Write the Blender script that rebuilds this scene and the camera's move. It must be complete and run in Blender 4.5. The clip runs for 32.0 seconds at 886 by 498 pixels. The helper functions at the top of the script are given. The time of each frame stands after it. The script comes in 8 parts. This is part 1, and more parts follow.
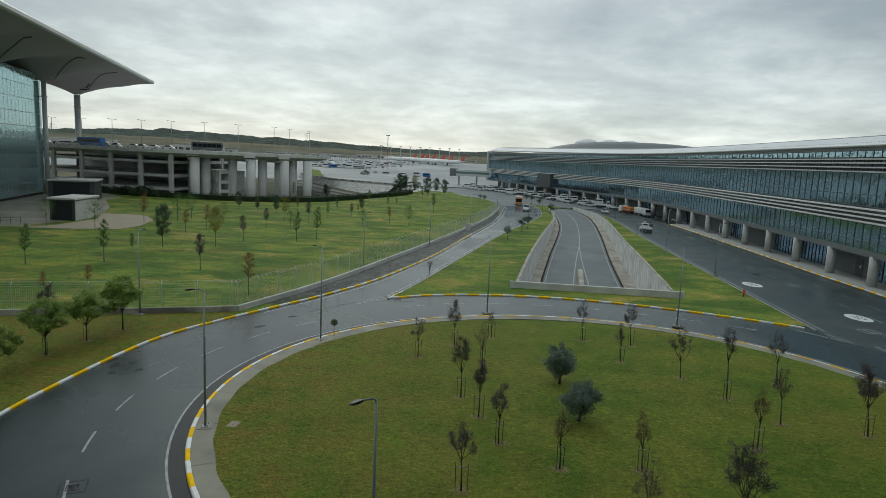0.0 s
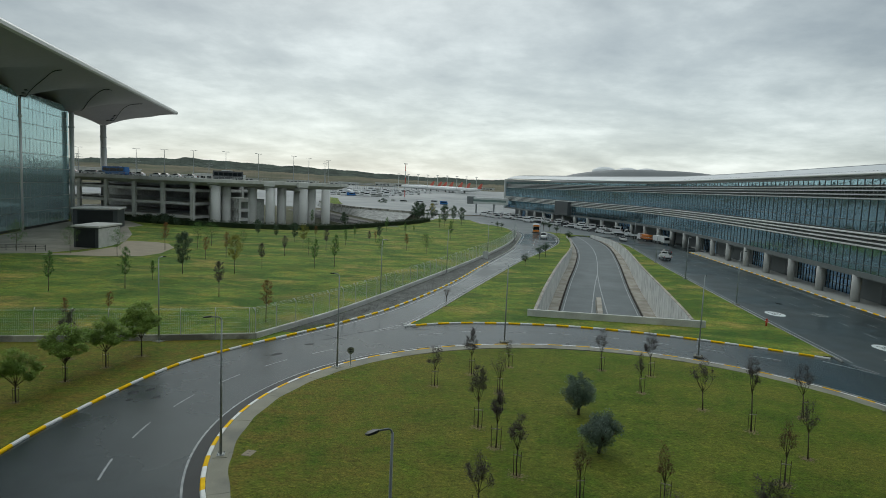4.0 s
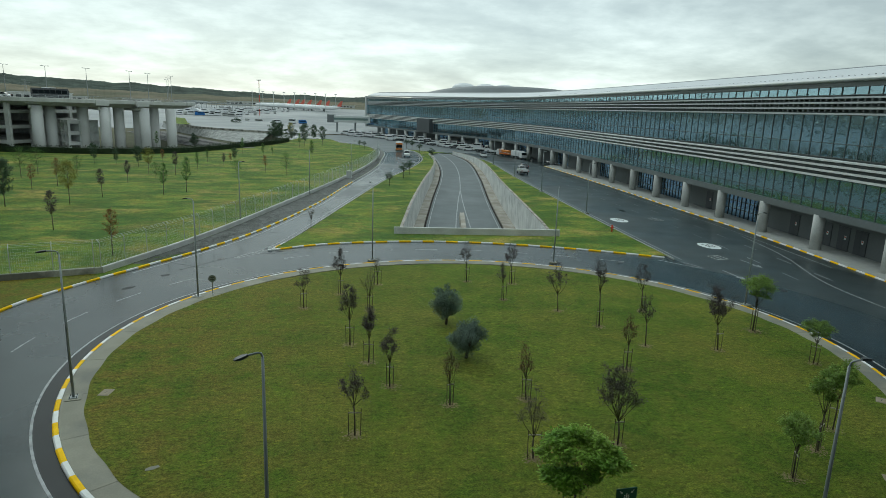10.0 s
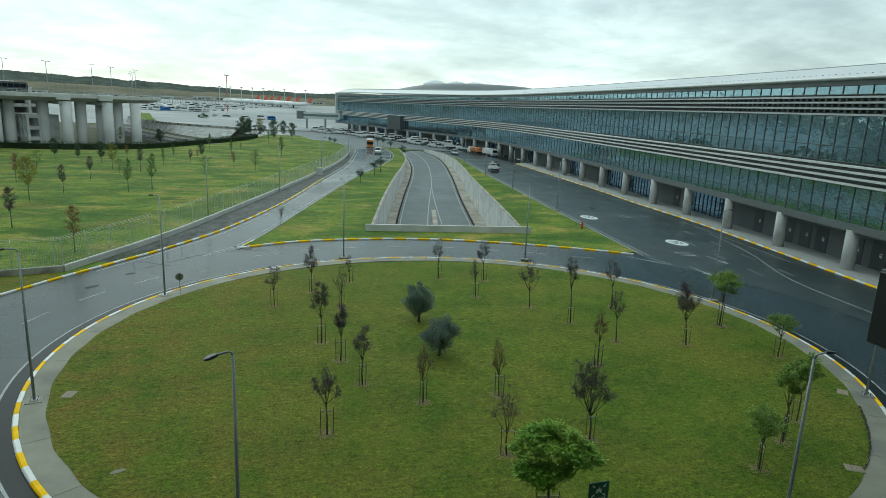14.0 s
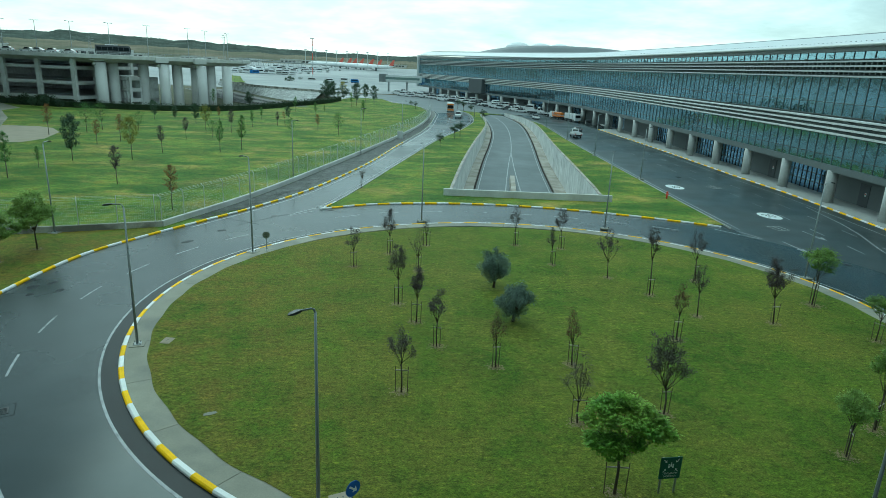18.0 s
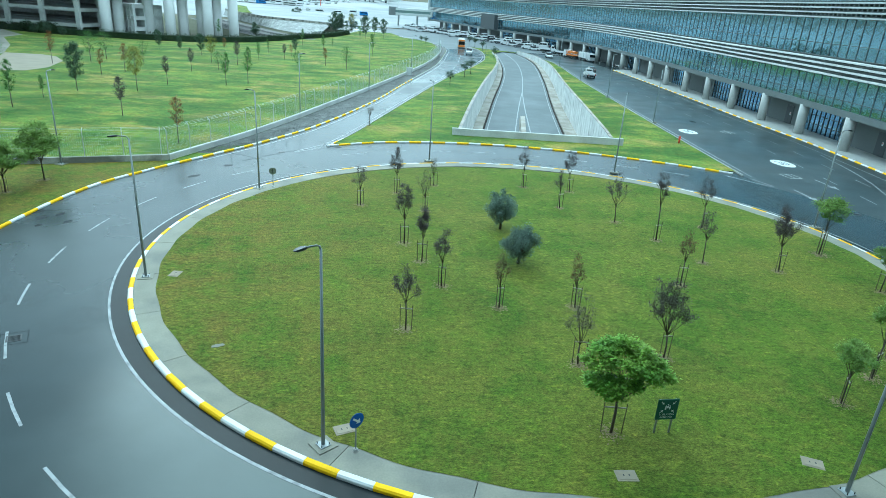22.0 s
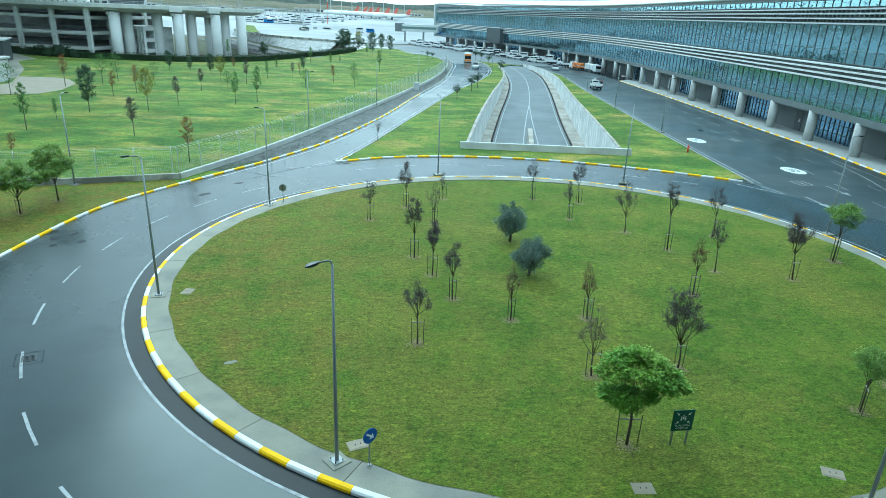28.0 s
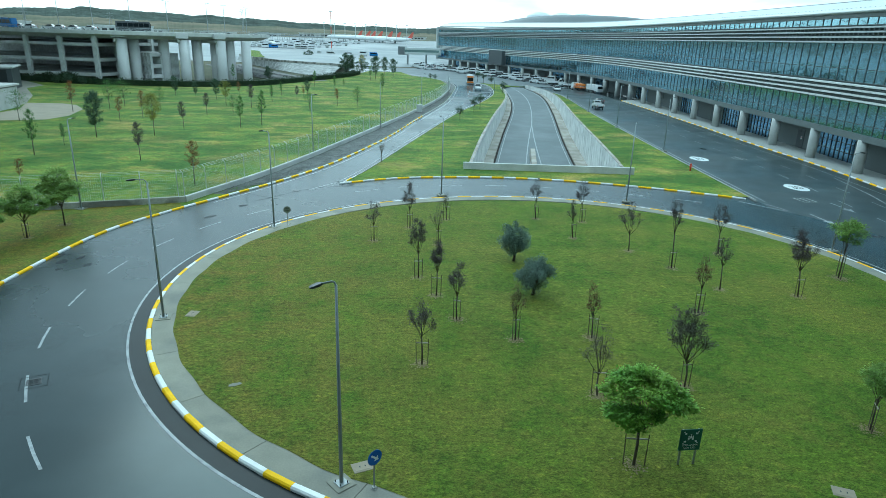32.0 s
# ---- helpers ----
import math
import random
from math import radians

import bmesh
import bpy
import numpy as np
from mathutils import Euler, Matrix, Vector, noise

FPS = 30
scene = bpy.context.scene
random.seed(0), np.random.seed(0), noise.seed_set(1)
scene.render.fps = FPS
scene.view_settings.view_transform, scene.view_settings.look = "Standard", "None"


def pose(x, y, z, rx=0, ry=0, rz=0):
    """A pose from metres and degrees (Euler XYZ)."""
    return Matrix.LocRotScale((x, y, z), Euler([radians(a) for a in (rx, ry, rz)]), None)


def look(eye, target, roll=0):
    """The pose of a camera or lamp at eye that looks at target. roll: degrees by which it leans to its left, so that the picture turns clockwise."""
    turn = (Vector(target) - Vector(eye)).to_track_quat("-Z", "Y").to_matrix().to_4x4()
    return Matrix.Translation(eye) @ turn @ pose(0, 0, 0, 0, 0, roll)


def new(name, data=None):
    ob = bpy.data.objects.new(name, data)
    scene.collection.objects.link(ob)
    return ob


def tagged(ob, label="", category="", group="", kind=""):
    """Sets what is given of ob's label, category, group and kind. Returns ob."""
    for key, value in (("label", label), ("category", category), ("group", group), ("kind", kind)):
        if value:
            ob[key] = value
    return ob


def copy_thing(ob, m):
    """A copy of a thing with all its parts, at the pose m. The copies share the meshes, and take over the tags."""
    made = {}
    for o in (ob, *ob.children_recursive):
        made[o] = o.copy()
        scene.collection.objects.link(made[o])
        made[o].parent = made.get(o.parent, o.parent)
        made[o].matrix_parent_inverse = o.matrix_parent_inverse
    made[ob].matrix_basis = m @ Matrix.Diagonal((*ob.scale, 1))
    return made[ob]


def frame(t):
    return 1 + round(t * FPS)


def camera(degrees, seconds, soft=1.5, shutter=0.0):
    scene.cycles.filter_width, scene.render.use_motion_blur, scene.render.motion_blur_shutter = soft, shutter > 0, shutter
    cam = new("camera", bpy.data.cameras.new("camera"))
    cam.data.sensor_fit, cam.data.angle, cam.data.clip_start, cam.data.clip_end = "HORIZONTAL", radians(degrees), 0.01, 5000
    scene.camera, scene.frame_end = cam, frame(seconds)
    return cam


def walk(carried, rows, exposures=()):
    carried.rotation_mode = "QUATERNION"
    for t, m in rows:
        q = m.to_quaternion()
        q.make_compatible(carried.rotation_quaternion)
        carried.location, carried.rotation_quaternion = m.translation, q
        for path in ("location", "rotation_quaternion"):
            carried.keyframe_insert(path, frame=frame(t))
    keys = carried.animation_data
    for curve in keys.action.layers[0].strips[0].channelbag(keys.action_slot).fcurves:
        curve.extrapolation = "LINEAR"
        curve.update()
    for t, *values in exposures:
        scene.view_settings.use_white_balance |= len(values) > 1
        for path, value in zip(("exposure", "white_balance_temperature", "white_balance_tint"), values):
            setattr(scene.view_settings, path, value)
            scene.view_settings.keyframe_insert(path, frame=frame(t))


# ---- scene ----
cam = camera(70.72, 32.0, 0.55)

# seconds, place in metres, turn in degrees
PATH = [
    (0.0, 0.047, -0.230, 15.122, 81.771, -2.547, 0.138),
    (0.5, 0.062, -0.183, 15.141, 83.978, -3.167, 0.705),
    (1.0, 0.050, -0.247, 15.149, 85.448, -2.654, 1.530),
    (1.5, 0.051, -0.240, 15.161, 85.333, -2.582, 1.242),
    (2.0, 0.031, -0.198, 15.170, 85.223, -2.814, 1.280),
    (2.5, 0.058, -0.179, 15.166, 84.777, -2.692, 1.388),
    (4.5, 0.058, -0.147, 15.110, 84.197, -2.432, 1.756),
    (5.0, 0.049, -0.100, 15.083, 84.011, -2.342, 1.683),
    (5.5, 0.035, -0.119, 15.096, 83.337, -2.344, 1.478),
    (6.0, 0.032, -0.183, 15.109, 82.540, -2.180, 1.294),
    (6.5, 0.030, -0.228, 15.083, 81.564, -1.851, 0.448),
    (7.0, 0.031, -0.112, 15.102, 80.282, -1.479, -1.192),
    (7.5, 0.042, -0.091, 15.082, 80.025, -1.706, -2.665),
    (8.0, 0.065, -0.083, 15.055, 80.131, -1.470, -4.804),
    (8.5, 0.040, -0.066, 15.039, 79.399, -1.663, -6.787),
    (9.0, 0.065, 0.022, 15.038, 78.467, -1.727, -8.242),
    (9.5, 0.045, -0.018, 15.045, 77.938, -1.800, -9.772),
    (10.0, 0.059, 0.004, 14.980, 77.366, -1.955, -10.802),
    (10.5, 0.041, 0.010, 14.972, 77.682, -2.506, -13.019),
    (11.0, 0.056, 0.038, 15.022, 77.710, -3.068, -14.877),
    (11.5, 0.036, 0.033, 14.987, 78.671, -2.851, -16.107),
    (12.0, 0.016, 0.035, 14.985, 77.976, -3.228, -15.477),
    (12.5, 0.008, 0.124, 14.935, 77.725, -3.145, -15.027),
    (13.0, -0.003, 0.109, 14.941, 77.708, -2.791, -14.462),
    (13.5, -0.006, 0.124, 14.955, 77.362, -2.669, -13.851),
    (14.0, 0.002, 0.122, 14.926, 77.228, -2.398, -13.417),
    (14.5, -0.010, 0.146, 14.945, 76.835, -2.438, -12.683),
    (16.5, -0.040, 0.050, 14.979, 76.225, -2.192, -10.017),
    (17.0, -0.058, 0.047, 14.977, 75.325, -2.019, -8.060),
    (17.5, -0.010, 0.021, 15.021, 74.387, -2.232, -6.755),
    (18.0, -0.037, 0.030, 14.973, 73.739, -2.426, -6.156),
    (18.5, -0.005, 0.036, 14.945, 72.160, -2.450, -5.693),
    (19.0, -0.026, 0.073, 14.923, 68.743, -3.334, -5.407),
    (19.5, -0.018, 0.095, 14.944, 67.712, -3.642, -5.875),
    (20.0, -0.031, 0.100, 14.937, 68.111, -3.584, -6.003),
    (20.5, -0.024, 0.077, 14.948, 68.255, -3.367, -5.673),
    (21.0, -0.025, 0.089, 14.941, 68.267, -3.315, -5.526),
    (21.5, -0.020, 0.088, 14.925, 68.213, -3.432, -5.155),
    (22.0, -0.005, 0.095, 14.931, 68.242, -3.517, -5.127),
    (22.5, -0.010, 0.086, 14.961, 68.165, -3.674, -5.130),
    (23.0, -0.021, 0.073, 14.958, 68.417, -3.724, -5.262),
    (23.5, -0.004, 0.071, 14.948, 68.426, -3.687, -5.440),
    (24.0, -0.012, 0.072, 14.934, 68.431, -3.466, -5.372),
    (24.5, -0.023, 0.096, 14.931, 68.383, -3.097, -5.212),
    (25.0, -0.041, 0.088, 14.951, 68.547, -2.779, -5.040),
    (25.5, -0.021, 0.087, 14.925, 68.547, -2.864, -4.888),
    (27.5, 0.006, 0.058, 14.924, 69.121, -2.602, -4.601),
    (28.0, -0.036, 0.072, 14.934, 69.452, -2.275, -4.650),
    (28.5, -0.033, 0.055, 14.946, 70.222, -1.918, -4.805),
    (29.0, -0.014, 0.029, 14.951, 70.873, -1.826, -4.737),
    (29.5, -0.040, 0.024, 14.933, 71.069, -1.707, -4.736),
    (30.0, -0.038, 0.006, 14.933, 71.079, -1.783, -4.475),
    (30.5, -0.014, 0.002, 14.970, 71.142, -1.827, -4.145),
    (31.0, -0.029, 0.028, 14.947, 71.332, -1.680, -4.140),
    (31.5, -0.025, 0.017, 14.945, 71.255, -1.700, -4.205),
    (32.0, -0.006, 0.002, 14.934, 71.328, -1.646, -4.447),
]
EXPOSURES = [(0.0, -0.08, 6350, 5), (6.0, -0.05, 6300, 4), (9.0, 0.12, 6180, -1), (13.0, 0.31, 6080, -6), (16.5, 0.44, 5680, -15), (18.5, 0.69, 5170, -22),
             (19.2, 1.12, 4990, -15), (22.0, 1.45, 5000, -14), (25.0, 1.51, 5010, -14), (28.0, 1.41, 5010, -14), (32.0, 0.95, 5050, -14)]
walk(cam, [(r[0], pose(*r[1:])) for r in PATH], EXPOSURES)

# ---- world and sun ----
SUN_ELEVATION, SUN_AZIMUTH = 38.0, -12.0


def build_world():
    w = bpy.data.worlds.new("overcast_sky")
    scene.world = w
    w.use_nodes = True
    nt = w.node_tree
    nt.nodes.clear()
    N, L = nt.nodes.new, nt.links.new
    out = N("ShaderNodeOutputWorld")
    sky = N("ShaderNodeTexSky")
    sky.sky_type = "NISHITA"
    sky.sun_disc = False
    sky.sun_elevation = radians(SUN_ELEVATION)
    sky.sun_rotation = radians(SUN_AZIMUTH)
    b1 = N("ShaderNodeBackground")
    b1.inputs["Strength"].default_value = 0.02
    L(sky.outputs[0], b1.inputs["Color"])
    co = N("ShaderNodeTexCoord")
    sep = N("ShaderNodeSeparateXYZ")
    L(co.outputs["Generated"], sep.inputs[0])

    def m(op, a, b=None, clamp=False):
        n = N("ShaderNodeMath")
        n.operation = op
        n.use_clamp = clamp
        for k, v in enumerate((a, b)):
            if v is None:
                continue
            if isinstance(v, (int, float)):
                n.inputs[k].default_value = v
            else:
                L(v, n.inputs[k])
        return n.outputs[0]

    zz = m("ADD", m("MAXIMUM", sep.outputs[2], 0.0), 0.19)
    u, v = m("DIVIDE", sep.outputs[0], zz), m("DIVIDE", sep.outputs[1], zz)
    comb = N("ShaderNodeCombineXYZ")
    L(u, comb.inputs[0])
    L(v, comb.inputs[1])
    n1 = N("ShaderNodeTexNoise")
    n1.inputs["Scale"].default_value = 0.80
    n1.inputs["Detail"].default_value = 9
    n1.inputs["Roughness"].default_value = 0.55
    n1.inputs["Distortion"].default_value = 0.35
    L(comb.outputs[0], n1.inputs["Vector"])
    n2 = N("ShaderNodeTexNoise")
    n2.inputs["Scale"].default_value = 3.2
    n2.inputs["Detail"].default_value = 7
    n2.inputs["Roughness"].default_value = 0.6
    L(comb.outputs[0], n2.inputs["Vector"])
    mix = m("ADD", m("MULTIPLY", n1.outputs[0], 0.68), m("MULTIPLY", n2.outputs[0], 0.32))
    ramp = N("ShaderNodeValToRGB")
    e = ramp.color_ramp.elements
    e[0].position, e[0].color = 0.36, (0.33, 0.36, 0.372, 1)
    e[1].position, e[1].color = 0.64, (0.75, 0.775, 0.765, 1)
    k = e.new(0.48)
    k.color = (0.46, 0.49, 0.49, 1)
    k = e.new(0.55)
    k.color = (0.58, 0.61, 0.605, 1)
    L(mix, ramp.inputs[0])
    # brighter band of thin cloud low over the horizon
    glow = N("ShaderNodeMapRange")
    glow.inputs[1].default_value, glow.inputs[2].default_value = 0.02, 0.34
    glow.inputs[3].default_value, glow.inputs[4].default_value = 1.16, 0.90
    L(sep.outputs[2], glow.inputs[0])
    # an overcast sky is brightest overhead
    high = N("ShaderNodeMapRange")
    high.inputs[1].default_value, high.inputs[2].default_value = 0.36, 0.85
    high.inputs[3].default_value, high.inputs[4].default_value = 1.0, 1.8
    L(sep.outputs[2], high.inputs[0])
    # heavier cloud over the terminal and over the hall
    heavy = N("ShaderNodeMapRange")
    heavy.interpolation_type = "SMOOTHSTEP"
    heavy.inputs[1].default_value, heavy.inputs[2].default_value = 0.30, 0.80
    heavy.inputs[3].default_value, heavy.inputs[4].default_value = 1.0, 0.70
    L(sep.outputs[0], heavy.inputs[0])
    b2 = N("ShaderNodeBackground")
    L(ramp.outputs[0], b2.inputs["Color"])
    grey = N("ShaderNodeMapRange")
    grey.interpolation_type = "SMOOTHSTEP"
    grey.inputs[1].default_value, grey.inputs[2].default_value = -0.22, -0.62
    grey.inputs[3].default_value, grey.inputs[4].default_value = 1.0, 0.80
    L(sep.outputs[0], grey.inputs[0])
    cover = m("MULTIPLY", heavy.outputs[0], grey.outputs[0])
    L(m("MULTIPLY", m("MULTIPLY", glow.outputs[0], high.outputs[0]), cover), b2.inputs["Strength"])
    add = N("ShaderNodeAddShader")
    L(b1.outputs[0], add.inputs[0])
    L(b2.outputs[0], add.inputs[1])
    L(add.outputs[0], out.inputs[0])


build_world()
sun_data = bpy.data.lights.new("sun", "SUN")
sun_data.energy = 0.4
sun_data.angle = radians(25)
sun_data.color = (1.0, 0.97, 0.92)
sun = new("sun", sun_data)
az, el = radians(SUN_AZIMUTH), radians(SUN_ELEVATION)
sun.matrix_world = look((0, 0, 60), (-math.sin(az) * 60 * math.cos(el), -math.cos(az) * 60 * math.cos(el), 60 - 60 * math.sin(el)))


# ---- materials ----
def material(name, base, rough=0.7, metal=0.0, vary=0.15, scale=1.0, fine=12.0, bump=0.15, bump_scale=30.0, second=None, second_at=(0.45, 0.62),
             second_scale=0.15, island=0.0, obj_random=0.0, spec=0.5, rough_vary=0.0, sheen=None):
    """A surface with variation at two scales. second: another colour that takes over in patches."""
    mat = bpy.data.materials.new(name)
    mat.use_nodes = True
    nt = mat.node_tree
    N, L = nt.nodes.new, nt.links.new
    p = nt.nodes["Principled BSDF"]
    p.inputs["Roughness"].default_value, p.inputs["Metallic"].default_value = rough, metal
    p.inputs["Specular IOR Level"].default_value = spec
    if sheen:
        p.inputs["Specular Tint"].default_value = (*sheen, 1)
    where = N("ShaderNodeNewGeometry")

    def noise_tex(s, detail=5):
        n = N("ShaderNodeTexNoise")
        n.inputs["Scale"].default_value, n.inputs["Detail"].default_value = s, detail
        L(where.outputs["Position"], n.inputs["Vector"])
        return n.outputs[0]

    def remap(v, a, b, c, d):
        n = N("ShaderNodeMapRange")
        for i, q in enumerate((a, b, c, d)):
            n.inputs[i + 1].default_value = q
        L(v, n.inputs[0])
        return n.outputs[0]

    def mixc(f, a, b, mode="MIX"):
        n = N("ShaderNodeMix")
        n.data_type, n.blend_type = "RGBA", mode
        if isinstance(f, float):
            n.inputs[0].default_value = f
        else:
            L(f, n.inputs[0])
        for i, q in ((6, a), (7, b)):
            if isinstance(q, tuple):
                n.inputs[i].default_value = (*q, 1)
            else:
                L(q, n.inputs[i])
        return n.outputs[2]

    col = base
    coarse = noise_tex(second_scale if second else scale * 0.3)
    if second:
        col = mixc(remap(coarse, second_at[0], second_at[1], 0, 1), base, second)
    wide, tiny = noise_tex(scale), noise_tex(fine, 3)
    tone = N("ShaderNodeMath")
    tone.operation = "MULTIPLY"
    L(remap(wide, 0.25, 0.75, 1 - vary, 1 + vary), tone.inputs[0])
    L(remap(tiny, 0.25, 0.75, 1 - vary * 0.7, 1 + vary * 0.7), tone.inputs[1])
    value = tone.outputs[0]
    if island or obj_random:
        src = N("ShaderNodeNewGeometry").outputs["Random Per Island"] if island else N("ShaderNodeObjectInfo").outputs["Random"]
        a = island or obj_random
        t2 = N("ShaderNodeMath")
        t2.operation = "MULTIPLY"
        L(value, t2.inputs[0])
        L(remap(src, 0, 1, 1 - a, 1 + a), t2.inputs[1])
        value = t2.outputs[0]
    hsv = N("ShaderNodeHueSaturation")
    if isinstance(col, tuple):
        hsv.inputs["Color"].default_value = (*col, 1)
    else:
        L(col, hsv.inputs["Color"])
    L(value, hsv.inputs["Value"])
    L(hsv.outputs[0], p.inputs["Base Color"])
    if rough_vary:
        L(remap(coarse, 0.35, 0.65, max(0.03, rough - rough_vary), min(1, rough + rough_vary)), p.inputs["Roughness"])
    if bump:
        b = N("ShaderNodeBump")
        b.inputs["Strength"].default_value, b.inputs["Distance"].default_value = bump, 0.02
        L(noise_tex(bump_scale, 4), b.inputs["Height"])
        L(b.outputs[0], p.inputs["Normal"])
    return mat


def glass_material(name, tint, ior=1.6, rough=0.02, vary=0.25, coat=0.15, gloss=(0.72, 0.92, 0.95), haze_film=0.0):
    """Coated facade glass: a tinted see-through pane with a mirror gloss that grows at grazing view, and a thin diffuse
    film for haze.
    """
    mat = bpy.data.materials.new(name)
    mat.use_nodes = True
    nt = mat.node_tree
    nt.nodes.clear()
    N, L = nt.nodes.new, nt.links.new
    out, mix, tr, gl, fr = (N("ShaderNodeOutputMaterial"), N("ShaderNodeMixShader"), N("ShaderNodeBsdfTransparent"),
                            N("ShaderNodeBsdfGlossy"), N("ShaderNodeFresnel"))
    fr.inputs[0].default_value = ior
    gl.inputs["Roughness"].default_value = rough
    gl.inputs["Color"].default_value = (*gloss, 1)
    info, mr, hs = N("ShaderNodeObjectInfo"), N("ShaderNodeMapRange"), N("ShaderNodeHueSaturation")
    mr.inputs[3].default_value, mr.inputs[4].default_value = 1 - vary, 1 + vary
    L(info.outputs["Random"], mr.inputs[0])
    L(mr.outputs[0], hs.inputs["Value"])
    hs.inputs["Color"].default_value = (*tint, 1)
    L(hs.outputs[0], tr.inputs[0])
    co, nz, bp = N("ShaderNodeNewGeometry"), N("ShaderNodeTexNoise"), N("ShaderNodeBump")
    nz.inputs["Scale"].default_value, nz.inputs["Detail"].default_value = 0.9, 3
    L(co.outputs["Position"], nz.inputs["Vector"])
    bp.inputs["Strength"].default_value, bp.inputs["Distance"].default_value = 0.6, 0.04
    L(nz.outputs[0], bp.inputs["Height"])
    L(bp.outputs[0], gl.inputs["Normal"])
    ad = N("ShaderNodeMath")
    ad.use_clamp = True
    ad.inputs[1].default_value = coat
    L(fr.outputs[0], ad.inputs[0])
    L(ad.outputs[0], mix.inputs[0])
    L(tr.outputs[0], mix.inputs[1])
    L(gl.outputs[0], mix.inputs[2])
    # pale diffuse film that paints haze over the pane
    film, over = N("ShaderNodeBsdfDiffuse"), N("ShaderNodeMixShader")
    film.inputs["Color"].default_value = (0.46, 0.60, 0.60, 1)
    over.inputs[0].default_value = haze_film
    L(mix.outputs[0], over.inputs[1])
    L(film.outputs[0], over.inputs[2])
    L(over.outputs[0], out.inputs[0])
    return mat


def grass_material(name, brown=0.0):
    """Mown turf: blades, clumps, mower-scale mottling and dry patches. brown lowers the tone as well as browning it."""
    mat = bpy.data.materials.new(name)
    mat.use_nodes = True
    nt = mat.node_tree
    N, L = nt.nodes.new, nt.links.new
    p = nt.nodes["Principled BSDF"]
    p.inputs["Roughness"].default_value, p.inputs["Specular IOR Level"].default_value = 0.85, 0.15
    co = N("ShaderNodeTexCoord")

    def nz(s, detail, rough=0.55):
        n = N("ShaderNodeTexNoise")
        n.inputs["Scale"].default_value, n.inputs["Detail"].default_value, n.inputs["Roughness"].default_value = s, detail, rough
        L(co.outputs["Object"], n.inputs["Vector"])
        return n.outputs[0]

    def ramp(v, a, b, ca, cb):
        r = N("ShaderNodeValToRGB")
        e = r.color_ramp.elements
        e[0].position, e[0].color, e[1].position, e[1].color = a, (*ca, 1), b, (*cb, 1)
        L(v, r.inputs[0])
        return r.outputs[0]

    def mix(f, a, b, mode="MIX"):
        n = N("ShaderNodeMix")
        n.data_type, n.blend_type = "RGBA", mode
        if isinstance(f, float):
            n.inputs[0].default_value = f
        else:
            L(f, n.inputs[0])
        for i, q in ((6, a), (7, b)):
            if isinstance(q, tuple):
                n.inputs[i].default_value = (*q, 1)
            else:
                L(q, n.inputs[i])
        return n.outputs[2]

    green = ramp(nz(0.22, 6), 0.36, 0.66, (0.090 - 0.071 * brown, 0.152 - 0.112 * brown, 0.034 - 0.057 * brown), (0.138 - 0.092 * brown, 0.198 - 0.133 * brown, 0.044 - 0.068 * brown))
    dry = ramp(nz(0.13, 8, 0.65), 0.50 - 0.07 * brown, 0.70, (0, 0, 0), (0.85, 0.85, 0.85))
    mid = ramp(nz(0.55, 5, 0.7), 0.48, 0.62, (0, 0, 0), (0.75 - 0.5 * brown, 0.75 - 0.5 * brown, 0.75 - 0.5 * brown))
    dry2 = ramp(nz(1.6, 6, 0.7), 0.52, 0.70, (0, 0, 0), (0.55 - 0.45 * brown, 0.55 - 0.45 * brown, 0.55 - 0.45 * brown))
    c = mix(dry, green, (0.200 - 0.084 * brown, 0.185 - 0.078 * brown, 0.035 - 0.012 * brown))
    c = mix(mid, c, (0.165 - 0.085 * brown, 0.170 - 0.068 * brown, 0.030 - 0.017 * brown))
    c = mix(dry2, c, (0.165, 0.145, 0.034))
    if not brown:
        # straw-coloured patches drawn out along the mowing
        st = N("ShaderNodeVectorMath")
        st.operation = "MULTIPLY"
        st.inputs[1].default_value = (0.085, 0.125, 0.1)
        L(co.outputs["Object"], st.inputs[0])
        sn = N("ShaderNodeTexNoise")
        sn.inputs["Scale"].default_value, sn.inputs["Detail"].default_value, sn.inputs["Roughness"].default_value = 1.0, 7, 0.68
        L(st.outputs[0], sn.inputs["Vector"])
        c = mix(ramp(sn.outputs[0], 0.51, 0.63, (0, 0, 0), (0.9, 0.9, 0.9)), c, (0.255, 0.205, 0.078))
        sd = N("ShaderNodeVectorMath")
        sd.operation = "MULTIPLY"
        sd.inputs[1].default_value = (0.26, 0.40, 0.2)
        L(co.outputs["Object"], sd.inputs[0])
        s2 = N("ShaderNodeTexNoise")
        s2.inputs["Scale"].default_value, s2.inputs["Detail"].default_value, s2.inputs["Roughness"].default_value = 1.0, 6, 0.7
        L(sd.outputs[0], s2.inputs["Vector"])
        c = mix(ramp(s2.outputs[0], 0.46, 0.62, (0, 0, 0), (0.75, 0.75, 0.75)), c, (0.068, 0.132, 0.024))
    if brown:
        # worn, browned turf towards the island's one side, with a colour cast painted in
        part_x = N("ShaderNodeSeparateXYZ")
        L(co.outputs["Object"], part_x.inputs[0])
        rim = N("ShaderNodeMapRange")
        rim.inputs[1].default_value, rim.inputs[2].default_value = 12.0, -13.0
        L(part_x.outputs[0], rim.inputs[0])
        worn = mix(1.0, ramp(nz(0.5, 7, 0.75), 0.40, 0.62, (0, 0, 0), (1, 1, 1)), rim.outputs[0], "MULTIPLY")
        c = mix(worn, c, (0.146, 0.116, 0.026))
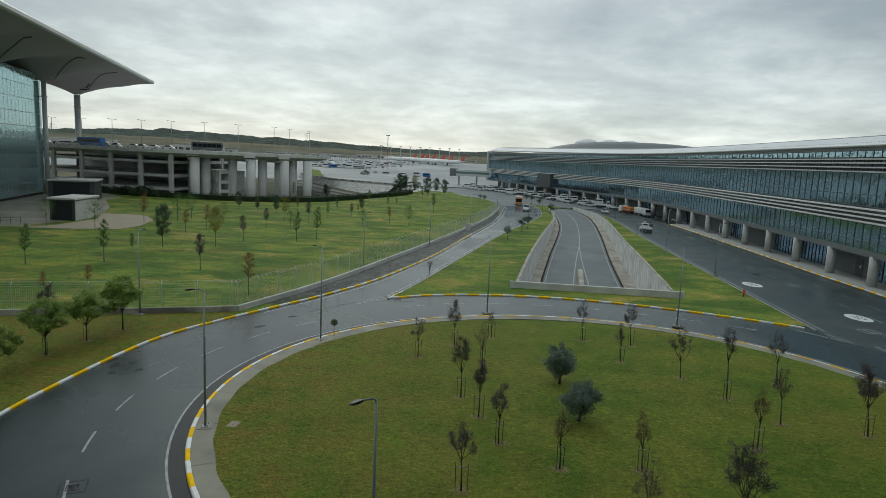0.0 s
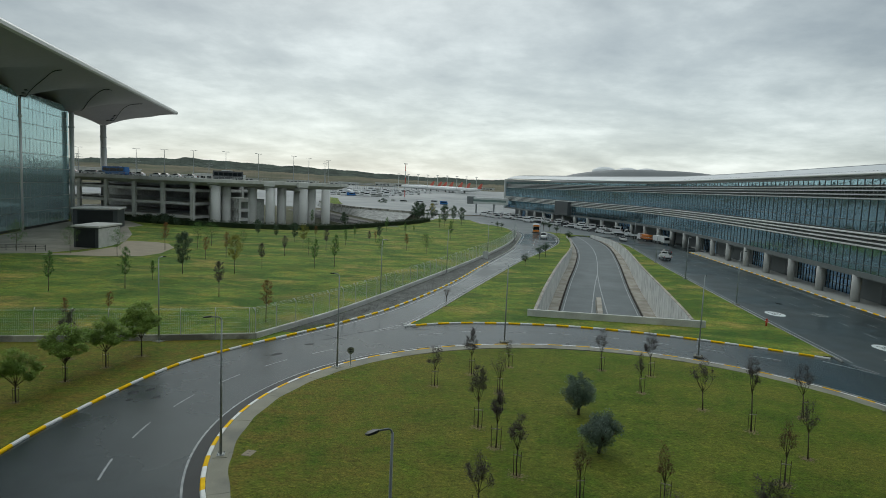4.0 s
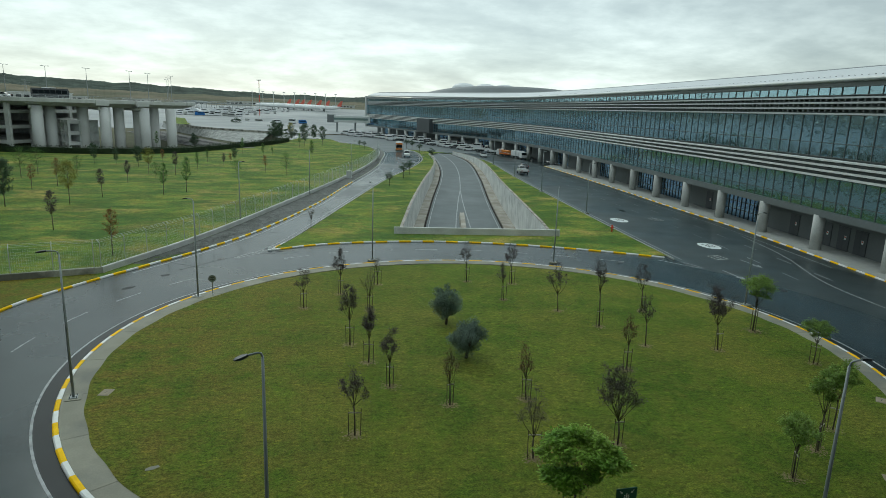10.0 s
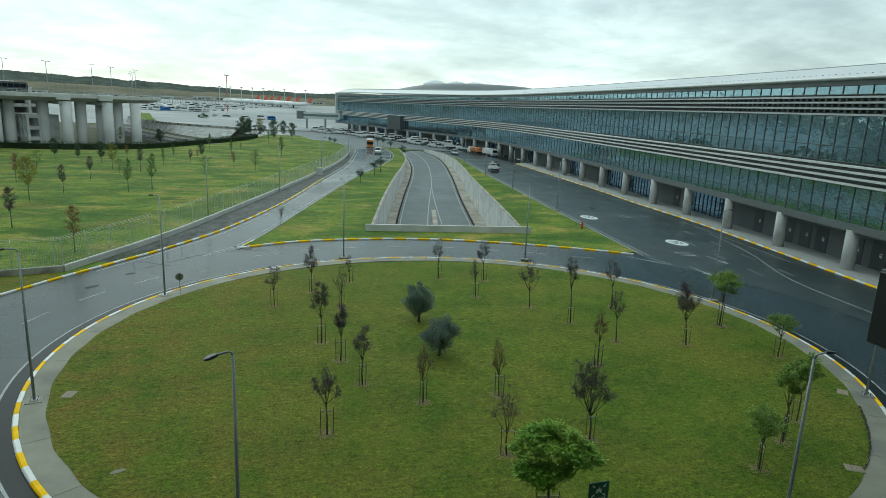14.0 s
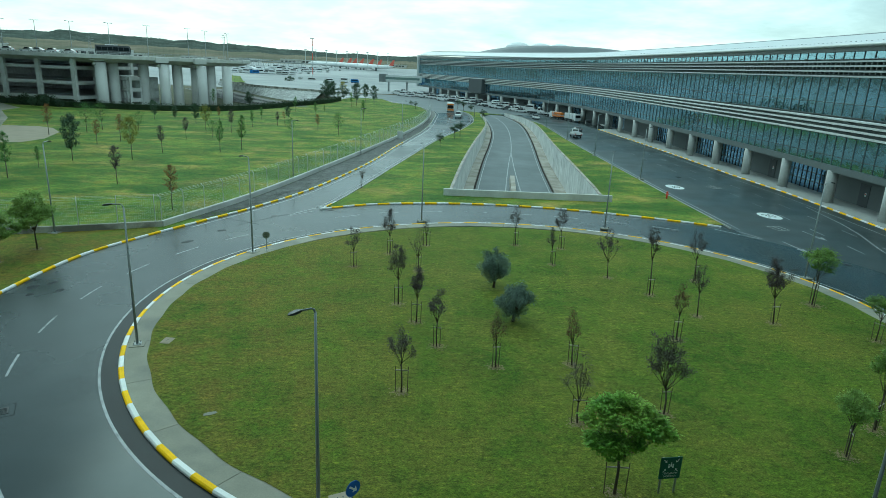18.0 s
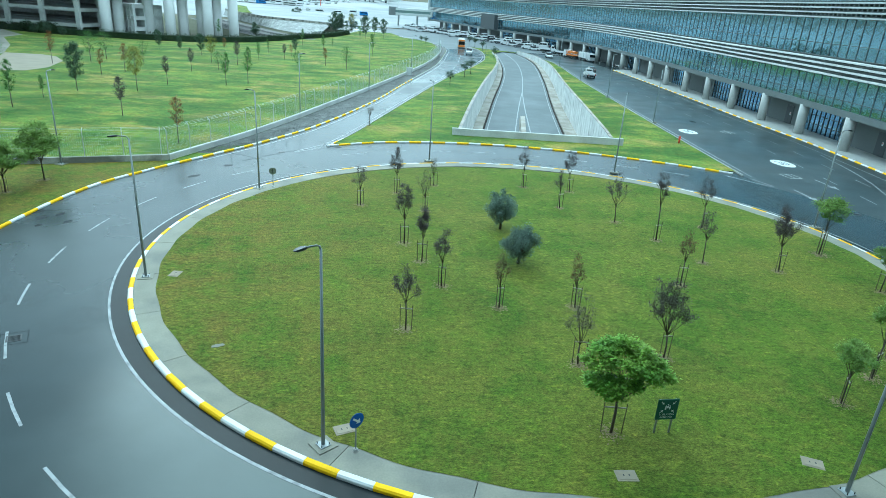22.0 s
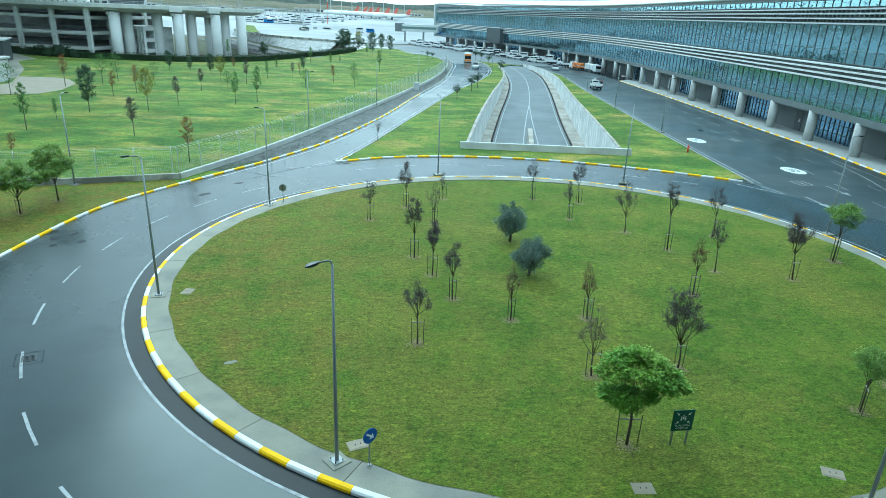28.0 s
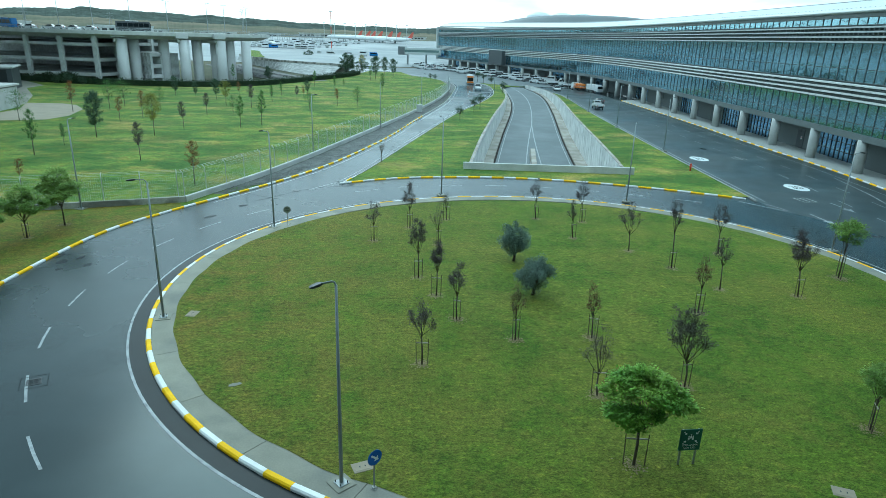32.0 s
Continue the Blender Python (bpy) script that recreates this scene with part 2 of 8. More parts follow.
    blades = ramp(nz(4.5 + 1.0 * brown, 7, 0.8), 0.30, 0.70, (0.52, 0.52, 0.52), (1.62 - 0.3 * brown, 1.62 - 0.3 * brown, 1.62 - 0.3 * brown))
    c = mix(1.0, c, blades, "MULTIPLY")
    lay = N("ShaderNodeVectorMath")
    lay.operation = "MULTIPLY"
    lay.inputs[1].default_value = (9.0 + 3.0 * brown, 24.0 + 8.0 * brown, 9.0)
    L(co.outputs["Object"], lay.inputs[0])
    tn = N("ShaderNodeTexNoise")
    tn.inputs["Scale"].default_value, tn.inputs["Detail"].default_value, tn.inputs["Roughness"].default_value = 1.0, 4, 0.8
    L(lay.outputs[0], tn.inputs["Vector"])
    tiny = ramp(tn.outputs[0], 0.38, 0.62, (0.50, 0.50, 0.50), (1.46, 1.46, 1.46))
    c = mix(1.0, c, tiny, "MULTIPLY")

    def stretched(fx, fy, detail, rough):
        v = N("ShaderNodeVectorMath")
        v.operation = "MULTIPLY"
        v.inputs[1].default_value = (fx, fy, 1.0)
        L(co.outputs["Object"], v.inputs[0])
        n = N("ShaderNodeTexNoise")
        n.inputs["Scale"].default_value, n.inputs["Detail"].default_value, n.inputs["Roughness"].default_value = 1.0, detail, rough
        n.inputs["Distortion"].default_value = 0.4
        L(v.outputs[0], n.inputs["Vector"])
        return n.outputs[0]

    # painted shade in short gaps between clumps, and pale tips, laid over by the mower
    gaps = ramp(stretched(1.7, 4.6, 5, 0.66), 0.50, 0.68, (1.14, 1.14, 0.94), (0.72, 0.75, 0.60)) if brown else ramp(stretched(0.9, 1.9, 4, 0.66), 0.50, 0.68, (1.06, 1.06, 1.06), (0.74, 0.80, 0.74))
    c = mix(1.0, c, gaps, "MULTIPLY")
    tips = ramp(stretched(2.1, 5.0, 4, 0.65), 0.55, 0.70, (0.96, 0.96, 0.96), (1.55, 1.45, 1.20))
    c = mix(1.0, c, tips, "MULTIPLY")
    if not brown:
        bands = ramp(stretched(0.11, 0.17, 6, 0.66), 0.44, 0.57, (0.60, 0.74, 0.52), (1.22, 1.17, 0.82))
        c = mix(1.0, c, bands, "MULTIPLY")
    L(c, p.inputs["Base Color"])
    b = N("ShaderNodeBump")
    b.inputs["Strength"].default_value, b.inputs["Distance"].default_value = 0.7, 0.05
    L(nz(11.0, 6, 0.75), b.inputs["Height"])
    L(b.outputs[0], p.inputs["Normal"])
    return mat


# near turf darker, far lawns paler: the view's brightness fall-off put into colour
M_GRASS = grass_material("lawn_grass")
M_GRASS_BROWN_DARK = grass_material("browned_darkened_grass", 0.42)
# the haze of the distance is mixed into these two far colours
M_FIELD = material("far_fields", (0.105, 0.108, 0.070), 0.95, vary=0.25, scale=0.012, fine=0.08, bump=0, second=(0.19, 0.165, 0.115), second_scale=0.004, spec=0.1)
M_WOOD_FAR = material("far_woods", (0.058, 0.074, 0.060), 0.95, vary=0.5, scale=0.02, fine=0.09, bump=0, spec=0.1)
M_ASPHALT = material("wet_asphalt", (0.0215, 0.0305, 0.0330), 0.23, vary=0.16, scale=0.35, fine=25, bump=0.05, bump_scale=45, second=(0.033, 0.0430, 0.0455),
                     second_at=(0.42, 0.6), second_scale=0.07, rough_vary=0.10, spec=0.27, sheen=(0.82, 0.99, 0.96))
M_DRY = material("worn_dark_asphalt", (0.041, 0.0520, 0.0540), 0.38, vary=0.16, scale=0.3, fine=22, bump=0.06, second=(0.052, 0.064, 0.066), second_scale=0.09, rough_vary=0.1, spec=0.27, sheen=(0.85, 0.99, 0.96))
M_RAMP = material("worn_grey_asphalt", (0.130, 0.150, 0.155), 0.6, vary=0.12, scale=0.4, fine=20, bump=0.2, second=(0.155, 0.175, 0.18), second_scale=0.08, spec=0.2)
M_APRON = material("apron_concrete", (0.275, 0.29, 0.29), 0.65, vary=0.18, scale=0.05, fine=1, bump=0, rough_vary=0.15, spec=0.25)
M_PLAZA = material("weathered_plaza_paving", (0.20, 0.19, 0.15), 0.7, vary=0.2, scale=0.4, fine=5, bump=0.1, second=(0.27, 0.255, 0.21), second_scale=0.12)
M_TAN = material("tan_path_concrete", (0.29, 0.25, 0.18), 0.8, vary=0.12, scale=0.5, fine=6, bump=0.1)
M_CONC = material("pale_concrete", (0.55, 0.555, 0.53), 0.75, vary=0.13, scale=0.5, fine=8, bump=0.2, bump_scale=25, second=(0.47, 0.475, 0.45), second_scale=0.35)
# paler than the deck's concrete, to lift the piers out of its shade
M_PIER = material("brightened_pale_concrete", (0.62, 0.625, 0.61), 0.7, vary=0.08, scale=0.4, fine=5, bump=0.1, second=(0.52, 0.525, 0.51), second_scale=0.2)
M_LEDGE = material("stained_ledge_concrete", (0.37, 0.345, 0.30), 0.8, vary=0.2, scale=0.5, fine=6, bump=0.2, second=(0.26, 0.235, 0.19), second_scale=0.3)
M_PAVE = material("pavement_concrete", (0.245, 0.238, 0.182), 0.7, vary=0.12, scale=0.8, fine=14, bump=0.2, bump_scale=40, second=(0.175, 0.175, 0.145), second_scale=0.35, obj_random=0.06)
M_KERB_Y = material("yellow_kerb_paint", (0.90, 0.55, 0.0), 0.6, vary=0.1, scale=2, fine=25, bump=0.1, obj_random=0.1, spec=0.12)
M_KERB_W = material("white_kerb_paint", (0.74, 0.75, 0.73), 0.5, vary=0.07, scale=2, fine=25, bump=0.1, obj_random=0.06)
M_KERB_G = material("plain_kerb_stone", (0.38, 0.39, 0.37), 0.7, vary=0.1, scale=2, fine=20, bump=0.15, obj_random=0.08)
M_LINE = material("road_paint", (0.31, 0.33, 0.335), 0.5, vary=0.2, scale=3, fine=30, bump=0.05, second=(0.16, 0.175, 0.18), second_at=(0.48, 0.68), second_scale=2.2)
M_PATCH = material("newer_asphalt_patch", (0.0055, 0.0085, 0.0105), 0.5, vary=0.3, scale=0.8, fine=20, bump=0.2, spec=0.16, sheen=(0.72, 0.93, 1.0))
M_STRIP = material("darker_wet_asphalt", (0.0085, 0.0135, 0.0150), 0.40, vary=0.2, scale=0.6, fine=22, bump=0.1, spec=0.15)
M_GUTTER = material("muddy_gutter", (0.050, 0.042, 0.036), 0.9, vary=0.3, scale=0.8, fine=6, bump=0.1, spec=0.1)
M_GRAVEL = material("grey_gravel", (0.155, 0.16, 0.15), 0.9, vary=0.3, scale=1.2, fine=9, bump=0.5, bump_scale=14, second=(0.115, 0.12, 0.11), second_scale=0.5)
M_STEEL = material("galvanised_steel", (0.33, 0.35, 0.35), 0.45, 0.7, vary=0.08, scale=1, fine=20, bump=0)
M_POLE = material("grey_pole_paint", (0.30, 0.33, 0.33), 0.45, 0.2, vary=0.08, scale=1, fine=15, bump=0)
# extra pale, to lift the wall faces from the cutting's shade
M_RWALL = material("streaked_wall_concrete", (0.74, 0.745, 0.715), 0.75, vary=0.14, scale=0.5, fine=8, bump=0.2, bump_scale=25, second=(0.62, 0.625, 0.60), second_scale=0.35)
M_ROOF = material("dull_grey_roof_sheet", (0.17, 0.185, 0.19), 0.6, 0.2, vary=0.08, scale=0.1, fine=2, bump=0)
M_DARK = material("dark_metal", (0.03, 0.035, 0.037), 0.4, 0.3, vary=0.1, bump=0)
M_CLAD = material("dark_grey_cladding", (0.075, 0.085, 0.09), 0.5, 0.2, vary=0.06, scale=0.3, fine=3, bump=0, obj_random=0.06)
M_WALL = material("grey_render", (0.15, 0.165, 0.165), 0.8, vary=0.06, scale=0.3, fine=5, bump=0.05)
M_WHITE = material("white_metal_roof", (0.62, 0.64, 0.65), 0.45, vary=0.05, scale=0.1, fine=2, bump=0)
M_FENCE_WALL = material("stained_wall_concrete", (0.37, 0.365, 0.315), 0.8, vary=0.2, scale=0.7, fine=7, bump=0.1, second=(0.15, 0.15, 0.125), second_at=(0.44, 0.6), second_scale=0.5)
M_LOUVRE = material("grey_louvre_blade", (0.42, 0.45, 0.45), 0.45, 0.1, vary=0.05, bump=0)
M_SLAT = material("pale_aluminium_slat", (0.55, 0.57, 0.56), 0.4, 0.2, vary=0.05, bump=0)
M_CANOPY = material("canopy_soffit_panels", (0.36, 0.345, 0.37), 0.55, vary=0.07, scale=0.06, fine=1.2, bump=0)
M_SPAN = material("grey_green_spandrel", (0.15, 0.17, 0.17), 0.5, vary=0.1, scale=0.3, fine=3, bump=0)
# pale base that stands in for haze over dark openings
M_INSIDE = material("dim_interior", (0.55, 0.57, 0.56), 0.8, vary=0.25, scale=0.25, fine=1.5, bump=0)
M_GLASS = glass_material("green_facade_glass", (0.42, 0.68, 0.72), 1.5, rough=0.05, coat=0.42, gloss=(0.50, 0.76, 0.91), haze_film=0.05)
M_SLAT_PALE = material("white_aluminium_blade", (0.62, 0.64, 0.62), 0.42, 0.0, vary=0.05, bump=0)
M_GLASS_B = glass_material("blue_shop_glass", (0.30, 0.48, 0.72), 1.6, coat=0.40, gloss=(0.45, 0.72, 1.0), haze_film=0.06)
M_GLASS_T = glass_material("teal_curtain_glass", (0.42, 0.60, 0.62), 1.6, rough=0.10, vary=0.1, coat=0.50, gloss=(0.62, 0.88, 0.95), haze_film=0.30)
M_BARK = material("grey_brown_bark", (0.085, 0.07, 0.055), 0.9, vary=0.25, scale=4, fine=40, bump=0.3)
M_BARK_PALE = material("pale_young_bark", (0.19, 0.165, 0.13), 0.9, vary=0.2, scale=4, fine=40, bump=0.2)
M_STAKE = material("weathered_stake_wood", (0.115, 0.098, 0.055), 0.85, vary=0.2, scale=4, fine=40, bump=0.2)
M_STAKE_TOP = material("pale_tie_bar", (0.36, 0.33, 0.27), 0.8, vary=0.1, bump=0)


def leaf(name, c, d, a=0.35):
    """Thin leaves: part of the light that falls on them shines through."""
    mat = material(name, c, 0.6, vary=0.12, scale=1.2, fine=6, bump=0, second=d, second_at=(0.4, 0.65), second_scale=0.9, island=a, spec=0.3)
    nt = mat.node_tree
    p, out = nt.nodes["Principled BSDF"], nt.nodes["Material Output"]
    tr, mx = nt.nodes.new("ShaderNodeBsdfTranslucent"), nt.nodes.new("ShaderNodeMixShader")
    mx.inputs[0].default_value = 0.45
    nt.links.new(p.inputs["Base Color"].links[0].from_socket, tr.inputs["Color"])
    nt.links.new(p.outputs[0], mx.inputs[1])
    nt.links.new(tr.outputs[0], mx.inputs[2])
    nt.links.new(mx.outputs[0], out.inputs[0])
    return mat


M_PURPLE = leaf("dusky_purple_leaves", (0.108, 0.090, 0.098), (0.106, 0.100, 0.082), 0.45)
M_RUSSET = leaf("russet_leaves", (0.17, 0.100, 0.055), (0.12, 0.11, 0.055), 0.4)
M_BARE = leaf("sparse_brown_leaves", (0.155, 0.135, 0.11), (0.15, 0.14, 0.095), 0.4)
M_OLIVE = leaf("silver_olive_leaves", (0.205, 0.270, 0.225), (0.125, 0.172, 0.138), 0.5)
M_GREEN = leaf("bright_green_leaves", (0.22, 0.39, 0.06), (0.33, 0.47, 0.085), 0.4)
M_MID = leaf("mid_green_leaves", (0.10, 0.205, 0.055), (0.155, 0.26, 0.075), 0.4)
M_SPRING = leaf("fresh_green_leaves", (0.205, 0.310, 0.068), (0.280, 0.385, 0.090), 0.4)
M_DEEP = leaf("deep_green_leaves", (0.075, 0.12, 0.075), (0.10, 0.15, 0.085), 0.4)
M_RUST = leaf("rust_orange_leaves", (0.30, 0.145, 0.055), (0.19, 0.125, 0.05), 0.35)
M_GOLD = leaf("yellow_green_leaves", (0.30, 0.27, 0.055), (0.19, 0.215, 0.05), 0.35)
M_SOIL = material("bare_soil_ring", (0.22, 0.175, 0.085), 0.95, vary=0.3, scale=3, fine=20, bump=0.5)
M_VEH_W = material("white_car_paint", (0.72, 0.73, 0.73), 0.25, vary=0.02, bump=0)
M_VEH_G = material("grey_car_paint", (0.12, 0.125, 0.13), 0.25, 0.3, vary=0.02, bump=0)
M_VEH_GLASS = material("dark_vehicle_glass", (0.012, 0.016, 0.018), 0.06, vary=0.02, bump=0)
M_TYRE = material("tyre_rubber", (0.018, 0.018, 0.018), 0.85, vary=0.1, bump=0)
M_ORANGE = material("orange_machine_paint", (0.62, 0.20, 0.02), 0.45, vary=0.08, bump=0)
M_RED = material("red_paint", (0.52, 0.055, 0.025), 0.4, vary=0.05, bump=0)
# the fins' red, dulled in colour for distance haze
M_TAIL = material("tail_red_paint", (0.50, 0.11, 0.075), 0.5, vary=0.05, bump=0)
M_REDLAMP = material("red_lamp_lens", (0.35, 0.01, 0.01), 0.2, vary=0.02, bump=0)
M_LAMPGLASS = material("clear_lamp_lens", (0.55, 0.58, 0.6), 0.12, vary=0.02, bump=0)
M_BLUE = material("sign_blue", (0.01, 0.10, 0.42), 0.4, vary=0.03, bump=0)
M_SIGNGREEN = material("sign_green", (0.008, 0.085, 0.062), 0.4, vary=0.05, bump=0)
M_SIGNWHITE = material("sign_white", (0.72, 0.76, 0.75), 0.4, vary=0.03, bump=0)
M_BUSBLUE = material("bus_blue_paint", (0.02, 0.14, 0.40), 0.3, vary=0.03, bump=0)
M_STONE = material("stone_pitching", (0.30, 0.305, 0.29), 0.85, vary=0.45, scale=0.5, fine=1.6, bump=0, island=0.25)
M_HEDGE = leaf("hedge_leaves", (0.032, 0.055, 0.028), (0.05, 0.075, 0.035), 0.45)
M_RAIL = material("railway_ballast", (0.17, 0.165, 0.155), 0.9, vary=0.2, scale=0.3, fine=3, bump=0)


# ---- mesh helpers ----
def mesh_of(bm, name, mat):
    me = bpy.data.meshes.new(name)
    bm.to_mesh(me)
    bm.free()
    for q in (mat if isinstance(mat, (list, tuple)) else (mat,)):
        me.materials.append(q)
    return me


def raw(name, verts, faces, mat, smooth=False):
    me = bpy.data.meshes.new(name)
    me.from_pydata([tuple(v) for v in verts], [], [tuple(f) for f in faces])
    me.materials.append(mat)
    if smooth:
        me.polygons.foreach_set("use_smooth", [True] * len(me.polygons))
    me.update()
    return me


def part(name, bm, mat, parent, label="", m=None):
    """Links a bmesh or a mesh as one object under a thing or a part."""
    me = bm if isinstance(bm, bpy.types.Mesh) else mesh_of(bm, name, mat)
    ob = new(name, me)
    ob.parent = parent
    if m is not None:
        ob.matrix_basis = m
    if label:
        ob["label"] = label
    return ob


def thing(name, label, category, m=None, group="", kind=""):
    ob = new(name)
    ob.empty_display_size = 0.2
    if m is not None:
        ob.matrix_basis = m
    return tagged(ob, label, category, group, kind)


def box(bm, x0, x1, y0, y1, z0, z1, bevel=0.0, m=None):
    vs = [bm.verts.new((x, y, z)) for z in (z0, z1) for x, y in ((x0, y0), (x1, y0), (x1, y1), (x0, y1))]
    fs = [bm.faces.new([vs[i] for i in f]) for f in ((3, 2, 1, 0), (4, 5, 6, 7), (0, 1, 5, 4), (1, 2, 6, 5), (2, 3, 7, 6), (3, 0, 4, 7))]
    if bevel:
        bmesh.ops.bevel(bm, geom=list({e for f in fs for e in f.edges}), offset=bevel, segments=1, affect="EDGES")
    if m is not None:
        for v in vs:
            if v.is_valid:
                v.co = m @ v.co
    return bm


def boxes(*rows, bevel=0.0):
    bm = bmesh.new()
    for r in rows:
        box(bm, *r, bevel=bevel)
    return bm


def prism(bm, pts, z0, z1):
    """A slab from a closed outline; z0 and z1 may be functions of x, y."""
    f0 = z0 if callable(z0) else (lambda x, y: z0)
    f1 = z1 if callable(z1) else (lambda x, y: z1)
    a = [bm.verts.new((x, y, f0(x, y))) for x, y in pts]
    b = [bm.verts.new((x, y, f1(x, y))) for x, y in pts]
    n = len(pts)
    bm.faces.new(b)
    bm.faces.new(a[::-1])
    for i in range(n):
        bm.faces.new((a[i], a[(i + 1) % n], b[(i + 1) % n], b[i]))
    bmesh.ops.recalc_face_normals(bm, faces=bm.faces[:])
    return bm


def tube(points, radii, sides=8, cap=True):
    """Vertices and faces of a tube along points."""
    pts = [Vector(p) for p in points]
    V, F = [], []
    for i, p in enumerate(pts):
        d = (pts[min(i + 1, len(pts) - 1)] - pts[max(i - 1, 0)]).normalized()
        a = d.orthogonal().normalized() if abs(d.z) < 0.95 else Vector((1, 0, 0))
        a = (a - d * a.dot(d)).normalized()
        b = d.cross(a)
        r = radii[i] if isinstance(radii, (list, tuple)) else radii
        for k in range(sides):
            w = 2 * math.pi * k / sides
            V.append(p + (a * math.cos(w) + b * math.sin(w)) * r)
    for i in range(len(pts) - 1):
        for k in range(sides):
            k2 = (k + 1) % sides
            F.append((i * sides + k, i * sides + k2, (i + 1) * sides + k2, (i + 1) * sides + k))
    if cap:
        F.append(tuple(range(sides))[::-1])
        F.append(tuple((len(pts) - 1) * sides + k for k in range(sides)))
    return V, F


def join(*vf):
    V, F = [], []
    for v, f in vf:
        o = len(V)
        V += list(v)
        F += [tuple(i + o for i in q) for q in f]
    return V, F


def spline(ctrl, step=1.0):
    """Points at even steps along a smooth curve through the control points."""
    c = [Vector((*p, 0)) if len(p) == 2 else Vector(p) for p in ctrl]
    c = [2 * c[0] - c[1], *c, 2 * c[-1] - c[-2]]
    fine = []
    for i in range(1, len(c) - 2):
        for k in range(24):
            t = k / 24
            a, b, d, e = c[i - 1], c[i], c[i + 1], c[i + 2]
            fine.append(0.5 * (2 * b + (d - a) * t + (2 * a - 5 * b + 4 * d - e) * t * t + (3 * b - a - 3 * d + e) * t**3))
    fine.append(c[-2])
    out, left = [fine[0]], step
    for a, b in zip(fine, fine[1:]):
        seg = (b - a).length
        at = 0.0
        while seg - at >= left:
            at += left
            out.append(a.lerp(b, at / seg))
            left = step
        left -= seg - at
    return out


def offset(pts, d):
    """A curve moved sideways in plan, to its left for a positive d."""
    out = []
    for i, p in enumerate(pts):
        t = (pts[min(i + 1, len(pts) - 1)] - pts[max(i - 1, 0)])
        t.z = 0
        t.normalize()
        out.append(p + Vector((-t.y, t.x, 0)) * d)
    return out


def strip(a, b, z=None):
    """Faces between two curves."""
    V, F = [], []
    for p, q in zip(a, b):
        V += [(p.x, p.y, p.z if z is None else z), (q.x, q.y, q.z if z is None else z)]
    for i in range(len(V) // 2 - 1):
        F.append((2 * i, 2 * i + 1, 2 * i + 3, 2 * i + 2))
    return V, F


def xy(pts):
    return [(p.x, p.y) for p in pts]


# ---- plan ----
ISLAND, R_KERB, R_GRASS = Vector((10.56, 36.94, 0)), 24.23, 22.85
SQUASH = 0.956  # the island is a little shorter along the view than across it
OUTER = spline([(-18.0, 8.5), (-21.8, 18.5), (-23.6, 30), (-23.4, 38), (-22.0, 47.5), (-19.2, 53.6), (-15.9, 59.2), (-11.8, 66.2), (-6.9, 77), (-0.6, 97.5), (4.9, 121),
                (13.2, 156), (18.2, 188), (21.0, 212), (19.5, 232), (15, 252)], 1.35)
TRI_NEAR = spline([(-5.4, 65.3), (0.1, 68.0), (6.4, 69.1), (12.9, 69.1), (19.1, 68.0), (25.0, 66.0), (30.4, 63.6), (35.3, 60.9), (37.3, 59.5)], 1.35)
TRI_RIGHT = spline([(37.4, 59.4), (38.6, 74.6), (40.6, 97.8), (44.6, 140), (48.4, 172), (49.3, 186), (47.9, 200), (45.2, 214)], 1.35)
TRI_LEFT = spline([(-5.4, 65.3), (-2.5, 74.3), (4.2, 99), (13.4, 132), (21.9, 157), (28.4, 180), (31.3, 199), (32.2, 216), (30.6, 229)], 1.35)
WALL_L = spline([(9.5, 74.2), (14.2, 97.5), (20.8, 127), (26.6, 151), (31.0, 172), (33.6, 190), (35.2, 206)], 2.0)
WALL_R = spline([(27.6, 72.2), (31.5, 95), (36.2, 123), (42.0, 155), (44.9, 175), (46.1, 193), (44.6, 213)], 2.0)
T_KERB = spline([(51.8, 20), (52.6, 36), (53.5, 46), (54.8, 56), (56.3, 68), (57.6, 80), (58.4, 97), (60.4, 125), (62.4, 165), (62.6, 196), (58, 228), (48, 262)], 1.35)
FACADE_CURVE = [(53.2, 16.5), (54.6, 30), (56.5, 52), (58.9, 74.6), (60.2, 87), (61.7, 106), (63.4, 128), (65.0, 152), (66.2, 177), (66.0, 202), (63.0, 228), (57.4, 249),
                (50.8, 269), (42.5, 296), (33.5, 330), (25.6, 362)]


def ramp_z(y):
    return float(np.interp(y, (60, 74, 106, 120, 136, 150, 165, 180, 200, 216), (-5.5, -5.1, -4.1, -3.7, -3.15, -2.6, -2.0, -1.3, -0.5, 0.0)))


def ground_z(x, y):
    """Flat round the roundabout, rising slowly over the airfield to wooded hills."""
    r = math.hypot(x, y)
    z = float(np.interp(r, (330, 660, 1500, 4200), (0, 9.0, 12.5, 14.0)))
    a = math.degrees(math.atan2(x, y))
    if r > 1600:
        ridge = float(np.interp(a, (-22, -12, -4, 12, 40), (9.0, 12.0, 15.0, 16.0, 16.0)))
        n = 0.75 + 0.5 * noise.fractal(Vector((x / 500, y / 500, 0)), 1.0, 2.0, 4)
        z += ridge * n * float(np.interp(r, (1600, 2700, 4200), (0, 1, 0.2)))
    return z


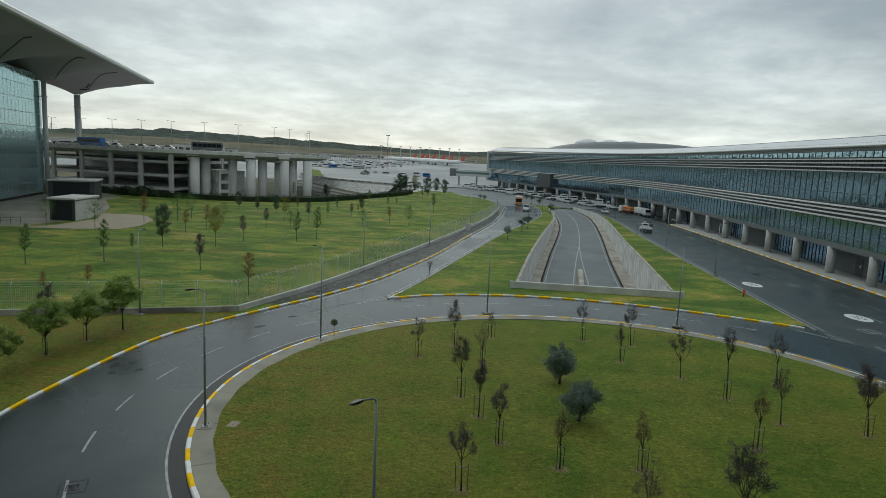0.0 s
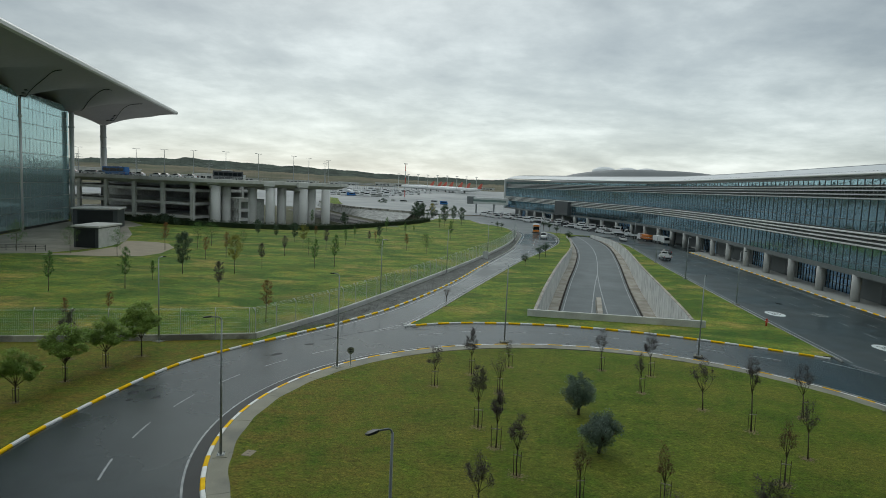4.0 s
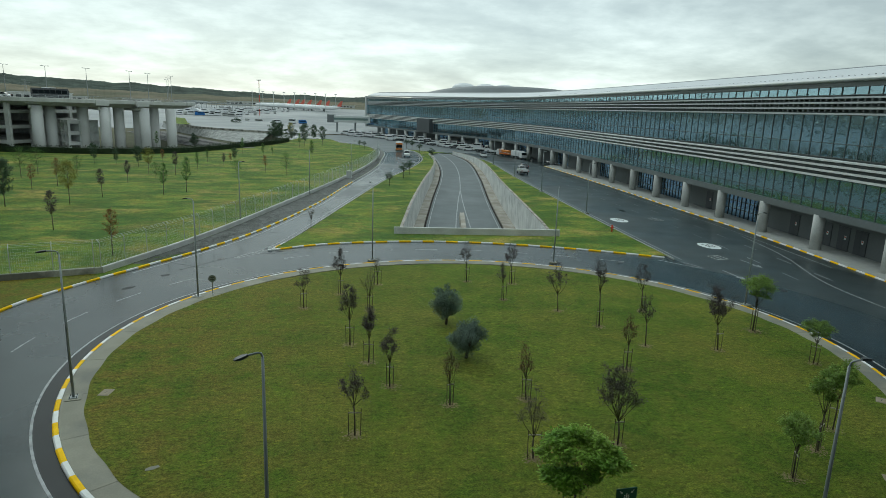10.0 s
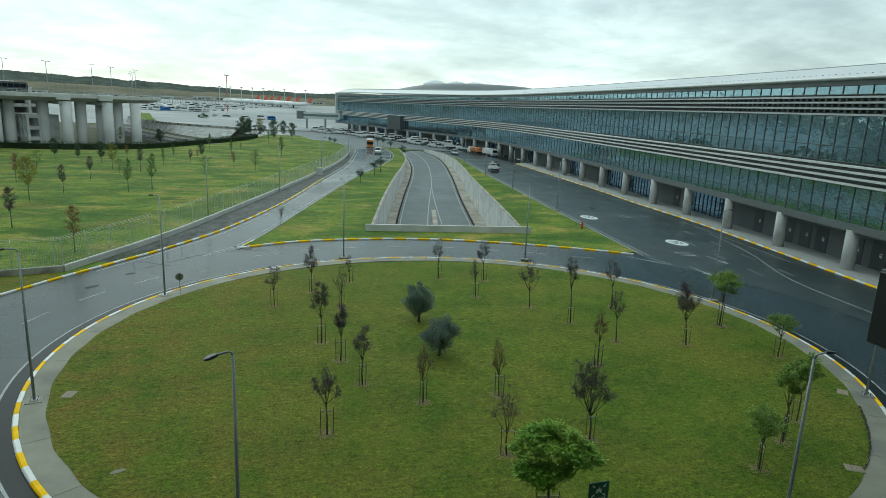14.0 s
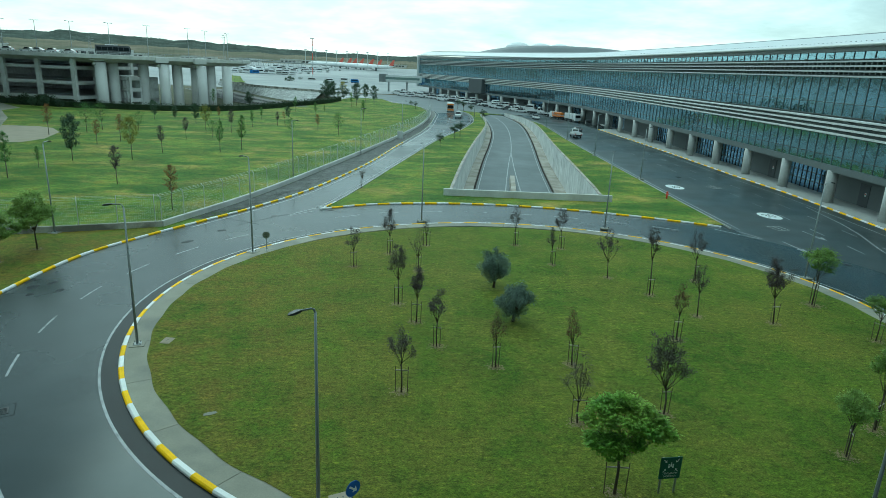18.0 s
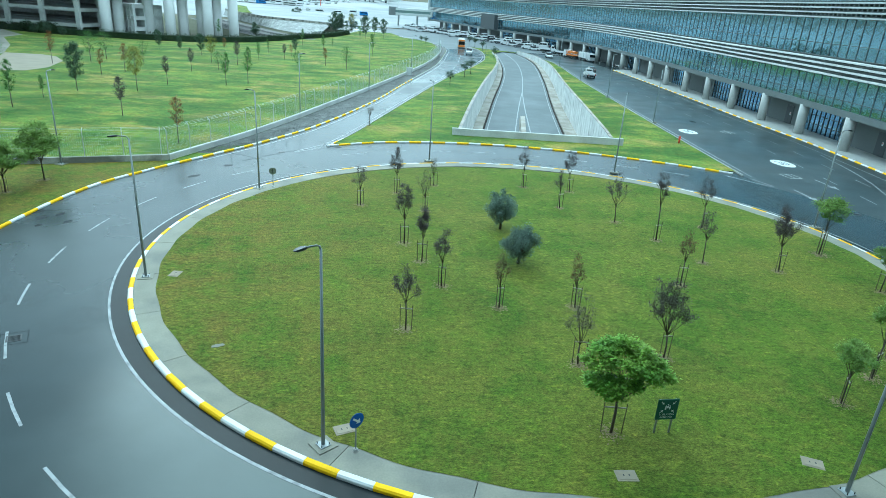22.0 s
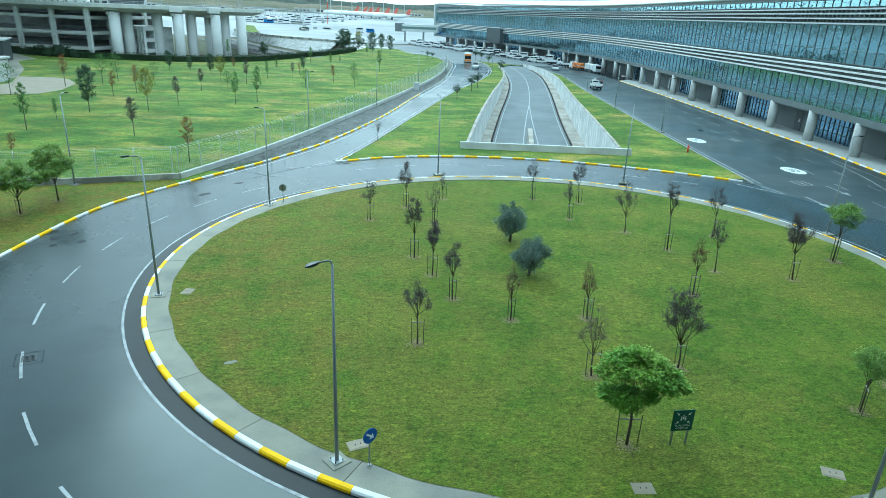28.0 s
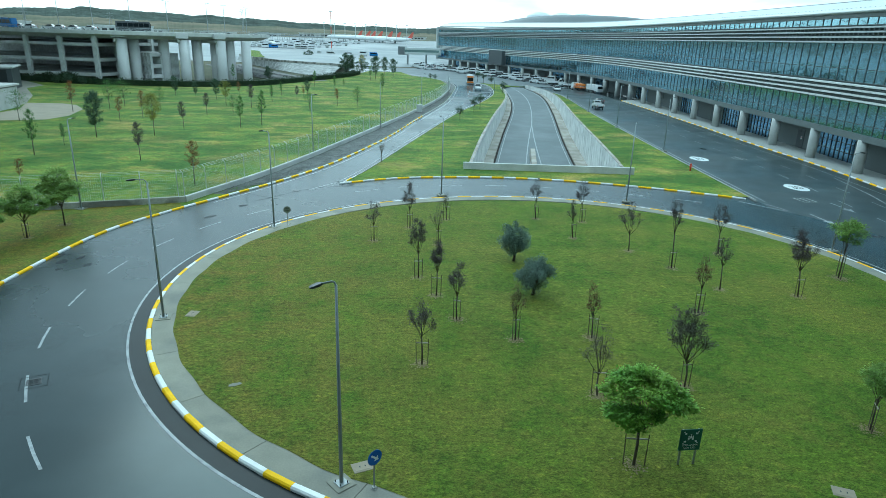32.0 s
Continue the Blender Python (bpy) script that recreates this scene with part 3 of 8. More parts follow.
# ---- ground ----
def build_ground():
    hole = xy(WALL_L) + [(40.0, 215)] + xy(WALL_R[::-1])
    bm = bmesh.new()
    n = 144
    rim = [bm.verts.new((300 * math.sin(2 * math.pi * k / n), 300 * math.cos(2 * math.pi * k / n), -0.05)) for k in range(n)]
    inner = [bm.verts.new((x, y, -0.05)) for x, y in hole]
    edges = [bm.edges.new((r[i], r[(i + 1) % len(r)])) for r in (rim, inner) for i in range(len(r))]
    bmesh.ops.triangle_fill(bm, use_beauty=True, use_dissolve=False, edges=edges)
    last = rim
    for r in (330, 380, 450, 540, 660, 850, 1100, 1400, 1600, 1800, 2000, 2150, 2300, 2450, 2600, 2750, 2900, 3200, 3700, 4300):
        ring = []
        for k in range(n):
            x, y = r * math.sin(2 * math.pi * k / n), r * math.cos(2 * math.pi * k / n)
            ring.append(bm.verts.new((x, y, ground_z(x, y) - 0.05)))
        for k in range(n):
            f = bm.faces.new((last[k], last[(k + 1) % n], ring[(k + 1) % n], ring[k]))
            f.material_index = 1 if r > 1800 else 0
            f.smooth = True
        last = ring
    bmesh.ops.recalc_face_normals(bm, faces=bm.faces[:])
    if bm.faces[0].normal.z < 0:
        bmesh.ops.reverse_faces(bm, faces=bm.faces[:])
    ob = new("ground", mesh_of(bm, "ground", [M_FIELD, M_WOOD_FAR]))
    tagged(ob, "open airfield ground with dull fields rising to wooded hills", "ground", kind="structure")


def flat_with_hole(name, outline, hole, z, mat, label, category, kind="structure"):
    bm = bmesh.new()
    loops = [[bm.verts.new((x, y, z)) for x, y in o] for o in ((outline, hole) if hole else (outline,))]
    edges = [bm.edges.new((r[i], r[(i + 1) % len(r)])) for r in loops for i in range(len(r))]
    bmesh.ops.triangle_fill(bm, use_beauty=True, use_dissolve=False, edges=edges)
    for f in bm.faces:
        if f.normal.z < 0:
            f.normal_flip()
    return tagged(new(name, mesh_of(bm, name, mat)), label, category, kind=kind)


build_ground()
RAMP_HOLE = xy(WALL_L) + [(40.0, 215)] + xy(WALL_R[::-1])
flat_with_hole("road", [(-30, -30), (75, -30), (75, 160), (75, 300), (30, 345), (-30, 345), (-10, 250), (-30, 120)], RAMP_HOLE, 0.0, M_ASPHALT,
               "wet dark asphalt of the roundabout and its roads", "road")


ring_edge = [(ISLAND.x + 33 * math.cos(radians(a)), ISLAND.y + 33 * math.sin(radians(a))) for a in range(-40, 37, 4)]
flat_with_hole("terminal_road", ring_edge + xy(TRI_RIGHT) + [q for q in xy(T_KERB)[::-1] if q[1] < 212] + [(51.5, 15.7)], None, 0.004, M_DRY,
               "dark worn asphalt of the terminal road", "road")
# paler sheet that puts distance haze into the far road's colour
flat_with_hole("forecourt", [(22, 214), (36, 222), (46, 219), (61, 214), (57, 232), (47, 264), (38, 300), (20, 343), (-8, 343), (2, 290), (14, 256), (20.5, 232)], None, 0.004, M_RAMP,
               "asphalt of the parking forecourt below the terminal, paled for haze", "road")


# apron of the airfield, a sloping sheet of pale concrete
def build_apron():
    V, F = [], []
    xs, ys = np.linspace(-260, 260, 27), np.linspace(335, 900, 30)
    for y in ys:
        for x in xs:
            V.append((x, y, ground_z(x, y) + 0.15))
    w = len(xs)
    for j in range(len(ys) - 1):
        for i in range(w - 1):
            F.append((j * w + i, j * w + i + 1, (j + 1) * w + i + 1, (j + 1) * w + i))
    tagged(new("apron", raw("apron", V, F, M_APRON, True)), "pale wet concrete apron of the airfield", "pavement", kind="structure")


build_apron()


# wooded hills behind the airfield
def build_hills():
    for name, r0, amp, az, hs, mat, label in (
            ("far_hills", 2500, 1.0, (-75, -40, -30, -24, -17, -12, -8, -4, 2, 8, 40), (42, 44, 62, 76, 68, 62, 55, 48, 46, 46, 44), M_WOOD_FAR, "low wooded hills on the horizon"),
            ("near_slopes", 1700, 0.6, (-75, -40, -30, -24, -18, -10, -4, 2, 40), (26, 30, 36, 36, 33, 29, 26, 24, 22), M_FIELD, "dull open slopes before the wooded hills")):
        V, F = [], []
        n = 760
        for i in range(n + 1):
            a = -75 + 115 * i / n
            top = float(np.interp(a, az, hs))
            top *= 1 + 0.10 * noise.fractal(Vector((a * 0.45, r0, 0)), 1.0, 2.0, 5)
            top += amp * (2.4 * abs(noise.noise(Vector((a * 7.0, r0, 2)))) + 1.6 * noise.noise(Vector((a * 19.0, r0, 5))))
            s, c = math.sin(radians(a)), math.cos(radians(a))
            for rr, zz in ((r0 - 700, 0.0), (r0 - 260, top * 0.45), (r0, top), (r0 + 300, 0)):
                V.append((rr * s, rr * c, zz))
        for i in range(n):
            for k in range(3):
                F.append((4 * i + k, 4 * i + 4 + k, 4 * i + 5 + k, 4 * i + 1 + k))
        tagged(new(name, raw(name, V, F, mat, False)), label, "hills", kind="structure")


build_hills()


# ---- lawns ----
def lawn(name, outline, label, z=0.13, dome=None):
    bm = bmesh.new()
    prism(bm, outline, -0.03, z)
    return tagged(new(name, mesh_of(bm, name, M_GRASS)), label, "lawn", kind="structure")


def build_island():
    V, F = [], []
    n, rings = 240, 12
    for j in range(rings + 1):
        r = R_GRASS * j / rings
        for k in range(n):
            a = 2 * math.pi * k / n
            rr = r + (0.06 * noise.noise(Vector((math.cos(a) * 9, math.sin(a) * 9, 3))) + 0.05 * math.sin(a * 37) if j == rings else 0)
            z = 0.168 + 0.09 * (1 - (j / rings) ** 2)
            V.append((ISLAND.x + rr * math.cos(a), ISLAND.y - 0.2 + rr * math.sin(a) * 0.943, z))
    for j in range(rings):
        for k in range(n):
            k2 = (k + 1) % n
            F.append((j * n + k, (j + 1) * n + k, (j + 1) * n + k2, j * n + k2))
    tagged(new("island_lawn", raw("island_lawn", V, F, M_GRASS_BROWN_DARK, True)), "mown round lawn of the roundabout island, browned in patches and darkened in colour", "lawn", kind="structure")


build_island()
fence_line = spline([(-60, 46.8), (-39, 51.6), (-27.8, 54.2), (-18.7, 56.9)], 3.0)
fence_far = spline([(-18.7, 56.9), (-13.0, 71), (-6.0, 94), (3.6, 128), (11.6, 160), (16.8, 190), (19.0, 209)], 3.0)
lawn("left_lawn", xy(offset(OUTER, 0.32)) + [(8, 262), (4, 288), (-10, 288), (-16, 256), (-24.5, 224), (-32, 208), (-40.5, 194.5), (-57, 186.5), (-80, 187), (-102, 200), (-160, 212), (-160, 8)],
     "wide mown lawn beyond the fence, with dry yellow patches")
flat_with_hole("verge_lawn", [q for q in xy(offset(OUTER, 0.34)) if q[1] < 55.5] + xy(offset(fence_line, -0.16))[::-1] + [(-60, 8.5)], None, 0.135, M_GRASS_BROWN_DARK,
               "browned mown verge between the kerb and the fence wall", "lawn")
tri_hole = RAMP_HOLE
flat_with_hole("triangle_lawn", xy(offset(TRI_LEFT, -0.3))[::-1][:-1] + xy(offset(TRI_NEAR, 0.3))[1:-1] + xy(offset(TRI_RIGHT, 0.3))[1:],
               tri_hole, 0.13, M_GRASS, "pointed mown lawn round the underpass ramp", "lawn")
flat_with_hole("gravel_strip", xy(offset(OUTER, 0.35))[44:-10] + xy(offset(fence_far, -0.2))[::-1][:-2], None, 0.138, M_GRAVEL, "strip of grey gravel between kerb and fence wall", "ground")


# ---- kerbs ----
def kerb_mesh(name, length, mat, w=0.26, h=0.17):
    bm = bmesh.new()
    v = [(-w / 2, 0), (w / 2, 0), (w / 2, h), (-w / 2 + 0.06, h), (-w / 2, h - 0.06)]
    a = [bm.verts.new((-length / 2, y, z)) for y, z in v]
    b = [bm.verts.new((length / 2, y, z)) for y, z in v]
    bm.faces.new(a[::-1])
    bm.faces.new(b)
    for i in range(5):
        bm.faces.new((a[i], b[i], b[(i + 1) % 5], a[(i + 1) % 5]))
    bmesh.ops.recalc_face_normals(bm, faces=bm.faces[:])
    return mesh_of(bm, name, mat)


WIDE = [kerb_mesh("kerb_stone", 1.335, q, 0.25) for q in (M_KERB_Y, M_KERB_W, M_KERB_G)]
SLIM = [kerb_mesh("kerb_stone", 1.335, q, 0.19, 0.148) for q in (M_KERB_Y, M_KERB_W, M_KERB_G)]


def kerb(name, pts, side, label, painted=True, limit=280, plain_from=1e9, stones=SLIM):
    """side: 1 where the road lies to the right of the curve, -1 where it lies to its left."""
    root = thing(name, label, "kerb", kind="structure")
    for i, (a, b) in enumerate(zip(pts, pts[1:])):
        if i >= limit:
            break
        c, t = (a + b) / 2, (b - a)
        me = (stones[0] if i % 2 else stones[1]) if painted and c.y < plain_from else stones[2]
        ang = math.degrees(math.atan2(t.y, t.x)) + (0 if side > 0 else 180)
        part("kerb_stone", me, None, root, m=pose(c.x, c.y, 0.0, 0, 0, ang) @ Matrix.Diagonal((t.length / 1.345, 1, 1, 1)))
    return root


nk = 112
ring = [ISLAND + Vector((math.cos(-2 * math.pi * k / nk), math.sin(-2 * math.pi * k / nk) * SQUASH, 0)) * (R_KERB - 0.13) for k in range(nk + 1)]
kerb("island_kerb", ring, -1, "yellow and white painted kerb stones round the island", stones=WIDE)
kerb("outer_kerb", offset(OUTER, 0.13), 1, "yellow and white painted kerb stones along the outer road edge", plain_from=128)
kerb("triangle_kerb", offset(TRI_NEAR, 0.13), 1, "yellow and white painted kerb stones along the pointed lawn")
kerb("triangle_kerb_right", offset(TRI_RIGHT, 0.13), 1, "plain grey kerb stones beside the terminal road", False)
kerb("triangle_kerb_left", offset(TRI_LEFT, -0.13), -1, "plain pale kerb stones beside the access road, painted at the tip", plain_from=68.5)
kerb("terminal_kerb", [p for p in offset(T_KERB, -0.13) if p.y < 172], -1, "yellow and white painted kerb stones of the terminal pavement")


# concrete apron slabs round the island, each a piece
def slabs():
    root = thing("island_pavement", "pale concrete walk of cast slabs between kerb and lawn", "pavement", kind="structure")
    n = 30
    F = []
    gap = 0.028 / R_KERB
    half = math.pi / n - gap / 2
    for k in range(4):
        F += [(10 + k, 15 + k, 16 + k, 11 + k), (15 + k, 5 + k, 6 + k, 16 + k), (0 + k, 10 + k, 11 + k, 1 + k)]
    F += [(0, 5, 15, 10), (4, 14, 19, 9)]
    for j in range(n):
        V = []
        for z in (0.0, 0.155):
            for r in (R_GRASS - 0.2, R_KERB - 0.27):
                for k in range(5):
                    a = 2 * math.pi * (j + 0.5) / n - half + 2 * half * k / 4
                    V.append((ISLAND.x + r * math.cos(a), ISLAND.y + r * math.sin(a) * SQUASH, z))
        part("slab", raw("slab", V, F, M_PAVE), None, root)


slabs()


def broken_edge():
    """A jagged dark crack where the lawn has pulled away from the walk."""
    rng = random.Random(8)
    line = spline([(29.61, 24.84), (27.29, 22.11), (25.17, 20.21), (24.28, 19.63)], 0.12)
    a = [p + Vector((rng.uniform(-0.09, 0.02), rng.uniform(-0.04, 0.04), 0)) for p in line]
    b = [p + Vector((rng.uniform(0.03, 0.12), rng.uniform(-0.04, 0.04), 0)) for p in line]
    root = thing("broken_edge", "jagged dark crack between the walk and the lawn", "crack", kind="structure")
    part("crack", raw("crack", *strip(b, a, 0.21), M_GUTTER), None, root)


broken_edge()


# ---- road markings ----
def lines():
    root = thing("road_markings", "worn white painted lines on the asphalt", "road marking", kind="structure")
    Z = 0.006

    def arc(r, w, a0, a1, name="edge_line", mid=ISLAND):
        n = max(2, int(abs(a1 - a0) / 2))
        an = [radians(a0 + (a1 - a0) * k / n) for k in range(n + 1)]
        p = [[mid + Vector((math.cos(a), math.sin(a) * SQUASH, 0)) * q for a in an] for q in (r, r + w)]
        part(name, raw(name, *strip(p[1], p[0], Z), M_LINE), None, root)

    arc(R_KERB + 0.76, 0.12, 0, 360)
    for k in range(-5, 11):
        a = 191.75 + 10.55 * k
        arc(29.63 - 0.0095 * (223 - a), 0.12, a, a + 5.0, "lane_dash", Vector((10.97, 36.88, 0)))

    def along(pts, d, w, dash=0, gap=0, name="edge_line", start=0, stop=None):
        c = offset(pts, d)
        q = offset(pts, d + w)
        stop = stop or len(c)
        if not dash:
            part(name, raw(name, *strip(q[start:stop], c[start:stop], Z), M_LINE), None, root)
            return
        i = start
        while i + dash < stop:
            part(name, raw(name, *strip(q[i : i + dash + 1], c[i : i + dash + 1], Z), M_LINE), None, root)
            i += dash + gap

    along(OUTER, -0.75, 0.14, start=38)
    along(TRI_LEFT, 0.55, 0.14)
    along(TRI_RIGHT, -0.8, 0.16)
    along(TRI_NEAR, -3.9, 0.14, 2, 2, "lane_dash")
    along(T_KERB, 1.6, 0.14, start=26)
    along(T_KERB, 5.2, 0.13, 2, 3, "lane_dash", start=22, stop=110)
    along(T_KERB, 8.6, 0.13, 2, 3, "lane_dash", start=22, stop=110)
    along(OUTER, -4.6, 0.13, 3, 4, "lane_dash", start=70, stop=150)
    # nose of the pointed lawn and give-way lines
    for pts in ([(37.6, 58.6), (38.3, 55.6), (35.2, 59.6)], [(-6.0, 64.6), (-8.4, 62.4), (-4.6, 67.9)], [(50.9, 58.6), (52.4, 63.4), (54.4, 72.0)], [(50.9, 58.6), (47.2, 49), (46.0, 38)]):
        s = spline(pts, 0.5)
        part("edge_line", raw("edge_line", *strip(offset(s, 0.08), offset(s, -0.08), Z), M_LINE), None, root)

    def arrow(x, y, ang):
        bm = bmesh.new()
        for f in ([(-0.09, -1.9), (0.09, -1.9), (0.09, 0.6), (-0.09, 0.6)], [(-0.42, 0.6), (0.42, 0.6), (0, 1.9)]):
            bm.faces.new([bm.verts.new((a, b, 0)) for a, b in f])
        part("arrow_marking", bm, M_LINE, root, m=pose(x, y, Z, 0, 0, ang))

    arrow(39.9, 52.9, 180)
    arrow(45.0, 57.2, 180)
    # lettered speed discs
    for x, y in ((42.75, 83.5), (45.8, 66.0)):
        bm = bmesh.new()
        bmesh.ops.create_circle(bm, cap_ends=True, segments=40, radius=1.0)
        bmesh.ops.scale(bm, vec=(1.15, 1.75, 1), verts=bm.verts[:])
        d = part("speed_disc", bm, M_SIGNWHITE, root, m=pose(x, y, Z, 0, 0, 0))
        t = bpy.data.curves.new("speed_number", "FONT")
        t.body, t.size, t.align_x, t.align_y = "30", 1.5, "CENTER", "CENTER"
        t.materials.append(M_DARK)
        o = new("speed_number", t)
        o.parent = d
        o.matrix_basis = Matrix.Translation((0, 0, 0.004)) @ Matrix.Diagonal((0.9, 1.5, 1, 1))
    for x, y in ((43.0, 60.2), (48.9, 84.0)):
        bm = boxes((-0.75, 0.75, -0.9, -0.78, 0, 0.004), (-0.75, 0.75, 0.78, 0.9, 0, 0.004), (-0.75, -0.66, -0.78, 0.78, 0, 0.004), (0.66, 0.75, -0.78, 0.78, 0, 0.004),
                   (-0.05, 0.05, -0.78, 0.78, 0, 0.004))
        part("grate_frame", bm, M_KERB_G, root, "square drain cover in the road", m=pose(x, y, 0.002, 0, 0, 6))


lines()


# ---- patches, drains and covers in the road ----
def road_repairs():
    root = thing("road_repairs", "dark asphalt patches, cuts and drain covers in the road", "road repair", kind="structure")
    rng = random.Random(12)

    def blob(name, x, y, a, b, ang, z=0.004, mat=None):
        bm = bmesh.new()
        n = 18
        vs = [bm.verts.new((a * math.cos(2 * math.pi * k / n) * rng.uniform(0.75, 1.1), b * math.sin(2 * math.pi * k / n) * rng.uniform(0.75, 1.1), 0)) for k in range(n)]
        bm.faces.new(vs)
        part(name, bm, mat or M_PATCH, root, m=pose(x, y, z, 0, 0, ang))

    for x, y, a, b, ang in ((-15.36, 52.4, 0.7, 0.3, 50), (-13.4, 56.2, 0.5, 0.3, 40), (-22.0, 41.2, 0.5, 0.3, 80), (-20.1, 40.6, 0.35, 0.2, 60), (-22.8, 42.4, 0.6, 0.25, 80), (-21.2, 42.0, 0.4, 0.2, 70),
                            (-21.5, 39.8, 0.3, 0.2, 70), (-4.3, 65.0, 0.5, 0.3, 30), (47.5, 92.0, 0.9, 0.4, 84), (22.0, 150.0, 0.9, 0.5, 70)):
        blob("asphalt_patch", x, y, a, b, ang)
    # darker strip of newer asphalt between the kerb and the edge line
    an = [radians(3 * k) for k in range(121)]
    p = [[ISLAND + Vector((math.cos(a), math.sin(a) * SQUASH, 0)) * (R_KERB + q) for a in an] for q in (0.0, 0.74)]
    part("gutter_strip", raw("gutter_strip", *strip(p[1], p[0], 0.0035), M_STRIP), None, root, "darker strip of newer asphalt along the island kerb")
    # sealed cuts across the lanes
    for pts in ([(-12.6, 58.0), (-7.7, 63.4), (-2.0, 64.6)], [(-16.6, 62.5), (-10.5, 58.6)], [(-8.3, 76.0), (-4.4, 74.8)], [(2.2, 104.0), (4.6, 103.0)]):
        s = spline(pts, 0.4)
        part("sealed_cut", raw("sealed_cut", *strip(offset(s, 0.045), offset(s, -0.045), 0.0045), M_PATCH), None, root)
    for k in range(4):
        part("sealed_cut", boxes((-0.55, 0.55, 0.52, 0.55, 0, 0.002)), M_PATCH, root, m=pose(-15.75, 25.6, 0.0045, 0, 0, 22 + 90 * k))
    for x, y, a in ((-15.75, 25.6, 22),):
        part("drain_grate", boxes((-0.3, 0.3, -0.3, -0.24, 0, 0.012), (-0.3, 0.3, 0.24, 0.3, 0, 0.012), (-0.3, -0.24, -0.24, 0.24, 0, 0.012), (0.24, 0.3, -0.24, 0.24, 0, 0.012),
                                 *[(-0.24, 0.24, -0.2 + 0.1 * k, -0.16 + 0.1 * k, 0, 0.01) for k in range(5)]), M_DARK, root, "square iron drain grate", m=pose(x, y, 0.003, 0, 0, a))
    for x, y in ((-9.6, 62.2), (30.6, 58.6), (41.0, 47.5), (10.2, 130.0)):
        V, F = tube([(0, 0, 0), (0, 0, 0.008)], 0.36, 20)
        part("manhole_cover", raw("manhole_cover", V, F, M_DARK), None, root, "round iron cover", m=pose(x, y, 0.003))


road_repairs()


# ---- underpass ramp ----
def build_ramp():
    root = thing("underpass_ramp", "sunken two-lane ramp between pale concrete retaining walls", "ramp", kind="structure")
    n = 80
    ys = np.linspace(66, 217, n)

    def xl(y):
        return float(np.interp(y, [p.y for p in WALL_L] + [217], [p.x for p in WALL_L] + [35.6]))

    def xr(y):
        return float(np.interp(y, [p.y for p in WALL_R] + [217], [p.x for p in WALL_R] + [44.2]))

    led_l = lambda y: float(np.interp(y, (70, 110, 165, 205), (1.85, 1.75, 1.6, 0.6)))
    led_r = lambda y: float(np.interp(y, (70, 110, 165, 205), (2.25, 2.1, 1.7, 0.5)))

    def sheet(fa, fb, dz, name, mat, label=""):
        V, F = [], []
        for y in ys:
            V += [(fa(y), y, ramp_z(y) + dz), (fb(y), y, ramp_z(y) + dz)]
        for i in range(n - 1):
            F.append((2 * i, 2 * i + 1, 2 * i + 3, 2 * i + 2))
        return part(name, raw(name, V, F, mat), None, root, label)

    sheet(lambda y: xl(y) - 0.3, lambda y: xr(y) + 0.3, -0.02, "carriageway", M_RAMP)
    for a, b in ((lambda y: xl(y) - 0.2, lambda y: xl(y) + led_l(y)), (lambda y: xr(y) - led_r(y), lambda y: xr(y) + 0.2)):
        V, F = [], []
        for y in ys[:72]:
            z = ramp_z(y)
            V += [(a(y), y, z - 0.1), (a(y), y, z + 0.2), (b(y), y, z + 0.2), (b(y), y, z - 0.1)]
        for i in range(71):
            for k in range(3):
                F.append((4 * i + k, 4 * i + k + 1, 4 * i + 5 + k, 4 * i + 4 + k))
        part("ledge", raw("ledge", V, F, M_LEDGE), None, root, "raised concrete ledge below the retaining wall")
    # dark gutter joints and edge lines
    for g in (lambda y: xl(y) + led_l(y) + 0.02, lambda y: xr(y) - led_r(y) - 0.34):
        sheet(g, lambda y, g=g: g(y) + 0.32, -0.012, "gutter", M_GUTTER)
    for g in (lambda y: xl(y) + led_l(y) + 0.7, lambda y: xr(y) - led_r(y) - 0.85):
        sheet(g, lambda y, g=g: g(y) + 0.15, -0.012, "edge_line", M_LINE)
    mid = lambda y: (xl(y) + led_l(y) + xr(y) - led_r(y)) / 2 - 0.1
    far = [y for y in ys if y > 138.5]
    V, F = [], []
    for y in far:
        V += [(mid(y) - 0.1, y, ramp_z(y) - 0.011), (mid(y) + 0.1, y, ramp_z(y) - 0.011)]
    for i in range(len(far) - 1):
        F.append((2 * i, 2 * i + 1, 2 * i + 3, 2 * i + 2))
    part("centre_line", raw("centre_line", V, F, M_LINE), None, root)
    near = [y for y in ys if 70 < y < 140.5]
    for s in (-1, 1):
        V, F = [], []
        for y in near:
            x = mid(y) + s * 1.36 * (140.3 - y) / 43
            V += [(x - 0.09, y, ramp_z(y) - 0.011), (x + 0.09, y, ramp_z(y) - 0.011)]
        for i in range(len(near) - 1):
            F.append((2 * i, 2 * i + 1, 2 * i + 3, 2 * i + 2))
        part("centre_line", raw("centre_line", V, F, M_LINE), None, root)
    # concrete divider nose
    V, F = [], []
    ny = np.linspace(70, 109.5, 10)
    for y in ny:
        z = ramp_z(y)
        for x, h in ((-0.55, 0), (-0.4, 0.75), (0.4, 0.75), (0.55, 0)):
            V.append((mid(y) + x, y, z + h))
    for i in range(9):
        for k in range(3):
            F.append((4 * i + k, 4 * i + 4 + k, 4 * i + 5 + k, 4 * i + 1 + k))
    F.append((36, 37, 38, 39))
    part("divider", raw("divider", V, F, M_LEDGE), None, root, "stained concrete divider with a rounded nose")
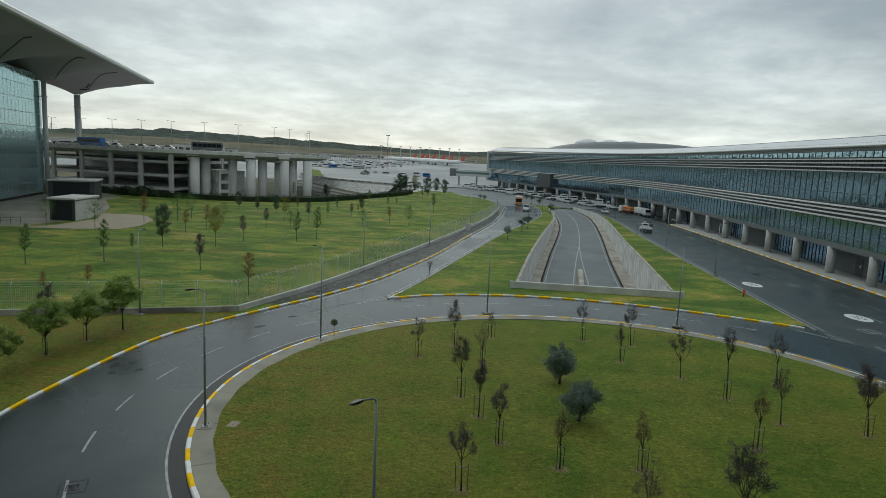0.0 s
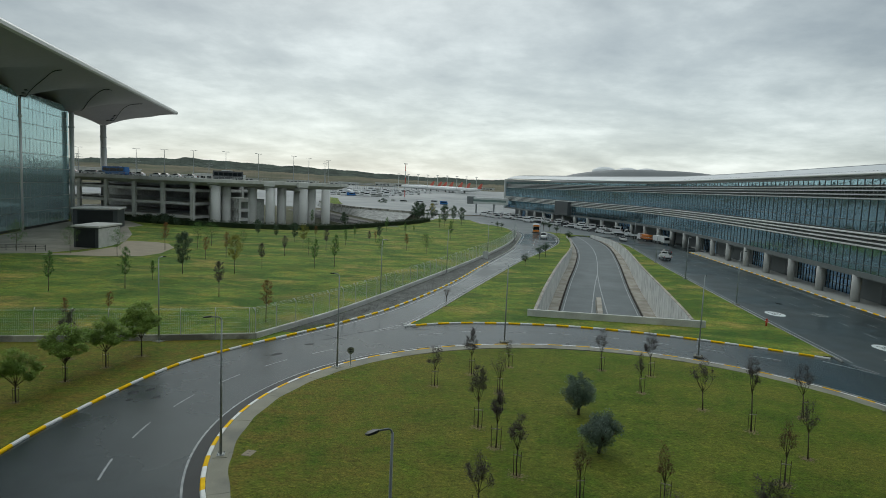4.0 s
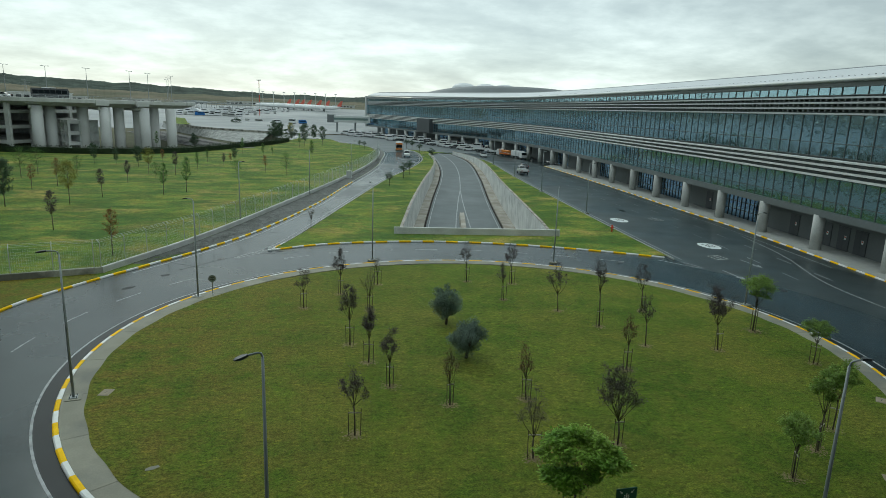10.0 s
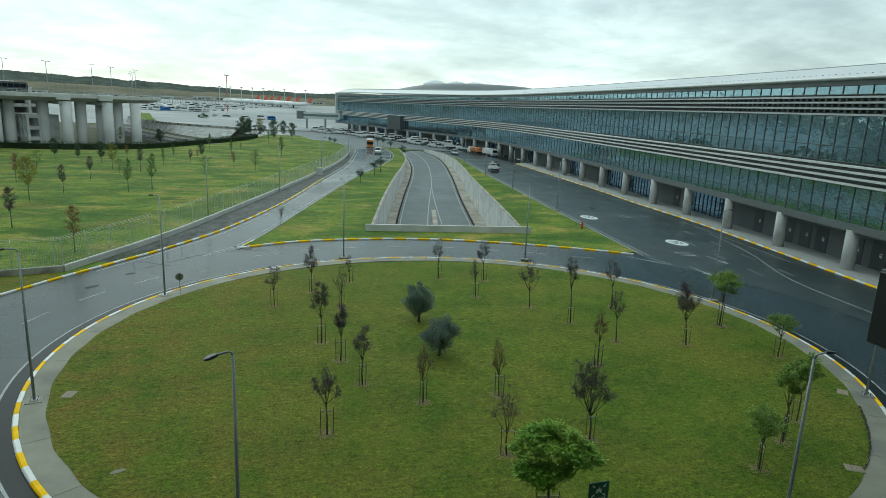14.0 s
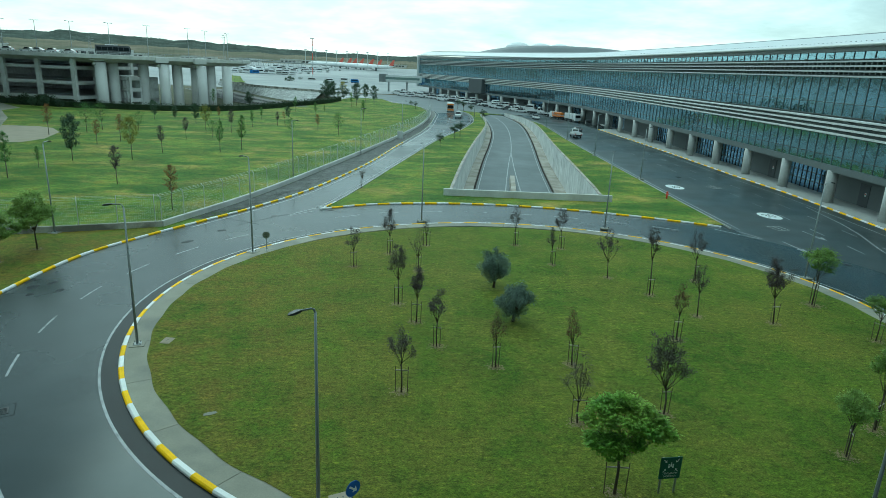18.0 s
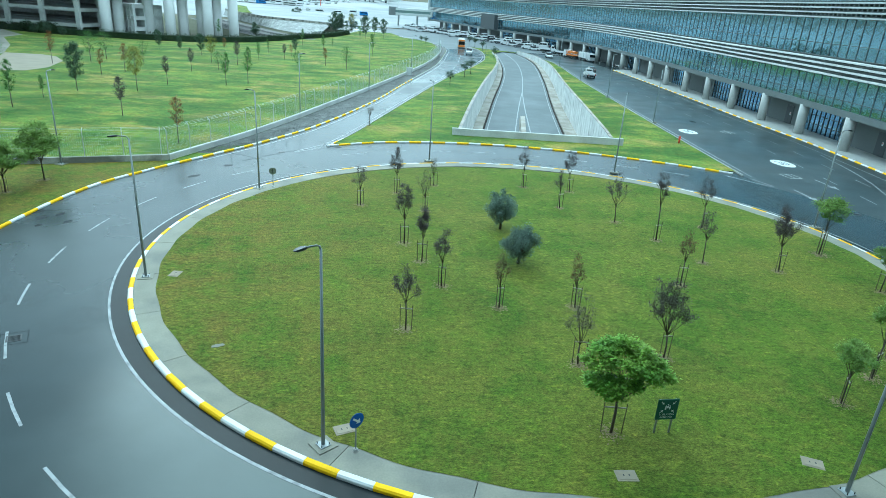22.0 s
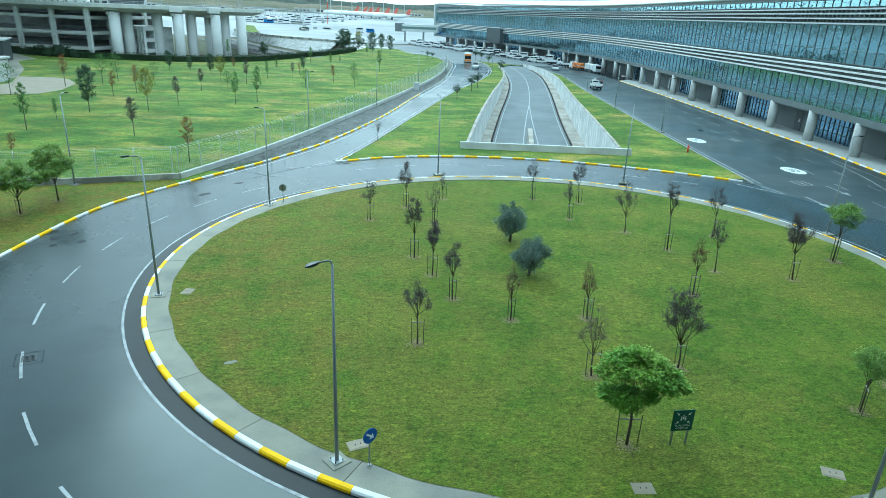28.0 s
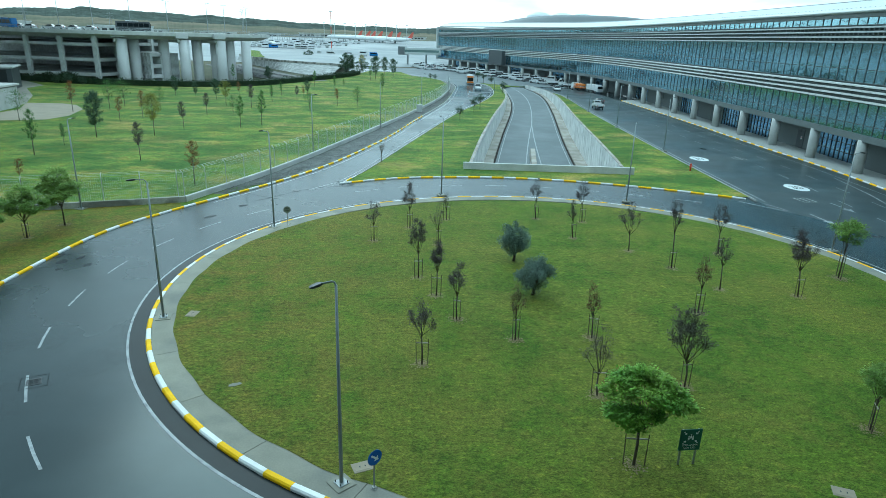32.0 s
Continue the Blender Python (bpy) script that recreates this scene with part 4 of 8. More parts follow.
    # retaining walls of cast panels
    for pts, s, top in ((WALL_L, -1, 0.75), (WALL_R, 1, 1.0)):
        for a, b in zip(pts, pts[1:]):
            t = (b - a)
            L = t.length
            y = (a.y + b.y) / 2
            z0 = min(ramp_z(a.y), ramp_z(b.y)) - 0.4
            za, zb = [top * float(np.interp(q.y, (74, 78, 190, 213), (0.9, 1, 1, 0.8))) for q in (a, b)]
            bm = bmesh.new()
            g = 0.012
            vs = [bm.verts.new(v) for v in ((g, -0.17, z0), (L - g, -0.17, z0), (L - g, 0.17, z0), (g, 0.17, z0), (g, -0.17, za), (L - g, -0.17, zb), (L - g, 0.17, zb), (g, 0.17, za))]
            for f in ((3, 2, 1, 0), (4, 5, 6, 7), (0, 1, 5, 4), (1, 2, 6, 5), (2, 3, 7, 6), (3, 0, 4, 7)):
                bm.faces.new([vs[i] for i in f])
            mw = pose(a.x, a.y, 0, 0, 0, math.degrees(math.atan2(t.y, t.x)))
            part("wall_panel", bm, M_RWALL, root, m=mw)
            # ledge concrete dims the coping, whose top catches more sky than the wall
            part("coping", boxes((g, L - g, -0.19, 0.19, max(za, zb) + 0.001, max(za, zb) + 0.05)), M_LEDGE, root, "grey coping, coloured darker to offset its sky-lit top", m=mw)
            part("pilaster", boxes((-0.05, 0.05, -0.21, 0.21, z0, za - 0.06)), M_RWALL, root, m=mw)
    bm = boxes((-0.2, 20.2, -0.2, 0.2, -0.2, 0.92))
    part("portal_parapet", bm, M_CONC, root, "low concrete parapet above the tunnel mouth", m=pose(8.8, 73.75, 0, 0, 0, -6.0))
    # closed tunnel below the roundabout
    bm = boxes((-1, 21, -8, -0.3, -0.6, -0.2), (-1, 21, -8.4, -8, -6, -0.2))
    part("tunnel_roof", bm, M_CONC, root, m=pose(8.8, 73.75, 0, 0, 0, -6.0))


build_ramp()


# ---- terminal on the other side of the road ----
BAY = 12.1
F_PTS = spline(FACADE_CURVE, BAY)
N_BAY = len(F_PTS) - 1
F_LINE = spline(FACADE_CURVE, 0.1)
COL_PTS = [F_LINE[round(22 + 111.7 * k)] for k in range((len(F_LINE) - 23) // 112)]
PANES = 6


ROWS = ((4.98, 6.02), (6.10, 8.62), (11.13, 12.62), (12.70, 15.80), (18.08, 18.90))
LOWER_SLATS, UPPER_SLATS = (8.78, 9.42, 10.04, 10.64), (15.86, 16.48, 17.10, 17.66)


def bay_frame():
    bm = bmesh.new()
    w = BAY / PANES
    box(bm, -0.03, BAY + 0.03, -0.25, 0.55, 4.15, 4.94)
    box(bm, 0, BAY, 0.32, 0.5, 8.7, 11.05)
    box(bm, 0, BAY, 0.32, 0.5, 15.85, 18.0)
    box(bm, 0, BAY, -0.12, 0.5, 18.94, 19.45)
    for z in (6.06, 8.67, 11.08, 12.66, 15.83, 18.04):
        box(bm, 0, BAY, -0.04, 0.12, z - 0.035, z + 0.035)
    for k in range(PANES):
        x = k * w
        for a, b in ((4.94, 8.7), (11.05, 15.85), (18.0, 18.94)):
            box(bm, x - 0.03, x + 0.03, -0.06, 0.14, a, b)
        for zc in LOWER_SLATS:
            box(bm, x - 0.11, x + 0.11, -0.3, 0.24, zc - 0.16, zc + 0.02)
        for zc in UPPER_SLATS[1:]:
            for q in (0, w / 2):
                box(bm, x + q - 0.12, x + q + 0.12, -0.24, 0.24, zc - 0.3, zc + 0.02)
    return mesh_of(bm, "facade_frame", M_SPAN)


def bay_interior():
    out = [("floor_slab", mesh_of(boxes((-0.05, BAY + 0.05, 0.6, 14, z, z + 0.5)), "floor_slab", M_INSIDE)) for z in (4.3, 9.0, 16.0)]
    out.append(("back_wall", mesh_of(boxes((-0.05, BAY + 0.05, 14, 14.3, 4, 19)), "back_wall", M_INSIDE)))
    out += [("inner_pillar", mesh_of(boxes((x - 0.3, x + 0.3, 4.0, 4.6, 4.8, 16)), "inner_pillar", M_INSIDE)) for x in (3.0, 9.1)]
    return out


def y_brace():
    vf = [tube([(BAY / 2, 2.5, 9.5), (BAY / 2, 2.5, 11.6)], 0.28, 8)]
    for s in (-1, 1):
        vf.append(tube([(BAY / 2, 2.5, 11.5), (BAY / 2 + s * 3.0, 2.5, 16)], 0.22, 8))
    return raw("brace", *join(*vf), M_SLAT)


def pane_mesh(z0, z1, mat=None):
    w = BAY / PANES
    bm = boxes((0.045, w - 0.045, 0.02, 0.045, z0, z1))
    return mesh_of(bm, "pane", mat or M_GLASS)


def slat_mesh(z, d, rise, mat):
    bm = bmesh.new()
    pts = [(-d, z), (-d + 0.02, z + rise * 0.75), (-d + 0.1, z + rise), (-0.05, z + rise * 1.02), (-0.02, z + 0.02), (-d + 0.1, z - 0.03)]
    a = [bm.verts.new((0.0, y, q)) for y, q in pts]
    b = [bm.verts.new((BAY, y, q)) for y, q in pts]
    bm.faces.new(a)
    bm.faces.new(b[::-1])
    n = len(pts)
    for i in range(n):
        bm.faces.new((a[i], b[i], b[(i + 1) % n], a[(i + 1) % n]))
    bmesh.ops.recalc_face_normals(bm, faces=bm.faces[:])
    return mesh_of(bm, "slat", mat)


def column_mesh():
    V, F = tube([(0, 0, 0), (0, 0, 4.3)], 0.66, 20)
    me = raw("column", V, F, M_CONC, False)
    for p in me.polygons:
        p.use_smooth = len(p.vertices) == 4
    return me


def ground_bay(kind):
    """Wall of the recessed ground floor in one bay: 'wall', 'doors' or 'shop'."""
    out = []
    if kind == "shop":
        bm = boxes((0, 1.0, 3.4, 3.7, 0.15, 4.3), (BAY - 1.0, BAY, 3.4, 3.7, 0.15, 4.3), (1.0, BAY - 1.0, 3.4, 3.7, 3.9, 4.3))
        out.append(("ground_wall", mesh_of(bm, "ground_wall", M_WALL), ""))
        bm = bmesh.new()
        n = 8
        w = (BAY - 2.0) / n
        for k in range(n + 1):
            box(bm, 1.0 + k * w - 0.05, 1.0 + k * w + 0.05, 3.42, 3.56, 0.15, 3.9)
        for z in (1.35, 2.6):
            box(bm, 1.0, BAY - 1.0, 3.43, 3.54, z - 0.04, z + 0.04)
        out.append(("shop_frame", mesh_of(bm, "shop_frame", M_DARK), ""))
        for k in range(n):
            out.append(("pane", mesh_of(boxes((1.05 + k * w, 0.95 + (k + 1) * w, 3.5, 3.52, 0.2, 3.88)), "pane", M_GLASS_B), ""))
        out.append(("shop_back", mesh_of(boxes((0, BAY, 9, 9.2, 0.1, 4.3), (0, BAY, 3.7, 9, 0.10, 0.14)), "shop_back", M_INSIDE), ""))
        return out
    out.append(("ground_wall", mesh_of(boxes((0, BAY, 3.4, 3.7, 0.15, 4.3)), "ground_wall", M_WALL), ""))
    doors = (1.6, 4.6, 7.9) if kind == "doors" else (2.6,)
    for x in doors:
        out.append(("service_door", mesh_of(boxes((x, x + 1.02, 3.32, 3.4, 0.16, 2.9), (x + 1.05, x + 2.05, 3.32, 3.4, 0.16, 2.9), (x - 0.1, x + 2.15, 3.35, 3.4, 2.92, 3.02)), "service_door", M_CLAD),
                    "dark grey double service door"))
        out.append(("door_notice", mesh_of(boxes((x + 0.5, x + 0.85, 3.30, 3.315, 1.5, 1.95)), "door_notice", M_SIGNWHITE), "small white notice with a red band"))
        out.append(("notice_band", mesh_of(boxes((x + 0.55, x + 0.8, 3.29, 3.298, 1.72, 1.88)), "notice_band", M_RED), ""))
    return out


def build_terminal():
    root = thing("terminal_building", "long curved terminal with dark green glazing and pale horizontal louvres", "building")
    frame_me, inside_me, brace_me, col_me = bay_frame(), bay_interior(), y_brace(), column_mesh()
    panes = [pane_mesh(*z) for z in ROWS]
    slats = [slat_mesh(z, 0.60, 0.22, M_SLAT_PALE) for z in LOWER_SLATS] + [slat_mesh(z, 0.42, 0.19, M_LOUVRE) for z in UPPER_SLATS]
    upper_dark = mesh_of(boxes((0, BAY, 0.25, 0.32, 8.7, 11.05), (0, BAY, 0.25, 0.32, 15.85, 18.0)), "spandrel", M_SPAN)
    kinds = {k: ground_bay(k) for k in ("wall", "doors", "shop")}
    order = ("wall", "doors", "doors", "doors", "wall", "shop", "wall", "shop", "shop", "wall", "shop", "wall", "wall", "shop")
    far_panes = bmesh.new()
    w = BAY / PANES
    for k in range(PANES):
        for a, b in ROWS:
            box(far_panes, k * w + 0.045, (k + 1) * w - 0.045, 0.02, 0.045, a, b)
    far_me = mesh_of(far_panes, "panes", M_GLASS)
    for i in range(N_BAY):
        a, b = F_PTS[i], F_PTS[i + 1]
        t = b - a
        sc = t.length / BAY
        m = pose(a.x, a.y, 0, 0, 0, math.degrees(math.atan2(t.y, t.x))) @ Matrix.Diagonal((sc, -1, 1, 1))
        bay = part("facade_bay", frame_me, None, root, m=m)
        for nm, me in inside_me:
            part(nm, me, None, bay)
        part("spandrel", upper_dark, None, bay)
        for s in slats:
            part("slat", s, None, bay)
        if 2 <= i <= 10:
            for k in range(PANES):
                for p in panes:
                    part("pane", p, None, bay, m=Matrix.Translation((k * w, 0, 0)))
        else:
            tagged(part("panes", far_me, None, bay), kind="stuff")
        if i % 2 == 0:
            part("brace", brace_me, None, bay)
    # columns in front of the recessed ground floor, on a pitch of their own
    for i, (a, b) in enumerate(zip(COL_PTS, COL_PTS[1:])):
        t = b - a
        part("column", col_me, None, root, m=pose(a.x + 0.25, a.y, 0.0))
        m = pose(a.x + 0.5 * t.x, a.y + 0.5 * t.y, 0, 0, 0, math.degrees(math.atan2(t.y, t.x))) @ Matrix.Diagonal((t.length / BAY, -1, 1, 1))
        for nm, me, lb in kinds[order[i] if i < len(order) else ("wall", "shop", "wall")[i % 3]]:
            part(nm, me, None, root, lb, m=m)
    # roof: a pale rolled edge and a shallow vault, lofted along the front
    fine = spline(FACADE_CURVE, 4.0)
    prof = [(-0.15, 19.45), (-0.45, 19.5), (-0.6, 19.66), (-0.35, 19.88), (1.5, 20.75), (4, 21.35), (6.5, 21.75), (9.0, 21.95), (16, 22.1), (30, 21.7), (55, 20.6)]
    rail = [offset(fine, -d) for d, _ in prof]
    rise = lambda i: 1.2 * max(0, (i / len(fine) - 0.55) / 0.45) ** 1.3
    n = len(prof)
    for name, lo, hi, mat, lab in (("eaves_edge", 0, 4, M_SLAT, "grey rounded eaves edge"), ("roof_edge", 3, 6, M_WHITE, "white rolled metal roof edge"), ("roof", 5, 11, M_ROOF, "dull grey metal roof")):
        V, F = [], []
        for i in range(len(fine)):
            for j in range(lo, hi):
                q = rail[j][i]
                V.append((q.x, q.y, prof[j][1] + rise(i)))
        k = hi - lo
        for i in range(len(fine) - 1):
            for j in range(k - 1):
                F.append((i * k + j, i * k + j + 1, (i + 1) * k + j + 1, (i + 1) * k + j))
        part(name, raw(name, V, F, mat, True), None, root, lab)
    V, F = [], []
    for i in range(1, len(fine) // 2):
        for q in (0.0, 0.25, 0.5, 0.75):
            a, b = rail[3][i].lerp(rail[3][i + 1], q), rail[4][i].lerp(rail[4][i + 1], q)
            p = a.lerp(b, 0.28)
            z = prof[3][1] + (prof[4][1] - prof[3][1]) * 0.28 + rise(i)
            v, f = tube([(p.x, p.y - 0.09, z + 0.03), (p.x, p.y + 0.09, z + 0.03)], 0.035, 4)
            V, F = join((V, F), (v, f))
    tagged(part("roof_trim", raw("roof_trim", V, F, M_CLAD), None, root, "row of small dark clips along the roof edge"), kind="stuff")
    # end wall
    e, d = F_PTS[-1], (F_PTS[-1] - F_PTS[-2]).normalized()
    bm = boxes((0, 1.2, -1.0, 40, 3.9, 20.6))
    part("end_wall", bm, M_SLAT, root, "pale end wall", m=pose(e.x, e.y, 0, 0, 0, math.degrees(math.atan2(d.y, d.x))) @ Matrix.Diagonal((1, -1, 1, 1)))
    bm = boxes((0, 1.0, -0.3, 40, 3.9, 19.4))
    s, d0 = F_PTS[0], (F_PTS[1] - F_PTS[0]).normalized()
    part("end_wall", bm, M_CLAD, root, m=pose(s.x, s.y, 0, 0, 0, math.degrees(math.atan2(d0.y, d0.x))) @ Matrix.Diagonal((-1, -1, 1, 1)))
    # dark stair box on the front, far along
    q = F_PTS[N_BAY - 7]
    d = (F_PTS[N_BAY - 6] - q).normalized()
    part("stair_box", boxes((-4, 9, -2.0, 0, 4.6, 10.6), bevel=0.05), M_CLAD, root, "dark clad box on the front", m=pose(q.x, q.y, 0, 0, 0, math.degrees(math.atan2(d.y, d.x))) @ Matrix.Diagonal((1, -1, 1, 1)))
    # raised roof behind, with three domed lights
    cx, cy = 117.0, 400.0
    V, F = [], []
    for j in range(9):
        for i in range(25):
            u, v = i / 24 * 2 - 1, j / 8 * 2 - 1
            V.append((cx + u * 60, cy + v * 30 - u * 16, 20 + 10.4 * max(0, 1 - abs(u) ** 2.6) ** 0.8 * max(0, 1 - v**4) ** 0.5))
    for j in range(8):
        for i in range(24):
            F.append((j * 25 + i, j * 25 + i + 1, (j + 1) * 25 + i + 1, (j + 1) * 25 + i))
    part("raised_roof", raw("raised_roof", V, F, M_ROOF, True), None, root, "shallow dark vaulted roof")
    for k in (-26, -11.4, 1.2):
        V, F = [], []
        for j in range(6):
            for i in range(20):
                r, an = 8.0 * math.cos(j / 5 * math.pi / 2), 2 * math.pi * i / 20
                V.append((cx + k + 0.98 * r * math.cos(an), cy + 7 + r * math.sin(an), 28.3 + 3.6 * math.sin(j / 5 * math.pi / 2)))
        for j in range(5):
            for i in range(20):
                F.append((j * 20 + i, j * 20 + (i + 1) % 20, (j + 1) * 20 + (i + 1) % 20, (j + 1) * 20 + i))
        part("dome_light", raw("dome_light", V, F, M_WHITE, True), None, root, "pale domed roof light")


build_terminal()
pave = [q for q in xy(offset(T_KERB, -0.26)) if q[1] < 172]
flat_with_hole("terminal_pavement", pave + [(66, 173), (90, 172), (90, 20), (60, 14)], None, 0.15, M_KERB_G, "pale concrete pavement along the terminal", "pavement")


# ---- glass hall and canopy across the lawn ----
SUP = [(-88, 85.0), (-97, 116.0), (-106.2, 147.0), (-113.6, 179.0), (-129.5, 223.5)]


SLOTS = [
    [[-125.7, 220.24], [-123.94, 221.29], [-113.65, 209.26], [-107.05, 203.44], [-103.95, 203.21]],
    [[-117.02, 186.5], [-111.27, 181.08], [-103.52, 173.27], [-97.12, 168.53], [-96.26, 170.76]],
    [[-107.1, 150.09], [-101.91, 145.95], [-97.19, 142.71], [-91.42, 138.57], [-88.85, 138.67]],
]


def build_hall():
    root = thing("glass_hall", "tall terminal hall with teal curtain glass under a wide vaulted canopy", "building")
    # curtain wall
    a, b = Vector((-88.4, 85.0, 0)), Vector((-114.0, 179.0, 0))
    t = (b - a)
    L, ang = t.length, math.degrees(math.atan2(t.y, t.x))
    m = pose(a.x, a.y, 0, 0, 0, ang)
    wall = part("curtain_wall", boxes((0, L, 0.3, 0.5, 0, 0.8)), M_DARK, root, m=m)
    n = 42
    w = L / n
    bm = bmesh.new()
    for k in range(n + 1):
        box(bm, k * w - 0.014, k * w + 0.014, -0.03, 0.1, 0.8, 33.5)
    for z in np.arange(0.8, 34, 3.6):
        box(bm, 0, L, -0.05, 0.1, z - 0.03, z + 0.03)
    part("mullions", bm, M_STEEL, wall, "slender steel mullions and transoms")
    pm = mesh_of(boxes((0.06, w - 0.06, -0.02, 0.02, 0.06, 3.54)), "pane", M_GLASS_T)
    for k in range(n - 24, n):
        for j in range(9):
            part("pane", pm, None, wall, m=Matrix.Translation((k * w, 0, 0.8 + 3.6 * j)))
    bm = bmesh.new()
    for k in range(n - 24):
        for j in range(9):
            box(bm, k * w + 0.06, (k + 1) * w - 0.06, -0.02, 0.02, 0.86 + 3.6 * j, 4.34 + 3.6 * j)
    tagged(part("panes", bm, M_GLASS_T, wall), kind="stuff")
    part("hall_inside", boxes((0, L, 14, 14.4, 0, 34), (0, L, 0.6, 14, 7.8, 8.3), (0, L, 0.6, 14, 16, 16.5), (L - 0.4, L, 0.6, 14, 0, 33)), M_INSIDE, wall)
    # columns
    for i, (x, y) in enumerate(SUP):
        r = 1.0 if i == 4 else 0.62
        V, F = tube([(0, 0, 0), (0, 0, 31.6)], r, 20)
        V2, F2 = tube([(0, 0, 27.2), (0, 0, 27.6)], r + 0.18, 20)
        me = raw("column", *join((V, F), (V2, F2)), M_SLAT)
        for p in me.polygons:
            p.use_smooth = len(p.vertices) == 4
        part("column", me, None, root, "pale round steel column", m=pose(x + (0.6 if i < 4 else 0), y, 0))
    # canopy: straight lip in front, soffit dipping to each column
    e0, e1 = Vector((-58.5, 34.0, 0)), Vector((-109.0, 236.5, 0))
    u = (e1 - e0).normalized()
    v = Vector((-u.y, u.x, 0))
    Lc = (e1 - e0).length
    nu, nv = 110, 30
    sup = [((Vector((x, y, 0)) - e0).dot(u), (Vector((x, y, 0)) - e0).dot(v)) for x, y in SUP] + [((Vector((x - 32, y - 8, 0)) - e0).dot(u), (Vector((x - 32, y - 8, 0)) - e0).dot(v)) for x, y in SUP]

    def soffit(a, b):
        z = 37.6
        for p, q in sup:
            d = math.hypot((a - p) * 1.0, b - q)
            z = min(z, 31.6 + 6.0 * (1 - math.exp(-max(0, d - 1.0) / 13.0)) * 1.12)
        edge = min(1, b / 9.0)
        return z * edge + 37.7 * (1 - edge)

    V, F = [], []
    for i in range(nu):
        for j in range(nv):
            a, b = Lc * i / (nu - 1), 70 * (j / (nv - 1)) ** 1.2
            p = e0 + u * a + v * b
            V.append((p.x, p.y, soffit(a, b)))
    for i in range(nu - 1):
        for j in range(nv - 1):
            F.append((i * nv + j, i * nv + j + 1, (i + 1) * nv + j + 1, (i + 1) * nv + j))
    part("canopy_soffit", raw("canopy_soffit", V, F, M_CANOPY, True), None, root, "grey panelled soffit in trumpet vaults")
    m = Matrix.Translation((e0.x, e0.y, 0)) @ Matrix.Rotation(math.atan2(u.y, u.x), 4, "Z")
    bm = bmesh.new()
    pr = [(-0.1, 37.6), (-0.55, 37.9), (-0.6, 38.5), (-0.1, 39.0), (8, 39.6), (72, 42)]
    A = [bm.verts.new((0, y, z)) for y, z in pr]
    B = [bm.verts.new((Lc + 0.5, y, z)) for y, z in pr]
    for i in range(len(pr) - 1):
        bm.faces.new((A[i], B[i], B[i + 1], A[i + 1]))
    part("canopy_lip", bm, M_SLAT, root, "pale metal lip and upper skin of the canopy", m=m)
    # end band closing the canopy
    V, F = [], []
    for j in range(nv):
        b = 70 * (j / (nv - 1)) ** 1.2
        p = e0 + u * (Lc + 0.4) + v * b
        V += [(p.x, p.y, soffit(Lc, b)), (p.x, p.y, 39.0 + 3 * b / 70)]
    for j in range(nv - 1):
        F.append((2 * j, 2 * j + 1, 2 * j + 3, 2 * j + 2))
    part("canopy_end", raw("canopy_end", V, F, M_SLAT), None, root)
    # dark slots along the folds of the vaults
    for ctrl in SLOTS:
        pts = []
        for p in spline(ctrl, 0.8):
            d = p - e0
            pts.append((p.x, p.y, soffit(d.dot(u), d.dot(v)) - 0.1))
        part("soffit_slot", raw("soffit_slot", *tube(pts, 0.10, 5), M_DARK), None, root, "dark slot along the fold of a vault")
        for k in range(1, min(10, len(pts)), 2):
            part("soffit_lamp", boxes((-0.35, 0.35, -0.25, 0.25, -0.25, 0)), M_DARK, root, m=pose(pts[k][0] - 0.5, pts[k][1] - 0.9, pts[k][2]))


build_hall()


def kiosk(name, x, y, w, d, h, ang, label, white_side=False):
    root = thing(name, label, "kiosk", m=pose(x, y, 0.1, 0, 0, ang))
    part("body", boxes((0, w, 0, d, 0, h - 0.4)), M_CLAD, root)
    part("roof_slab", boxes((-0.4, w + 0.4, -0.4, d + 0.4, h - 0.4, h), bevel=0.06), M_CONC, root, "pale overhanging roof slab")
    part("door", boxes((w * 0.1, w * 0.9, -0.08, 0, 0.1, h - 0.7)), M_DARK, root, "dark louvred door")
    if white_side:
        part("side_panel", boxes((w, w + 0.12, 0.2, d - 0.2, 0, h - 0.6)), M_CONC, root, "pale side panel")
    return root


kiosk("stair_kiosk", -75.2, 119.2, 4.6, 9, 4.4, 4, "dark stair kiosk with a pale flat roof on the plaza", True)
kiosk("plant_kiosk", -100.3, 158.8, 10.4, 11, 5.4, 20, "larger dark plant kiosk with a pale flat roof")
flat_with_hole("plaza", [(-73, 134), (-71, 120), (-74, 109), (-90, 100), (-96, 118), (-116, 180), (-104, 192), (-91, 177), (-90.8, 168), (-80, 150)], None, 0.145, M_PLAZA,
               "pale paved plaza beside the hall", "pavement")


flat_with_hole("plaza_path", [(-73.5, 135), (-66.5, 135), (-62.8, 132.8), (-58.5, 126), (-56.4, 116), (-57.5, 110.6), (-64.2, 108.3), (-74, 106.8), (-70, 112), (-69, 124)], None, 0.152, M_TAN,
               "curved tan concrete path leading off the plaza", "path")


# plaza railing
def railing():
    root = thing("plaza_railing", "thin dark railing at the edge of the plaza", "railing")
    pts = spline([(-76, 112), (-86, 109.5), (-96, 108)], 1.6)
    for p in pts:
        part("post", boxes((-0.03, 0.03, -0.03, 0.03, 0, 1.05)), M_DARK, root, m=pose(p.x, p.y, 0.14))
    for z in (0.45, 0.75, 1.05):
        part("bar", raw("bar", *tube([(p.x, p.y, 0.14 + z) for p in pts], 0.025, 5), M_DARK), None, root)


railing()


